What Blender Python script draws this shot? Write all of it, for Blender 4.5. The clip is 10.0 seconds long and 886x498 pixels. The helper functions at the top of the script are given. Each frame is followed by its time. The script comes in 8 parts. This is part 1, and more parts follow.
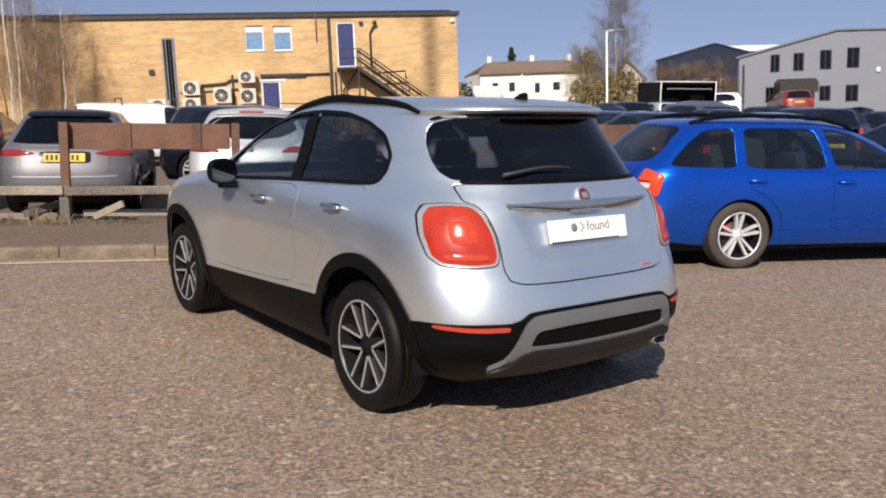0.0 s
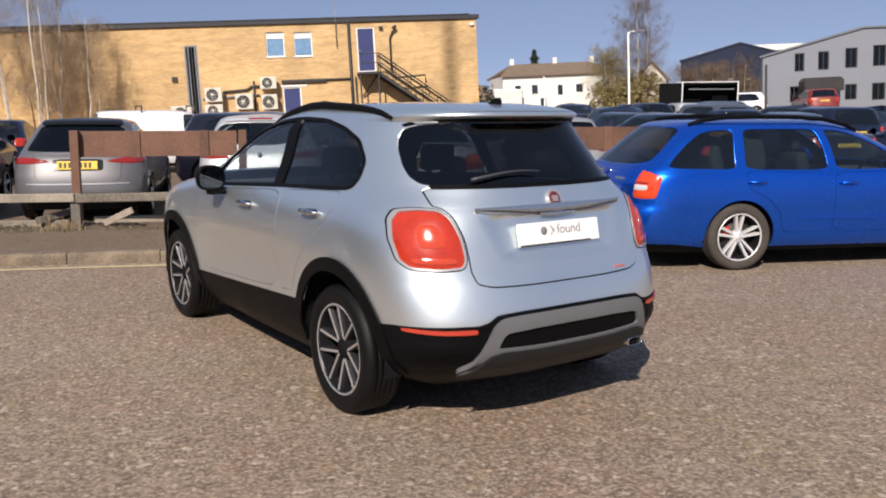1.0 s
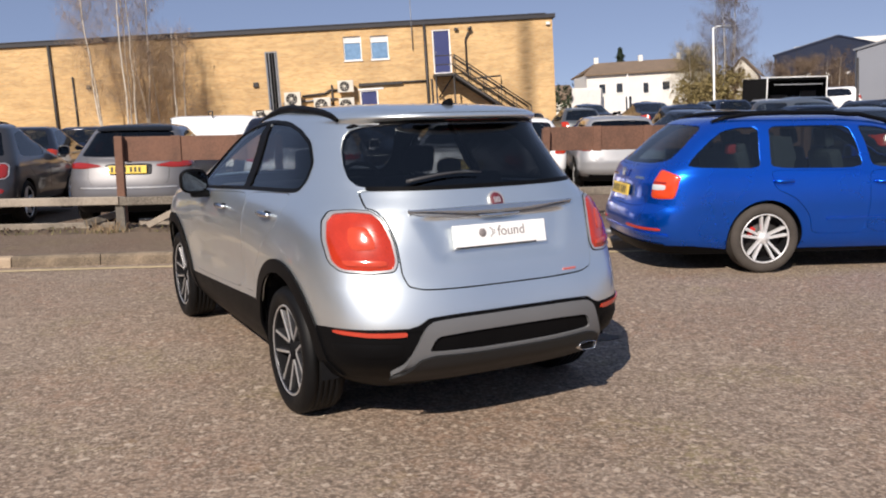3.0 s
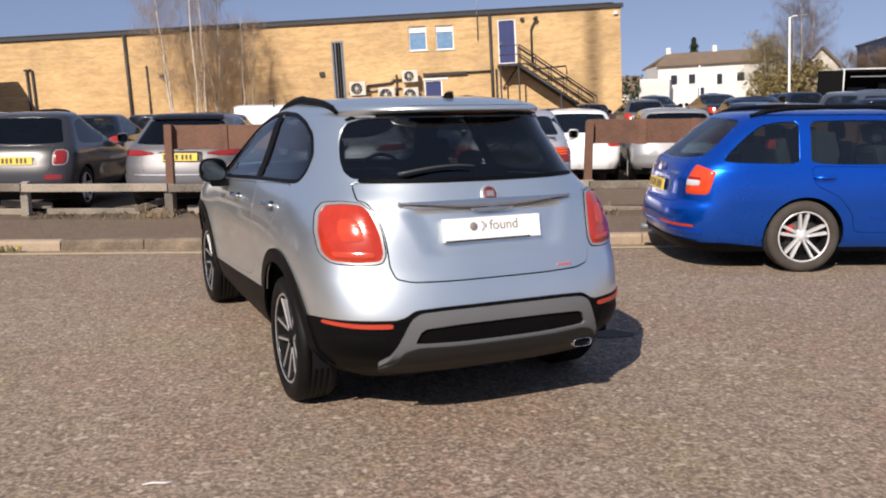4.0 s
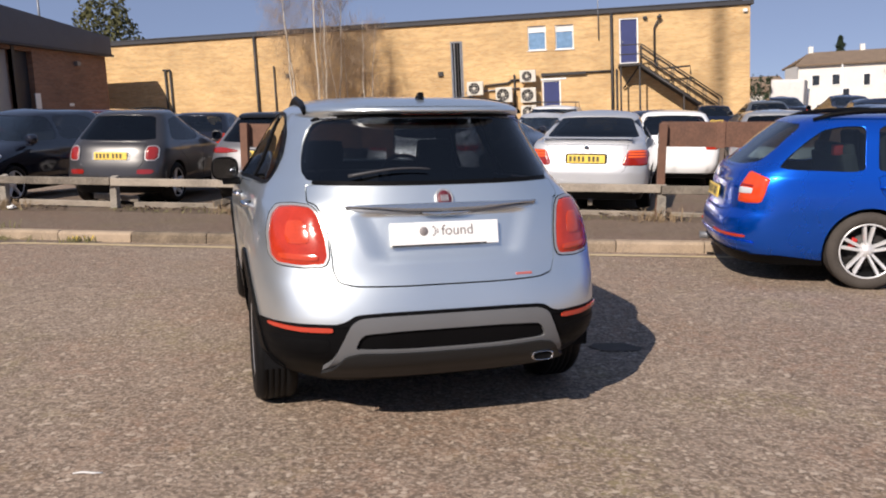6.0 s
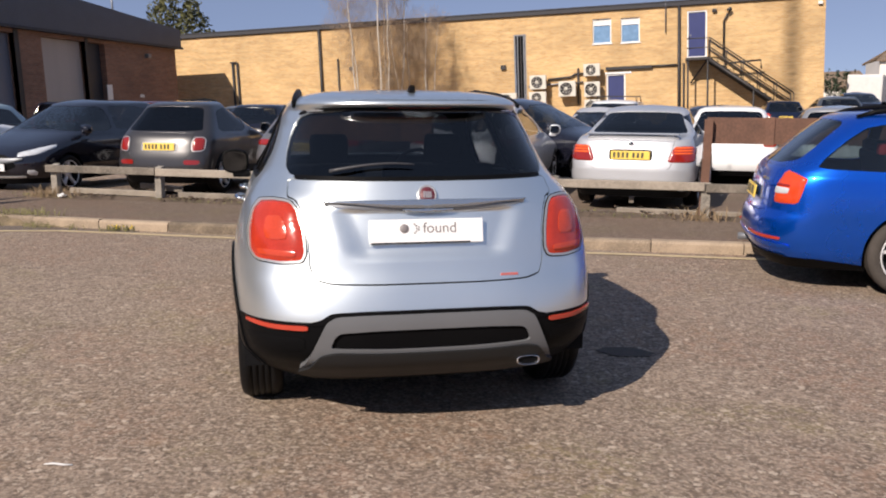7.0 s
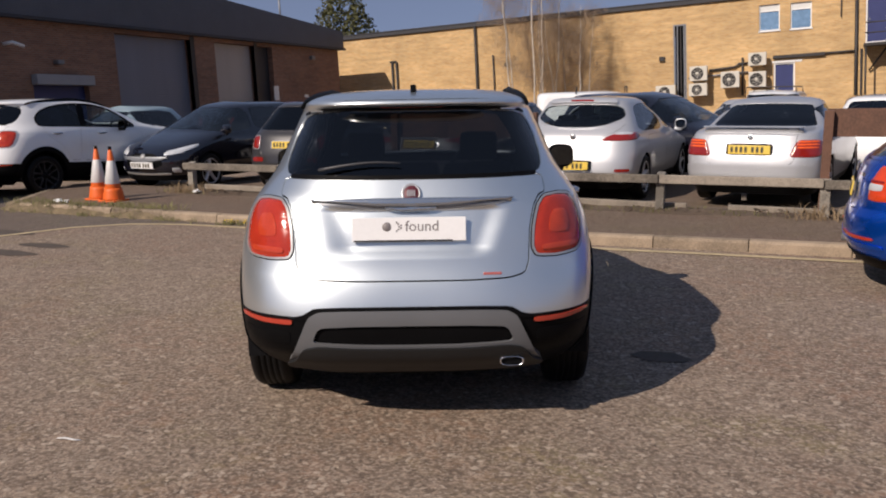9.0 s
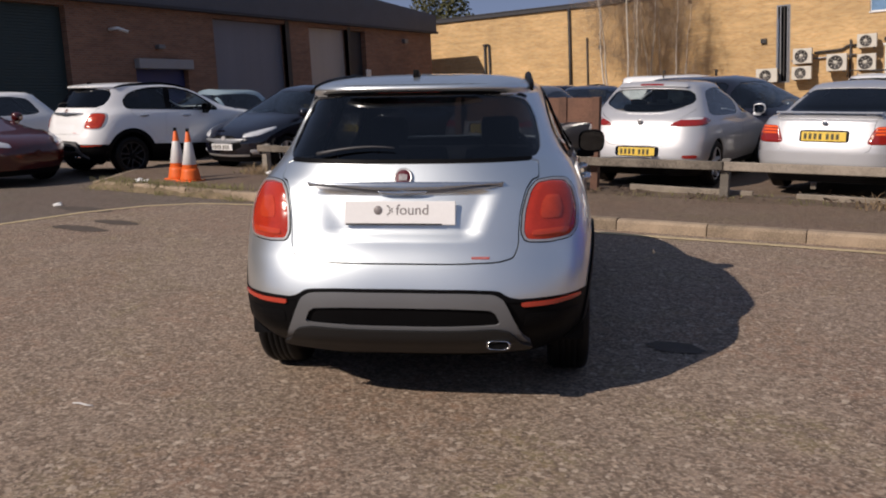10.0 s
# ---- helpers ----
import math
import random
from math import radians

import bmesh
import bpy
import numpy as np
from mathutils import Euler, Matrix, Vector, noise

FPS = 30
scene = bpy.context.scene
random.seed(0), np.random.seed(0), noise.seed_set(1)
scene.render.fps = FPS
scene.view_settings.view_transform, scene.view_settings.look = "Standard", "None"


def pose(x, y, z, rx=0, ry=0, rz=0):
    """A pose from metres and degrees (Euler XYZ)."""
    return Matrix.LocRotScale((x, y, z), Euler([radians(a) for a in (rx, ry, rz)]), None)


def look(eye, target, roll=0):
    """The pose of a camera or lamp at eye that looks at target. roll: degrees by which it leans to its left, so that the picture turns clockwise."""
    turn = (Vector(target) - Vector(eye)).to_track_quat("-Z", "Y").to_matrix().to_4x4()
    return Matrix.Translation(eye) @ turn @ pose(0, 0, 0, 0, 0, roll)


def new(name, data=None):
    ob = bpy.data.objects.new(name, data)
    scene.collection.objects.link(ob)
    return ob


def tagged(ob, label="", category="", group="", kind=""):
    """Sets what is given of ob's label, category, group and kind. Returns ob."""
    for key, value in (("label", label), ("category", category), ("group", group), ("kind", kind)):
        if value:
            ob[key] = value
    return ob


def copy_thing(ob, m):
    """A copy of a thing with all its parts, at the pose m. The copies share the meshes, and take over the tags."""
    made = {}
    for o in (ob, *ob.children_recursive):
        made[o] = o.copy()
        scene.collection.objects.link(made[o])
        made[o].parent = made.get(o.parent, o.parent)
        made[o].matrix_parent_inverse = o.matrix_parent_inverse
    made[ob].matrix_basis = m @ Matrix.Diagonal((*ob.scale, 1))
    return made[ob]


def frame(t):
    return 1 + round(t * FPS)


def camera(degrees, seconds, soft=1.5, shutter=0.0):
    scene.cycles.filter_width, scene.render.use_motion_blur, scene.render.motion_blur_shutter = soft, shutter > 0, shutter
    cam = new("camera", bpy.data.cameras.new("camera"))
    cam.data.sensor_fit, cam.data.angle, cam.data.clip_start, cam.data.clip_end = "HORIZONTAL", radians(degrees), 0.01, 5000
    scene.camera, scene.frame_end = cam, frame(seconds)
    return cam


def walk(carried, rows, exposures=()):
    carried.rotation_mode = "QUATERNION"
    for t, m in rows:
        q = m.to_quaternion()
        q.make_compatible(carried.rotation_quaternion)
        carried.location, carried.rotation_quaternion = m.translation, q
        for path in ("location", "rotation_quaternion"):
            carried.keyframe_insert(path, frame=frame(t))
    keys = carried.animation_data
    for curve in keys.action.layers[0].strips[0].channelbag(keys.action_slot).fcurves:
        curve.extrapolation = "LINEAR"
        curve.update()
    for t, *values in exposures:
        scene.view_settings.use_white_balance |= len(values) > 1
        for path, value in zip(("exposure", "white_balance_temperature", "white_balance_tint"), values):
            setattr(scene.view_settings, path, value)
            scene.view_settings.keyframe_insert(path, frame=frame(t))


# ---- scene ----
# The car park falls gently to the east; LOT lays level coordinates onto its slope.
LOT = Vector((0, 0, 1)).rotation_difference(Vector((0.0467, -0.0143, 1.0))).to_matrix().to_4x4()
cam = camera(54.6, 10.0, soft=2.0)
PATH = [
    (0, (0.221, -0.175, 1.539), (0.64, 1.753, 1.213), 0.7),
    (0.5, (0.299, -0.213, 1.547), (0.7, 1.72, 1.225), 0.1),
    (1, (0.472, -0.284, 1.553), (0.831, 1.657, 1.234), -0.0),
    (1.5, (0.617, -0.353, 1.55), (0.908, 1.601, 1.237), 1.3),
    (2, (0.77, -0.337, 1.538), (1.025, 1.622, 1.227), -0.1),
    (3.3, (1.328, -0.375, 1.555), (1.436, 1.596, 1.237), -0.5),
    (3.5, (1.404, -0.385, 1.566), (1.477, 1.586, 1.237), -0.2),
    (4, (1.57, -0.378, 1.56), (1.564, 1.594, 1.224), -0.5),
    (4.5, (1.748, -0.298, 1.55), (1.697, 1.676, 1.233), 0.4),
    (5, (1.928, -0.231, 1.565), (1.813, 1.735, 1.215), -0.5),
    (5.5, (2.186, -0.224, 1.563), (1.968, 1.734, 1.218), -0.4),
    (5.7, (2.269, -0.233, 1.565), (2.015, 1.721, 1.227), -0.3),
    (6.8, (2.722, -0.024, 1.546), (2.296, 1.901, 1.209), 0.2),
    (7, (2.764, -0.001, 1.563), (2.308, 1.915, 1.214), 0.2),
    (7.4, (2.939, 0.018, 1.568), (2.403, 1.911, 1.208), -0.3),
    (7.5, (2.99, 0.02, 1.569), (2.436, 1.909, 1.214), -0.3),
    (8, (3.214, 0.062, 1.577), (2.539, 1.911, 1.228), -0.7),
    (8.5, (3.382, 0.141, 1.562), (2.657, 1.972, 1.213), -0.9),
    (9, (3.569, 0.264, 1.574), (2.745, 2.051, 1.217), -1.0),
    (9.5, (3.772, 0.383, 1.564), (2.846, 2.114, 1.181), -1.0),
    (10, (4.03, 0.456, 1.575), (3.009, 2.131, 1.185), -1.0),
]

EXPO = [(0, 0.46, 6500, 10), (4.5, 0.48, 6500, 10.5), (7, 0.46, 6550, 11.5), (8, 0.40, 6600, 12), (8.6, 0.15, 6620, 13), (9.1, 0.0, 6650, 13), (9.5, 0.0, 6650, 13), (10, -0.08, 6650, 13)]
walk(cam, [(t, LOT @ look(eye, target, roll)) for t, eye, target, roll in PATH], EXPO)

# ---- world and sun ----
SUN_AZ, SUN_EL = 201.0, 37.0
world = bpy.data.worlds.new("sky")
scene.world = world
world.use_nodes = True
nt = world.node_tree
sky = nt.nodes.new("ShaderNodeTexSky")
sky.sky_type, sky.sun_disc = "NISHITA", False
sky.sun_elevation, sky.sun_rotation = radians(SUN_EL), radians(SUN_AZ)
sky.altitude = 4000.0
sky.air_density, sky.dust_density, sky.ozone_density = 0.75, 0.0, 5.0
pale = nt.nodes.new("ShaderNodeHueSaturation")
pale.inputs["Saturation"].default_value = 0.62
nt.links.new(sky.outputs[0], pale.inputs["Color"])
tint = nt.nodes.new("ShaderNodeMix")
tint.data_type, tint.blend_type = "RGBA", "MULTIPLY"
tint.inputs[0].default_value = 1.0
tint.inputs[7].default_value = (1.01, 0.98, 1.06, 1)
nt.links.new(pale.outputs[0], tint.inputs[6])
haze = nt.nodes.new("ShaderNodeMix")      # thin even spring haze
haze.data_type = "RGBA"
haze.inputs[0].default_value = 0.65
haze.inputs[7].default_value = (2.45, 3.4, 5.5, 1)
nt.links.new(tint.outputs[2], haze.inputs[6])
nt.links.new(haze.outputs[2], nt.nodes["Background"].inputs[0])
nt.nodes["Background"].inputs[1].default_value = 0.066
sun = new("sun", bpy.data.lights.new("sun", "SUN"))
sun.data.energy, sun.data.angle, sun.data.color = 4.5, radians(0.53), (1.0, 0.895, 0.785)
a, e = radians(SUN_AZ), radians(SUN_EL)
sun.matrix_world = look((60 * math.sin(a) * math.cos(e), 60 * math.cos(a) * math.cos(e), 60 * math.sin(e)), (0, 0, 0))


# ---- materials ----
def nodes_of(name):
    m = bpy.data.materials.new(name)
    m.use_nodes = True
    return m, m.node_tree.nodes, m.node_tree.links, m.node_tree.nodes["Principled BSDF"]


def surface(name, base, rough=0.5, metal=0.0, var=0.15, scale=3.0, fine=60.0, bump=0.0, coat=0.0, tint=None, spec=0.5, piece=0.0, space="Object"):
    """A surface whose colour and roughness wander at two scales, with fine relief; piece: how far single pieces differ."""
    m, n, k, p = nodes_of(name)
    tc = n.new("ShaderNodeTexCoord")
    big, small = n.new("ShaderNodeTexNoise"), n.new("ShaderNodeTexNoise")
    src = n.new("ShaderNodeNewGeometry").outputs["Position"] if space == "World" else tc.outputs[space]
    for tex, s, d in ((big, scale, 4), (small, fine, 3)):
        tex.inputs["Scale"].default_value, tex.inputs["Detail"].default_value = s, d
        k.new(src, tex.inputs["Vector"])
    mixf = n.new("ShaderNodeMath")
    mixf.operation = "MULTIPLY_ADD"
    k.new(small.outputs[0], mixf.inputs[0])
    mixf.inputs[1].default_value = 0.5
    half = n.new("ShaderNodeMath")
    half.operation = "MULTIPLY"
    half.inputs[1].default_value = 0.5
    k.new(big.outputs[0], half.inputs[0])
    k.new(half.outputs[0], mixf.inputs[2])
    out = mixf.outputs[0]
    if piece:
        info = n.new("ShaderNodeObjectInfo")
        add = n.new("ShaderNodeMath")
        add.operation = "MULTIPLY_ADD"
        add.inputs[1].default_value = piece
        k.new(info.outputs["Random"], add.inputs[0])
        k.new(out, add.inputs[2])
        sub = n.new("ShaderNodeMath")
        sub.operation = "SUBTRACT"
        sub.inputs[1].default_value = piece / 2
        k.new(add.outputs[0], sub.inputs[0])
        out = sub.outputs[0]
    ramp = n.new("ShaderNodeValToRGB")
    lo = [max(0, c * (1 - var)) for c in base]
    hi = [min(1, c * (1 + var)) for c in (tint or base)]
    ramp.color_ramp.elements[0].position, ramp.color_ramp.elements[0].color = 0.3, (*lo, 1)
    ramp.color_ramp.elements[1].position, ramp.color_ramp.elements[1].color = 0.7, (*hi, 1)
    k.new(out, ramp.inputs[0])
    k.new(ramp.outputs[0], p.inputs["Base Color"])
    rr = n.new("ShaderNodeMapRange")
    rr.inputs["To Min"].default_value, rr.inputs["To Max"].default_value = rough * 0.85, min(1, rough * 1.15)
    k.new(big.outputs[0], rr.inputs[0])
    k.new(rr.outputs[0], p.inputs["Roughness"])
    p.inputs["Metallic"].default_value = metal
    p.inputs["Specular IOR Level"].default_value = spec
    p.inputs["Coat Weight"].default_value = coat
    p.inputs["Coat Roughness"].default_value = 0.04
    if bump:
        b = n.new("ShaderNodeBump")
        b.inputs["Strength"].default_value, b.inputs["Distance"].default_value = 0.6, bump
        k.new(small.outputs[0], b.inputs["Height"])
        k.new(b.outputs[0], p.inputs["Normal"])
    return m


def paint(name, base, metal=0.0, rough=0.35):
    """Clear-coated car paint with faint flake and road dust."""
    return surface(name, base, rough, metal, 0.05, 2.0, 900.0, 0.0, 0.8)


def glazing(name, tint, rough=0.0, ior=1.5):
    m, n, k, p = nodes_of(name)
    n.remove(p)
    t, g, f, pw, ma, x = (n.new("ShaderNode" + s) for s in ("BsdfTransparent", "BsdfGlossy", "LayerWeight", "Math", "Math", "MixShader"))
    t.inputs[0].default_value = (*tint, 1)
    g.inputs["Color"].default_value = (1, 1, 1, 1)
    g.inputs["Roughness"].default_value = rough
    r0 = ((ior - 1) / (ior + 1))**2
    f.inputs[0].default_value = 0.5
    pw.operation, pw.inputs[1].default_value = "POWER", 5.0
    ma.operation, ma.inputs[1].default_value, ma.inputs[2].default_value = "MULTIPLY_ADD", 0.95 - r0, r0
    k.new(f.outputs["Facing"], pw.inputs[0])
    k.new(pw.outputs[0], ma.inputs[0])
    k.new(ma.outputs[0], x.inputs[0])
    k.new(t.outputs[0], x.inputs[1])
    k.new(g.outputs[0], x.inputs[2])
    k.new(x.outputs[0], n["Material Output"].inputs[0])
    return m


def brickwork(name, c1, c2, mortar, wide=0.225, high=0.075, stain=None):
    m, n, k, p = nodes_of(name)
    tc, mp, br, no = (n.new("ShaderNode" + s) for s in ("TexCoord", "Mapping", "TexBrick", "TexNoise"))
    mp.inputs["Rotation"].default_value = (radians(90), 0, 0)
    k.new(tc.outputs["Object"], mp.inputs[0])
    k.new(mp.outputs[0], br.inputs["Vector"])
    br.inputs["Scale"].default_value = 1.0
    br.inputs["Brick Width"].default_value, br.inputs["Row Height"].default_value, br.inputs["Mortar Size"].default_value = wide, high, 0.010
    br.inputs["Color1"].default_value, br.inputs["Color2"].default_value, br.inputs["Mortar"].default_value = (*c1, 1), (*c2, 1), (*mortar, 1)
    no.inputs["Scale"].default_value, no.inputs["Detail"].default_value = 0.45, 6
    k.new(tc.outputs["Object"], no.inputs["Vector"])
    no2 = n.new("ShaderNodeTexNoise")
    no2.inputs["Scale"].default_value, no2.inputs["Detail"].default_value = 2.4, 5
    mp2 = n.new("ShaderNodeMapping")
    mp2.inputs["Scale"].default_value = (0.35, 1, 2.2)
    k.new(tc.outputs["Object"], mp2.inputs[0])
    k.new(mp2.outputs[0], no2.inputs["Vector"])
    r = n.new("ShaderNodeMapRange")
    r.inputs[1].default_value, r.inputs[2].default_value, r.inputs[3].default_value, r.inputs[4].default_value = 0.3, 0.7, 0.82, 1.14
    k.new(no.outputs[0], r.inputs[0])
    r2 = n.new("ShaderNodeMapRange")
    r2.inputs[1].default_value, r2.inputs[2].default_value, r2.inputs[3].default_value, r2.inputs[4].default_value = 0.3, 0.7, 0.84, 1.12
    k.new(no2.outputs[0], r2.inputs[0])
    mu = n.new("ShaderNodeMath")
    mu.operation = "MULTIPLY"
    k.new(r.outputs[0], mu.inputs[0])
    k.new(r2.outputs[0], mu.inputs[1])
    x = n.new("ShaderNodeVectorMath")
    x.operation = "SCALE"
    k.new(br.outputs["Color"], x.inputs[0])
    scale = mu.outputs[0]
    if stain:
        # an upright run of dirt
        sep, off, ab, band, dirt, inv, mul = (n.new("ShaderNode" + s) for s in ("SeparateXYZ", "Math", "Math", "MapRange", "Math", "Math", "Math"))
        k.new(tc.outputs["Object"], sep.inputs[0])
        off.operation, off.inputs[1].default_value = "SUBTRACT", stain[0]
        k.new(sep.outputs[0], off.inputs[0])
        ab.operation = "ABSOLUTE"
        k.new(off.outputs[0], ab.inputs[0])
        band.interpolation_type = "SMOOTHSTEP"
        band.inputs[1].default_value, band.inputs[2].default_value, band.inputs[3].default_value, band.inputs[4].default_value = 0.0, stain[1], 1.1, 0.0
        k.new(ab.outputs[0], band.inputs[0])
        dirt.operation = "MULTIPLY"
        k.new(band.outputs[0], dirt.inputs[0])
        k.new(no2.outputs[0], dirt.inputs[1])
        inv.operation, inv.inputs[0].default_value = "SUBTRACT", 1.0
        k.new(dirt.outputs[0], inv.inputs[1])
        mul.operation = "MULTIPLY"
        k.new(scale, mul.inputs[0])
        k.new(inv.outputs[0], mul.inputs[1])
        scale = mul.outputs[0]
    k.new(scale, x.inputs["Scale"])
    k.new(x.outputs[0], p.inputs["Base Color"])
    p.inputs["Roughness"].default_value = 0.9
    b = n.new("ShaderNodeBump")
    b.inputs["Strength"].default_value, b.inputs["Distance"].default_value = 0.5, 0.008
    b.invert = True
    k.new(br.outputs["Fac"], b.inputs["Height"])
    k.new(b.outputs[0], p.inputs["Normal"])
    return m


def chippings(name, base, warm, light, dark, grain=45.0, share=0.86):
    """Worn tarmac: a soft brown ground with pale and dark stone chips strewn through it."""
    m, n, k, p = nodes_of(name)
    pos = n.new("ShaderNodeNewGeometry").outputs["Position"]
    def tex(kind, scale, detail=0):
        t = n.new("ShaderNodeTex" + kind)
        t.inputs["Scale"].default_value = scale
        if detail:
            t.inputs["Detail"].default_value = detail
        k.new(pos, t.inputs["Vector"])
        return t
    def rng(src, a, b, lo=0.0, hi=1.0):
        r = n.new("ShaderNodeMapRange")
        r.interpolation_type = "SMOOTHSTEP"
        for i, v in enumerate((a, b, lo, hi)):
            r.inputs[1 + i].default_value = v
        k.new(src, r.inputs[0])
        return r.outputs[0]
    def mix(f, a, b, mode="MIX"):
        x = n.new("ShaderNodeMix")
        x.data_type, x.blend_type = "RGBA", mode
        if isinstance(f, float):
            x.inputs[0].default_value = f
        else:
            k.new(f, x.inputs[0])
        for slot, v in ((6, a), (7, b)):
            if isinstance(v, tuple):
                x.inputs[slot].default_value = (*v, 1)
            else:
                k.new(v, x.inputs[slot])
        return x.outputs[2]
    warp, shift = n.new("ShaderNodeVectorMath"), n.new("ShaderNodeVectorMath")
    shift.operation, shift.inputs["Scale"].default_value = "SCALE", 0.022
    k.new(tex("Noise", 60.0, 2).outputs["Color"], shift.inputs[0])
    k.new(pos, warp.inputs[0])
    k.new(shift.outputs[0], warp.inputs[1])
    wide, mid, fine, chip, grit = tex("Noise", 0.45, 5), tex("Noise", 15.0, 3), tex("Noise", 44.0, 3), tex("Voronoi", grain), tex("Voronoi", grain * 1.9)
    for t in (chip, grit):
        k.new(warp.outputs[0], t.inputs["Vector"])
    one, two = n.new("ShaderNodeSeparateColor"), n.new("ShaderNodeSeparateColor")
    k.new(chip.outputs["Color"], one.inputs[0])
    k.new(grit.outputs["Color"], two.inputs[0])
    shade = lambda *f: tuple(c * g for c, g in zip(base, f))
    col = mix(rng(wide.outputs[0], 0.35, 0.65), base, warm)
    col = mix(rng(tex("Noise", 1.3, 5).outputs[0], 0.48, 0.64, 0.0, 0.8), col, shade(0.94, 0.98, 0.62))     # mossy
    col = mix(rng(tex("Noise", 0.83, 5).outputs[0], 0.44, 0.60, 0.0, 0.85), col, shade(1.02, 0.80, 0.70))    # rusty
    col = mix(rng(tex("Noise", 6.0, 4).outputs[0], 0.38, 0.62, 0.0, 0.5), col, shade(0.74, 0.74, 0.74))
    col = mix(rng(mid.outputs[0], 0.40, 0.60, 0.0, 0.9), col, shade(0.62, 0.58, 0.55))
    col = mix(rng(fine.outputs[0], 0.42, 0.70, 0.0, 0.75), col, shade(1.85, 1.82, 1.80))
    col = mix(rng(two.outputs[0], 0.85, 0.93, 0.0, 0.55), col, dark)
    col = mix(rng(two.outputs[1], 0.78, 0.94, 0.0, 0.65), col, tuple(0.5 * (a + b) for a, b in zip(base, light)))
    col = mix(rng(one.outputs[0], share, share + 0.06, 0.0, 0.6), col, light)
    k.new(col, p.inputs["Base Color"])
    p.inputs["Roughness"].default_value = 0.88
    b = n.new("ShaderNodeBump")
    b.inputs["Strength"].default_value, b.inputs["Distance"].default_value = 0.6, 0.006
    b.invert = True
    k.new(chip.outputs["Distance"], b.inputs["Height"])
    k.new(b.outputs[0], p.inputs["Normal"])
    return m


M = {}
M["silver"] = paint("silver_paint", (0.772, 0.832, 0.862), 0.92, 0.37)
M["silver_warm"] = paint("pale_silver_paint", (0.55, 0.56, 0.585), 0.5, 0.42)
M["silver_mid"] = paint("dull_silver_paint", (0.32, 0.325, 0.34), 0.4, 0.42)
M["silver_grey"] = paint("mid_silver_paint", (0.115, 0.113, 0.122), 0.25, 0.42)
M["grey_beige"] = paint("beige_grey_paint", (0.034, 0.032, 0.034), 0.1, 0.30)
M["blue"] = paint("race_blue_paint", (0.0, 0.105, 0.66), 0.82, 0.28)
M["white"] = paint("white_paint", (0.82, 0.83, 0.84), 0.0, 0.35)
M["black_paint"] = paint("black_paint", (0.0075, 0.008, 0.015), 0.0, 0.12)
M["navy"] = paint("navy_paint", (0.006, 0.010, 0.028), 0.1, 0.15)
M["grey_paint"] = paint("grey_paint", (0.10, 0.11, 0.12), 0.5, 0.35)
M["red_paint"] = paint("red_paint", (0.19, 0.022, 0.016), 0.1, 0.35)
M["dark_red"] = paint("dark_red_paint", (0.060, 0.0035, 0.002), 0.0, 0.25)
M["pale_blue"] = paint("pale_blue_paint", (0.32, 0.42, 0.46), 0.3, 0.35)
M["plastic"] = surface("black_plastic", (0.0040, 0.0040, 0.0045), 0.46, 0, 0.25, 5, 400, 0.0006, spec=0.07)
M["gloss_black"] = surface("gloss_black", (0.008, 0.008, 0.009), 0.15, 0, 0.2, 5, 200)
M["liner"] = surface("dark_liner", (0.008, 0.008, 0.009), 0.85, 0, 0.3, 6, 80, spec=0.08)
M["trim"] = surface("cabin_trim", (0.055, 0.055, 0.06), 0.8, 0, 0.3, 8, 200, 0.001)
M["trim_grey"] = surface("grey_seat_cloth", (0.075, 0.078, 0.078), 0.85, 0, 0.3, 8, 200, 0.001)
M["pale_cloth"] = surface("pale_grey_cloth", (0.36, 0.35, 0.34), 0.85, 0, 0.25, 8, 200, 0.001)
M["rubber"] = surface("tyre_rubber", (0.0045, 0.0045, 0.005), 0.55, 0, 0.35, 8, 120, 0.0015, spec=0.18)
M["rubber_dusty"] = surface("dusty_tyre", (0.060, 0.052, 0.046), 0.85, 0, 0.3, 8, 120, 0.0015, spec=0.2)
M["caliper"] = surface("red_caliper", (0.45, 0.02, 0.015), 0.45, 0, 0.15, 8, 120)
M["skid"] = surface("satin_grey_plastic", (0.125, 0.128, 0.135), 0.42, 0.1, 0.08, 5, 300)
M["chrome"] = surface("chrome", (0.66, 0.67, 0.69), 0.18, 1.0, 0.05, 5, 200)
M["bar"] = surface("satin_chrome", (0.42, 0.47, 0.54), 0.25, 0.85, 0.05, 5, 200)
M["wiper"] = surface("wiper_arm", (0.05, 0.05, 0.055), 0.45, 0.1, 0.1, 5, 200)
M["alloy"] = surface("alloy", (0.74, 0.74, 0.75), 0.36, 0.45, 0.1, 8, 200)
M["alloy_two"] = surface("machined_alloy", (0.66, 0.66, 0.67), 0.30, 0.75, 0.2, 8, 200)
M["alloy_dark"] = surface("dark_alloy", (0.03, 0.03, 0.033), 0.35, 0.4, 0.15, 8, 200)
M["lens_red"] = surface("red_lens", (0.40, 0.031, 0.013), 0.18, 0, 0.22, 14, 150, 0.0, 0.40)
M["lens_dark_red"] = surface("deep_red_lens", (0.24, 0.014, 0.010), 0.12, 0, 0.12, 14, 150, 0.0, 1.0)
M["lens_amber_red"] = surface("amber_red_lens", (0.60, 0.055, 0.014), 0.18, 0, 0.22, 14, 150, 0.0, 0.5)
M["lens_orange"] = surface("orange_lens", (0.85, 0.12, 0.02), 0.15, 0, 0.12, 14, 150, 0.0, 1.0)
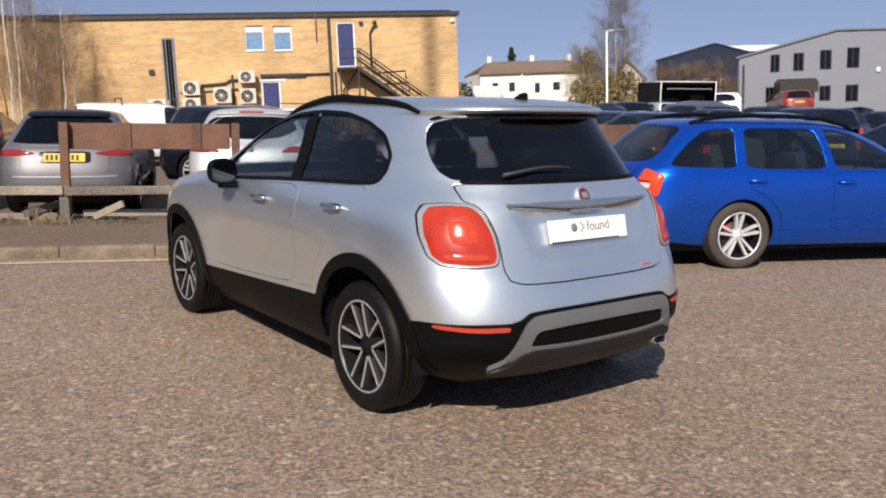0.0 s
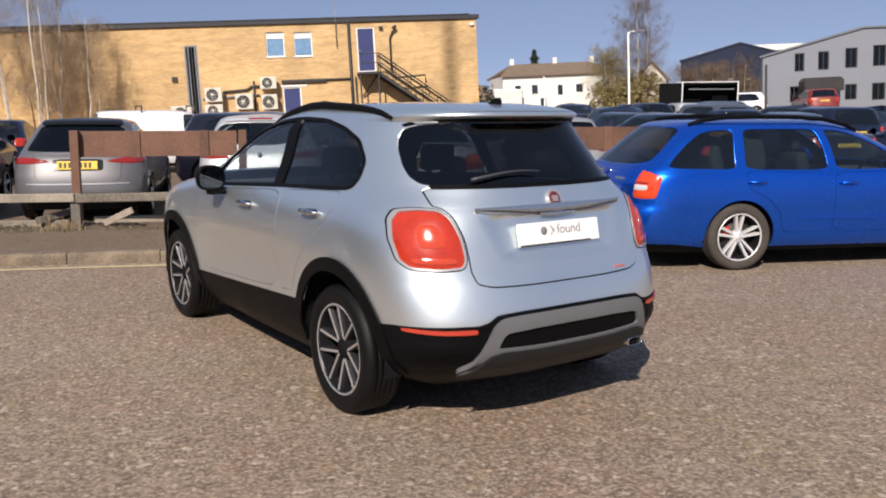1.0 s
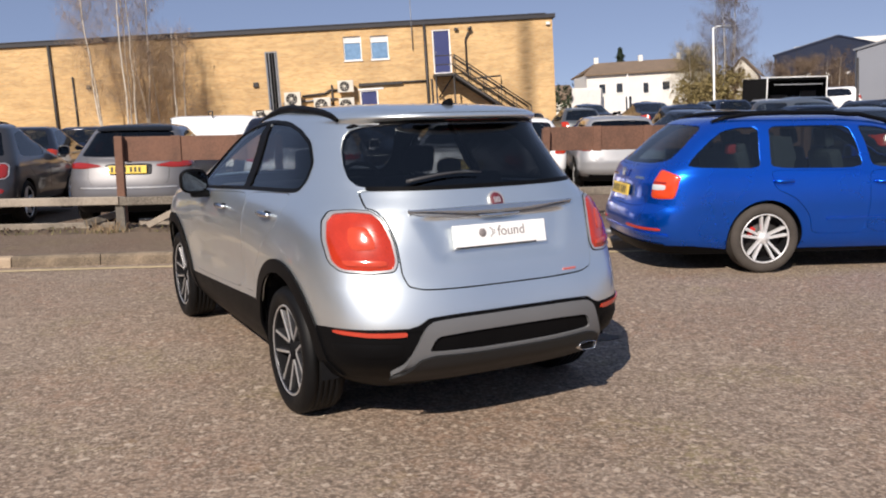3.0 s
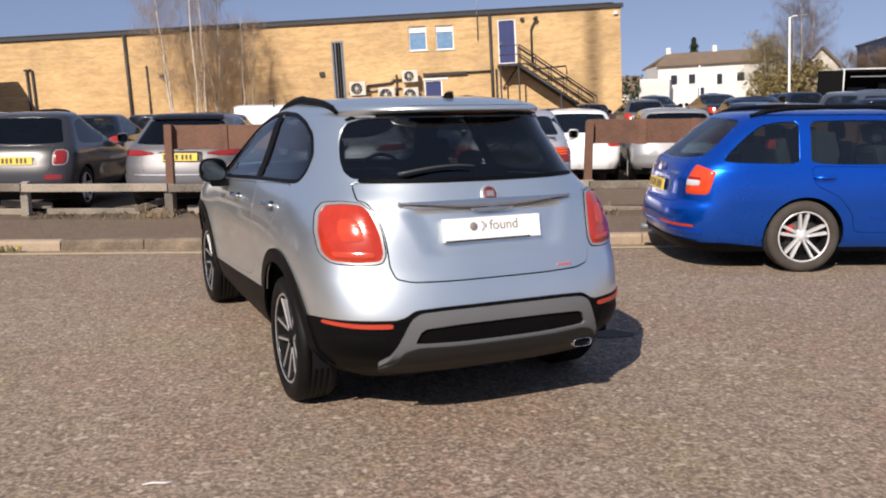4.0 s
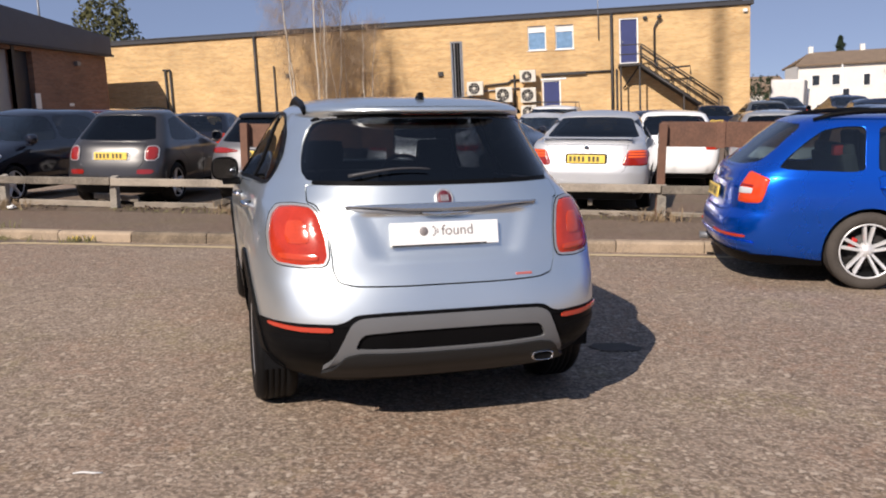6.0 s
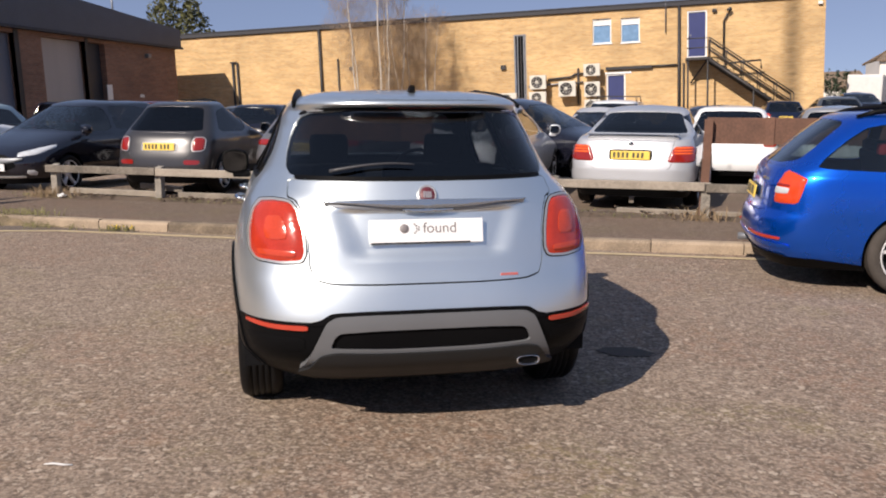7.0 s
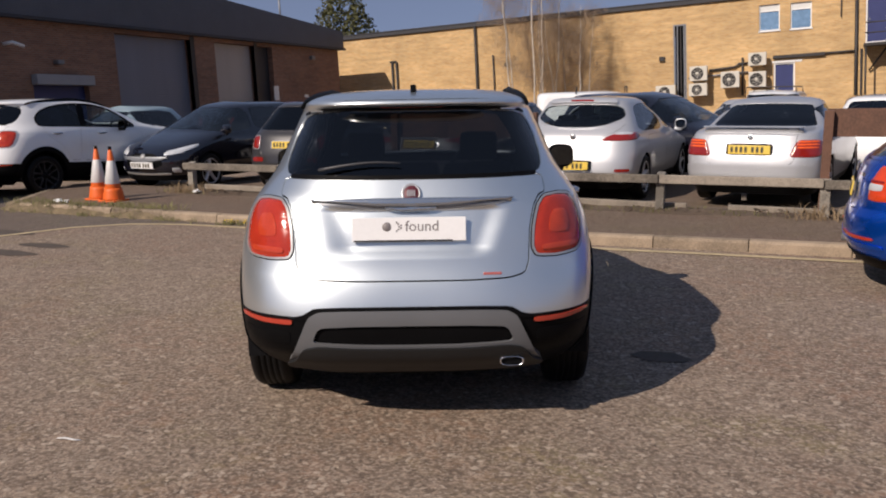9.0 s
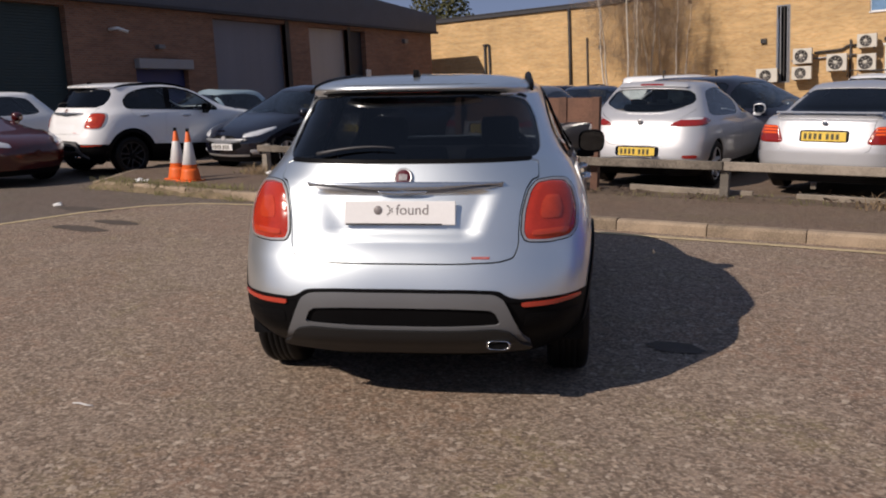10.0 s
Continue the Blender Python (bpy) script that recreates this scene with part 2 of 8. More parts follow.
M["lens_clear"] = surface("clear_lens", (0.7, 0.72, 0.74), 0.1, 0.3, 0.15, 14, 100, 0.0, 1.0)
M["glass"] = glazing("car_glass", (0.76, 0.81, 0.81), ior=1.6)
M["glass_mid"] = glazing("smoked_glass", (0.22, 0.24, 0.25), ior=1.85)
M["mirror"] = surface("mirror_face", (0.14, 0.15, 0.16), 0.03, 1.0, 0.02)
# brighter red of the inner reflector, its highlight put into the colour
M["lens_glow"] = surface("lens_glow_red", (0.47, 0.050, 0.019), 0.15, 0, 0.16, 14, 150, 0.0, 0.45)
M["reflector"] = surface("reflector_red", (0.42, 0.045, 0.024), 0.2, 0, 0.10, 14, 150, 0.0, 0.6)
M["glass_dark"] = glazing("privacy_glass", (0.075, 0.08, 0.09), ior=1.6)
M["plate_y"] = surface("yellow_plate", (0.80, 0.56, 0.09), 0.45, 0, 0.08, 5, 60)
M["plate_w"] = surface("white_plate", (0.80, 0.80, 0.80), 0.4, 0, 0.04, 5, 60)
M["ink"] = surface("black_ink", (0.02, 0.02, 0.02), 0.5, 0, 0.1)
M["ink_red"] = surface("maroon_ink", (0.10, 0.012, 0.022), 0.5, 0, 0.1)
M["paper"] = surface("white_paper", (0.8, 0.8, 0.78), 0.7, 0, 0.05)
M["tarmac"] = chippings("chipped_tarmac", (0.212, 0.163, 0.124), (0.263, 0.196, 0.143), (0.53, 0.44, 0.35), (0.075, 0.055, 0.042), 40.0, 0.93)
M["footway"] = chippings("footway_tarmac", (0.138, 0.101, 0.073), (0.163, 0.117, 0.083), (0.275, 0.215, 0.16), (0.10, 0.07, 0.05), 80.0, 0.92)
M["chip"] = surface("stone_chip", (0.34, 0.275, 0.21), 0.85, 0, 0.4, 6, 90)
M["kerb"] = surface("kerb_concrete", (0.245, 0.190, 0.135), 0.9, 0, 0.55, 4, 70, 0.003, piece=0.35)
M["line"] = surface("worn_line_paint", (0.50, 0.40, 0.24), 0.8, 0, 0.30, 9, 90, 0.001, space="World")
M["timber"] = surface("weathered_timber", (0.215, 0.185, 0.15), 0.85, 0, 0.6, 3, 60, 0.003, piece=0.3)
M["post_timber"] = surface("pale_post_timber", (0.29, 0.26, 0.22), 0.85, 0, 0.6, 4, 60, 0.003, piece=0.35)
M["smooth_tarmac"] = chippings("old_smooth_tarmac", (0.128, 0.104, 0.086), (0.150, 0.118, 0.094), (0.27, 0.225, 0.18), (0.06, 0.047, 0.038), 70.0, 0.95)
M["glass_sky"] = glazing("sky_lit_glass", (0.36, 0.42, 0.43), ior=1.8)
M["board"] = surface("stained_board", (0.125, 0.062, 0.040), 0.75, 0, 0.4, 4, 50, 0.002, piece=0.25)
M["brick"] = brickwork("buff_brick", (0.64, 0.42, 0.19), (0.52, 0.31, 0.125), (0.55, 0.42, 0.26), stain=(9.45, 0.75))
M["brick_red"] = brickwork("brown_brick", (0.30, 0.150, 0.095), (0.215, 0.105, 0.068), (0.25, 0.19, 0.145))
M["fascia"] = surface("dark_fascia", (0.03, 0.03, 0.036), 0.6, 0, 0.2, 2, 40)
M["clad"] = surface("dark_cladding", (0.082, 0.089, 0.108), 0.6, 0.1, 0.2, 1.2, 30)
M["shutter"] = surface("roller_shutter", (0.20, 0.215, 0.265), 0.55, 0.2, 0.15, 1.5, 40)
M["shutter_pale"] = surface("pale_shutter", (0.46, 0.43, 0.40), 0.6, 0.1, 0.12, 1.5, 40)
M["door_blue"] = surface("blue_door", (0.03, 0.04, 0.14), 0.5, 0, 0.12, 3, 40)
M["upvc"] = surface("white_frame", (0.78, 0.78, 0.77), 0.45, 0, 0.05, 3, 40)
M["window"] = surface("window_glass", (0.05, 0.07, 0.09), 0.05, 0, 0.2, 0.8, 6, 0, 0.0, spec=1.0)
M["metal_dark"] = surface("dark_steel", (0.045, 0.042, 0.042), 0.6, 0.3, 0.25, 3, 50)
M["metal_grey"] = surface("grey_steel", (0.22, 0.23, 0.25), 0.5, 0.5, 0.15, 3, 50)
M["white_dull"] = surface("dull_white", (0.30, 0.30, 0.31), 0.6, 0, 0.1, 3, 40)
M["ac"] = surface("cream_casing", (0.60, 0.57, 0.50), 0.6, 0, 0.1, 3, 40)
M["cone"] = surface("orange_pvc", (0.75, 0.13, 0.015), 0.55, 0, 0.15, 6, 60)
M["sleeve"] = surface("white_sleeve", (0.62, 0.61, 0.60), 0.5, 0, 0.12, 6, 60)
M["render_white"] = surface("white_render", (0.72, 0.70, 0.65), 0.85, 0, 0.08, 0.8, 12)
M["render_grey"] = surface("pale_grey_cladding", (0.205, 0.22, 0.255), 0.7, 0, 0.06, 0.8, 12)
M["roof_brown"] = surface("brown_roof_tiles", (0.18, 0.13, 0.09), 0.9, 0, 0.25, 1.5, 9)
M["roof_blue"] = surface("blue_grey_cladding", (0.011, 0.018, 0.042), 0.6, 0, 0.15, 0.6, 9)
M["bark"] = surface("birch_bark", (0.58, 0.53, 0.46), 0.9, 0, 0.4, 5, 40, 0.004)
M["twig"] = surface("brown_twigs", (0.16, 0.11, 0.07), 0.9, 0, 0.35, 5, 40)
M["twig_pale"] = surface("pale_twigs", (0.33, 0.245, 0.17), 0.9, 0, 0.35, 5, 40)
M["leaf"] = surface("olive_leaves", (0.22, 0.175, 0.07), 0.8, 0, 0.5, 1.0, 14)
M["leaf_ivy"] = surface("ivy_leaves", (0.085, 0.085, 0.03), 0.8, 0, 0.5, 1.0, 14)
M["leaf_dark"] = surface("dark_leaves", (0.02, 0.035, 0.015), 0.8, 0, 0.4, 1.0, 14)
M["grass"] = surface("rough_grass", (0.13, 0.12, 0.05), 0.9, 0, 0.5, 2, 30, space="World")
M["dry_grass"] = surface("dry_grass", (0.19, 0.135, 0.08), 0.9, 0, 0.45, 2, 30, space="World")
# skid plate plastic darkened: the shade of the downward face is in the colour
M["valance_shade"] = surface("shade_dark_plastic", (0.0065, 0.0065, 0.007), 0.6, 0.0, 0.1, 5, 300)
M["patch"] = surface("dark_tarmac_patch", (0.085, 0.066, 0.052), 0.85, 0, 0.3, 5, 60, 0.002)
M["flower"] = surface("yellow_petals", (0.75, 0.55, 0.03), 0.7, 0, 0.1)


# ---- mesh helpers ----
from mathutils.geometry import delaunay_2d_cdt


def thing(name, m, label, category, group="", kind=""):
    ob = new(name)
    ob.empty_display_size = 0.2
    ob.matrix_world = m
    return tagged(ob, label, category, group, kind)


def part(name, src, material, parent=None, label="", m=None):
    """Links a bmesh or mesh as one object under its thing or part."""
    if isinstance(src, bmesh.types.BMesh):
        me = bpy.data.meshes.new(name)
        src.to_mesh(me)
        src.free()
    else:
        me = src
    if material and not me.materials:
        me.materials.append(material)
    ob = new(name, me)
    if parent:
        ob.parent = parent
    if m is not None:
        ob.matrix_basis = m
    if label:
        ob["label"] = label
    return ob


def mesh_from(name, verts, faces, normals=None, smooth=False):
    me = bpy.data.meshes.new(name)
    me.from_pydata([tuple(map(float, v)) for v in verts], [], [tuple(map(int, f)) for f in faces])
    if smooth or normals is not None:
        me.polygons.foreach_set("use_smooth", [True] * len(me.polygons))
    if normals is not None:
        me.normals_split_custom_set_from_vertices([tuple(map(float, n)) for n in normals])
    me.update()
    return me


def add_box(bm, lo, hi, bevel=0.0, m=None):
    lo, hi = Vector(lo), Vector(hi)
    vs = [bm.verts.new((x, y, z)) for x in (lo.x, hi.x) for y in (lo.y, hi.y) for z in (lo.z, hi.z)]
    fs = [bm.faces.new([vs[i] for i in q]) for q in ((0, 1, 3, 2), (4, 6, 7, 5), (0, 4, 5, 1), (2, 3, 7, 6), (0, 2, 6, 4), (1, 5, 7, 3))]
    made = vs
    if bevel:
        es = list({e for f in fs for e in f.edges})
        r = bmesh.ops.bevel(bm, geom=es, offset=bevel, segments=2, profile=0.6, affect="EDGES")
        made = list({v for f in r["faces"] for v in f.verts} | {v for v in vs if v.is_valid})
    if m is not None:
        bmesh.ops.transform(bm, matrix=m, verts=made)
    return made


def box(lo, hi, bevel=0.0, m=None):
    bm = bmesh.new()
    add_box(bm, lo, hi, bevel, m)
    return bm


def add_tube(bm, pts, r, seg=8, flat=1.0, closed=False):
    """A pipe along points; r may be a list; flat squeezes it across its width."""
    pts = [Vector(p) for p in pts]
    rings = []
    up0 = Vector((0, 0, 1))
    for i, p in enumerate(pts):
        d = (pts[min(i + 1, len(pts) - 1)] - pts[max(i - 1, 0)]).normalized()
        u = up0 if abs(d.z) < 0.95 else Vector((0, 1, 0))
        x = d.cross(u).normalized()
        y = x.cross(d).normalized()
        rr = r[i] if isinstance(r, (list, tuple)) else r
        rings.append([bm.verts.new(p + x * (math.cos(2 * math.pi * j / seg) * rr * flat) + y * (math.sin(2 * math.pi * j / seg) * rr)) for j in range(seg)])
    for a, b in zip(rings, rings[1:]):
        for j in range(seg):
            f = bm.faces.new((a[j], a[(j + 1) % seg], b[(j + 1) % seg], b[j]))
            f.smooth = True
    if len(rings) > 1:
        bm.faces.new(rings[0][::-1])
        bm.faces.new(rings[-1])


def tube(pts, r, seg=8, flat=1.0):
    bm = bmesh.new()
    add_tube(bm, pts, r, seg, flat)
    bmesh.ops.recalc_face_normals(bm, faces=bm.faces)
    return bm


def add_lathe(bm, profile, seg=32, m=None):
    """profile: (radius, x) pairs turned about the x axis."""
    rings = []
    for r, x in profile:
        rings.append([bm.verts.new((x, r * math.cos(2 * math.pi * j / seg), r * math.sin(2 * math.pi * j / seg))) for j in range(seg)])
    for a, b in zip(rings, rings[1:]):
        for j in range(seg):
            f = bm.faces.new((a[j], b[j], b[(j + 1) % seg], a[(j + 1) % seg]))
            f.smooth = True
    if m is not None:
        bmesh.ops.transform(bm, matrix=m, verts=[v for g in rings for v in g])
    return rings


def add_prism(bm, poly, lo, hi, axis="y", bevel=0.0):
    """A polygon given in the two other axes, thick from lo to hi along axis."""
    def put(p, d):
        return {"x": (d, p[0], p[1]), "y": (p[0], d, p[1]), "z": (p[0], p[1], d)}[axis]
    a = [bm.verts.new(put(p, lo)) for p in poly]
    b = [bm.verts.new(put(p, hi)) for p in poly]
    fs = [bm.faces.new(a), bm.faces.new(b[::-1])]
    for i in range(len(poly)):
        fs.append(bm.faces.new((a[i], b[i], b[(i + 1) % len(poly)], a[(i + 1) % len(poly)])))
    if bevel:
        es = list({e for f in fs[:2] for e in f.edges})
        bmesh.ops.bevel(bm, geom=es, offset=bevel, segments=2, profile=0.6, affect="EDGES")
    bmesh.ops.recalc_face_normals(bm, faces=bm.faces)


def prism(poly, lo, hi, axis="y", bevel=0.0):
    bm = bmesh.new()
    add_prism(bm, poly, lo, hi, axis, bevel)
    return bm


def smooth_loop(pts, step=0.05, rounds=2):
    """A closed polygon with its corners rounded off (corner cutting)."""
    p = np.array(pts, float)
    for _ in range(rounds):
        q = np.roll(p, -1, 0)
        p = np.stack([0.86 * p + 0.14 * q, 0.14 * p + 0.86 * q], 1).reshape(-1, 2)
    return dense(p, step)


def dense(p, step=0.04):
    """A closed loop with no edge longer than step."""
    out = []
    for a, b in zip(p, np.roll(p, -1, 0)):
        k = max(1, int(np.ceil(np.linalg.norm(b - a) / step)))
        out += [a + (b - a) * i / k for i in range(k)]
    return np.array(out)


def inset(loop, d):
    """Shrinks (d > 0) or grows a closed loop by d metres."""
    p = np.array(loop, float)
    a = p - np.roll(p, 1, 0)
    b = np.roll(p, -1, 0) - p
    area = 0.5 * np.sum(p[:, 0] * np.roll(p[:, 1], -1) - np.roll(p[:, 0], -1) * p[:, 1])
    t = a / (np.linalg.norm(a, axis=1)[:, None] + 1e-9) + b / (np.linalg.norm(b, axis=1)[:, None] + 1e-9)
    t /= np.linalg.norm(t, axis=1)[:, None] + 1e-9
    n = np.stack([-t[:, 1], t[:, 0]], 1) * (1 if area > 0 else -1)
    return p + n * d


def within(q, loop):
    x, y = q[:, 0], q[:, 1]
    out = np.zeros(len(q), bool)
    a, b = loop, np.roll(loop, -1, 0)
    for (x0, y0), (x1, y1) in zip(a, b):
        if y0 != y1:
            c = (y0 > y) != (y1 > y)
            out ^= c & (x < (x1 - x0) * (y - y0) / (y1 - y0) + x0)
    return out


class Shell:
    """Body skin: stacked plan outlines. rows: z, rear l, front l, half width, rear cap, front cap."""
    A1, A2 = 0.36, 0.68
    def __init__(self, rows, nr=2.6, nf=2.6, taper=0.03, dents=()):
        self.R = np.array(rows, float)
        self.nr, self.nf, self.taper, self.dents = nr, nf, taper, dents
        k = np.arange(len(rows), dtype=float)
        self.M = np.zeros_like(self.R)
        d = np.diff(self.R, axis=0)
        for i in range(1, len(rows) - 1):
            a, b = d[i - 1], d[i]
            self.M[i] = np.where(a * b > 0, 2 * a * b / (a + b + 1e-12), 0)
        self.M[0], self.M[-1] = d[0], d[-1]
        self.wt = np.linspace(0, len(rows) - 1, 1500)
        q = self.row(self.wt)
        self.zt = q[:, 0]
        k = np.diff(q[:, :4], axis=0)
        self.arc = np.concatenate([[0], np.cumsum(np.sqrt(k[:, 0]**2 + np.maximum(k[:, 3]**2, (k[:, 1]**2 + k[:, 2]**2) / 2)) + 1e-7)])
    def row(self, w):
        w = np.clip(np.asarray(w, float), 0, len(self.R) - 1)
        i = np.minimum(w.astype(int), len(self.R) - 2)
        t = (w - i)[:, None]
        p0, p1, m0, m1 = self.R[i], self.R[i + 1], self.M[i], self.M[i + 1]
        return (2*t**3 - 3*t**2 + 1)*p0 + (t**3 - 2*t**2 + t)*m0 + (3*t**2 - 2*t**3)*p1 + (t**3 - t**2)*m1
    def pt(self, v, w):
        v, w = np.atleast_1d(np.asarray(v, float)), np.atleast_1d(np.asarray(w, float))
        z, lr, lf, b, dr, df = self.row(w).T
        half = (lf - lr) / 2
        dr, df = np.minimum(dr, half * 0.97), np.minimum(df, half * 0.97)
        a = np.abs(v)
        def cap(t, n):
            al = np.clip(t, 0, 1) * np.pi / 2
            c, s = np.cos(al), np.sin(al)
            r = (np.maximum(c, 1e-9)**n + np.maximum(s, 1e-9)**n)**(-1 / n)
            return r * s, 1 - r * c
        s1, d1 = cap(a / self.A1, self.nr)
        s3, d3 = cap((1 - a) / (1 - self.A2), self.nf)
        t2 = np.clip((a - self.A1) / (self.A2 - self.A1), 0, 1)
        s = np.where(a < self.A1, s1, np.where(a > self.A2, s3, 1.0)) * b
        l = np.where(a < self.A1, lr + dr * d1, np.where(a > self.A2, lf - df * d3, (lr + dr) * (1 - t2) + (lf - df) * t2))
        lc = 0.5 * (self.R[:, 1].min() + self.R[:, 2].max())
        s = s * (1 - self.taper * ((l - lc) / 2)**2) * np.sign(v)
        p = np.stack([s, l, z], 1)
        for f in self.dents:
            p = f(p)
        return p
    def normal(self, v, w):
        e = 1e-3
        v, w = np.atleast_1d(np.asarray(v, float)), np.atleast_1d(np.asarray(w, float))
        dv = self.pt(np.minimum(v + e, 1), w) - self.pt(np.maximum(v - e, -1), w)
        dw = self.pt(v, np.minimum(w + 0.01, len(self.R) - 1)) - self.pt(v, np.maximum(w - 0.01, 0))
        n = np.cross(dv, dw)
        n /= np.linalg.norm(n, axis=1)[:, None] + 1e-12
        return n
    def w_of(self, z):
        return np.interp(z, self.zt, self.wt)
    def side(self, l, z, sg=-1):
        """(v, w) of points of a flank given by l and z."""
        out = []
        vs = np.linspace(0, 1, 400)
        for a, c in zip(l, z):
            w = float(self.w_of(c))
            q = self.pt(vs, np.full(400, w))
            out.append((sg * np.interp(a, np.maximum.accumulate(q[:, 1]), vs), w))
        return np.array(out)
    def rear(self, s, z):
        out = []
        vs = np.linspace(0, self.A1, 200)
        for a, c in zip(s, z):
            w = float(self.w_of(c))
            q = self.pt(vs, np.full(200, w))
            out.append((np.sign(a) * np.interp(abs(a), np.maximum.accumulate(q[:, 0]), vs), w))
        return np.array(out)

    def front(self, s, z, sg=0):
        out = []
        vs = np.linspace(self.A2, 1, 200)[::-1]
        for a, c in zip(s, z):
            w = float(self.w_of(c))
            q = self.pt(vs, np.full(200, w))
            k = np.interp(abs(a), np.maximum.accumulate(np.abs(q[:, 0])), vs)
            out.append(((sg or (1 if a >= 0 else -1)) * k, w))
        return np.array(out)

    def front_halves(self, loop):
        """A loop across the nose as its two halves, which meet at the middle."""
        h = np.array([p for p in loop if p[0] > 1e-6])
        h = h[np.argsort(np.arctan2(h[:, 1] - h[:, 1].mean(), h[:, 0]))]
        h = np.concatenate([[(0, h[0, 1])], h, [(0, h[-1, 1])]])
        return [self.front(h[:, 0], h[:, 1], sg) for sg in (-1, 1)]

    def flat(self, vw):
        """(v, w) to a plane in about true metres, and back."""
        return np.stack([vw[:, 0] * 4.3, np.interp(vw[:, 1], self.wt, self.arc)], 1)

    def unflat(self, q):
        return np.stack([q[:, 0] / 4.3, np.interp(q[:, 1], self.arc, self.wt)], 1)

    def patch(self, name, loop, holes=(), step=0.05, offset=0.0, thick=0.012, bulge=0.0, raw=False):
        """A panel of the skin within loop and outside the holes (all in v, w), as a mesh with edges thick metres deep."""
        def fine(vw):
            q = self.flat(np.asarray(vw, float))
            out = []
            for a, b in zip(q, np.roll(q, -1, 0)):
                k = max(1, int(np.ceil(np.linalg.norm(b - a) / step)))
                out += [a + (b - a) * i / k for i in range(k)]
            return np.array(out)
        loops = [fine(loop)] + [fine(h) for h in holes]
        lo, hi = loops[0].min(0), loops[0].max(0)
        gx, gy = np.meshgrid(np.arange(lo[0] + step / 2, hi[0], step), np.arange(lo[1] + step / 2, hi[1], step))
        g = np.stack([gx.ravel(), gy.ravel()], 1)
        g[:, 0] += (np.round(g[:, 1] / step) % 2) * step * 0.4
        keep = within(g, loops[0])
        for h in loops[1:]:
            keep &= ~within(g, h)
        g = g[keep]
        edge = np.concatenate(loops)
        if len(g):
            near = np.array([np.min(np.sum((edge - p)**2, 1)) for p in g])
            g = g[near > (0.45 * step)**2]
        pts, cons, k = [], [], 0
        for lp in loops:
            pts += [Vector(p) for p in lp]
            cons += [(k + i, k + (i + 1) % len(lp)) for i in range(len(lp))]
            k += len(lp)
        pts += [Vector(p) for p in g]
        r = delaunay_2d_cdt(pts, cons, [], 0, 1e-6)
        q = np.array([(p.x, p.y) for p in r[0]])
        tri = np.array([f for f in r[2] if len(f) == 3])
        cen = q[tri].mean(1)
        keep = within(cen, loops[0])
        for h in loops[1:]:
            keep &= ~within(cen, h)
        tri = tri[keep]
        used = np.unique(tri)
        idx = np.full(len(q), -1)
        idx[used] = np.arange(len(used))
        q, tri = q[used], idx[tri]
        # drop loose scraps
        root = list(range(len(q)))
        def top_of(a):
            while root[a] != a:
                root[a] = root[root[a]]
                a = root[a]
            return a
        for a, b, c in tri:
            root[top_of(a)] = top_of(b)
            root[top_of(b)] = top_of(c)
        fam = np.array([top_of(a) for a in tri[:, 0]])
        ids, cnt = np.unique(fam, return_counts=True)
        tri = tri[np.isin(fam, ids[cnt > 0.1 * cnt.max()])]
        used = np.unique(tri)
        idx = np.full(len(q), -1)
        idx[used] = np.arange(len(used))
        q, tri = q[used], idx[tri]
        vw = self.unflat(q)
        p, n = self.pt(vw[:, 0], vw[:, 1]), self.normal(vw[:, 0], vw[:, 1])
        if bulge:
            d = np.array([np.sqrt(np.min(np.sum((edge - a)**2, 1))) for a in q])
            top = np.minimum(d / 0.06, 1)
            p = p + n * (bulge * np.sqrt(1 - (1 - top)**2))[:, None]
        p = p + n * offset
        # the winding follows the normal
        fn = np.cross(p[tri[:, 1]] - p[tri[:, 0]], p[tri[:, 2]] - p[tri[:, 0]])
        flip = np.sum(fn * n[tri].mean(1), 1) < 0
        tri[flip] = tri[flip][:, ::-1]
        if bulge:
            fn = np.cross(p[tri[:, 1]] - p[tri[:, 0]], p[tri[:, 2]] - p[tri[:, 0]])
            acc = np.zeros_like(p)
            for c in range(3):
                np.add.at(acc, tri[:, c], fn)
            n = acc / (np.linalg.norm(acc, axis=1)[:, None] + 1e-12)
        verts, faces, norms = list(p), [tuple(t) for t in tri], list(n)
        if thick:
            count = {}
            for t in tri:
                for a, b in ((t[0], t[1]), (t[1], t[2]), (t[2], t[0])):
                    count[(a, b)] = count.get((a, b), 0) + 1
            for (a, b) in list(count):
                if (b, a) not in count:
                    o = np.cross(p[b] - p[a], n[a])
                    o = o / (np.linalg.norm(o) + 1e-9)
                    i = len(verts)
                    verts += [p[a], p[b], p[b] - n[b] * thick, p[a] - n[a] * thick]
                    norms += [o] * 4
                    faces.append((i, i + 3, i + 2, i + 1))
        return (verts, faces, norms) if raw else mesh_from(name, verts, faces, norms)


# ---- vehicles: l runs forward from the rear bumper, s to the right, z up ----


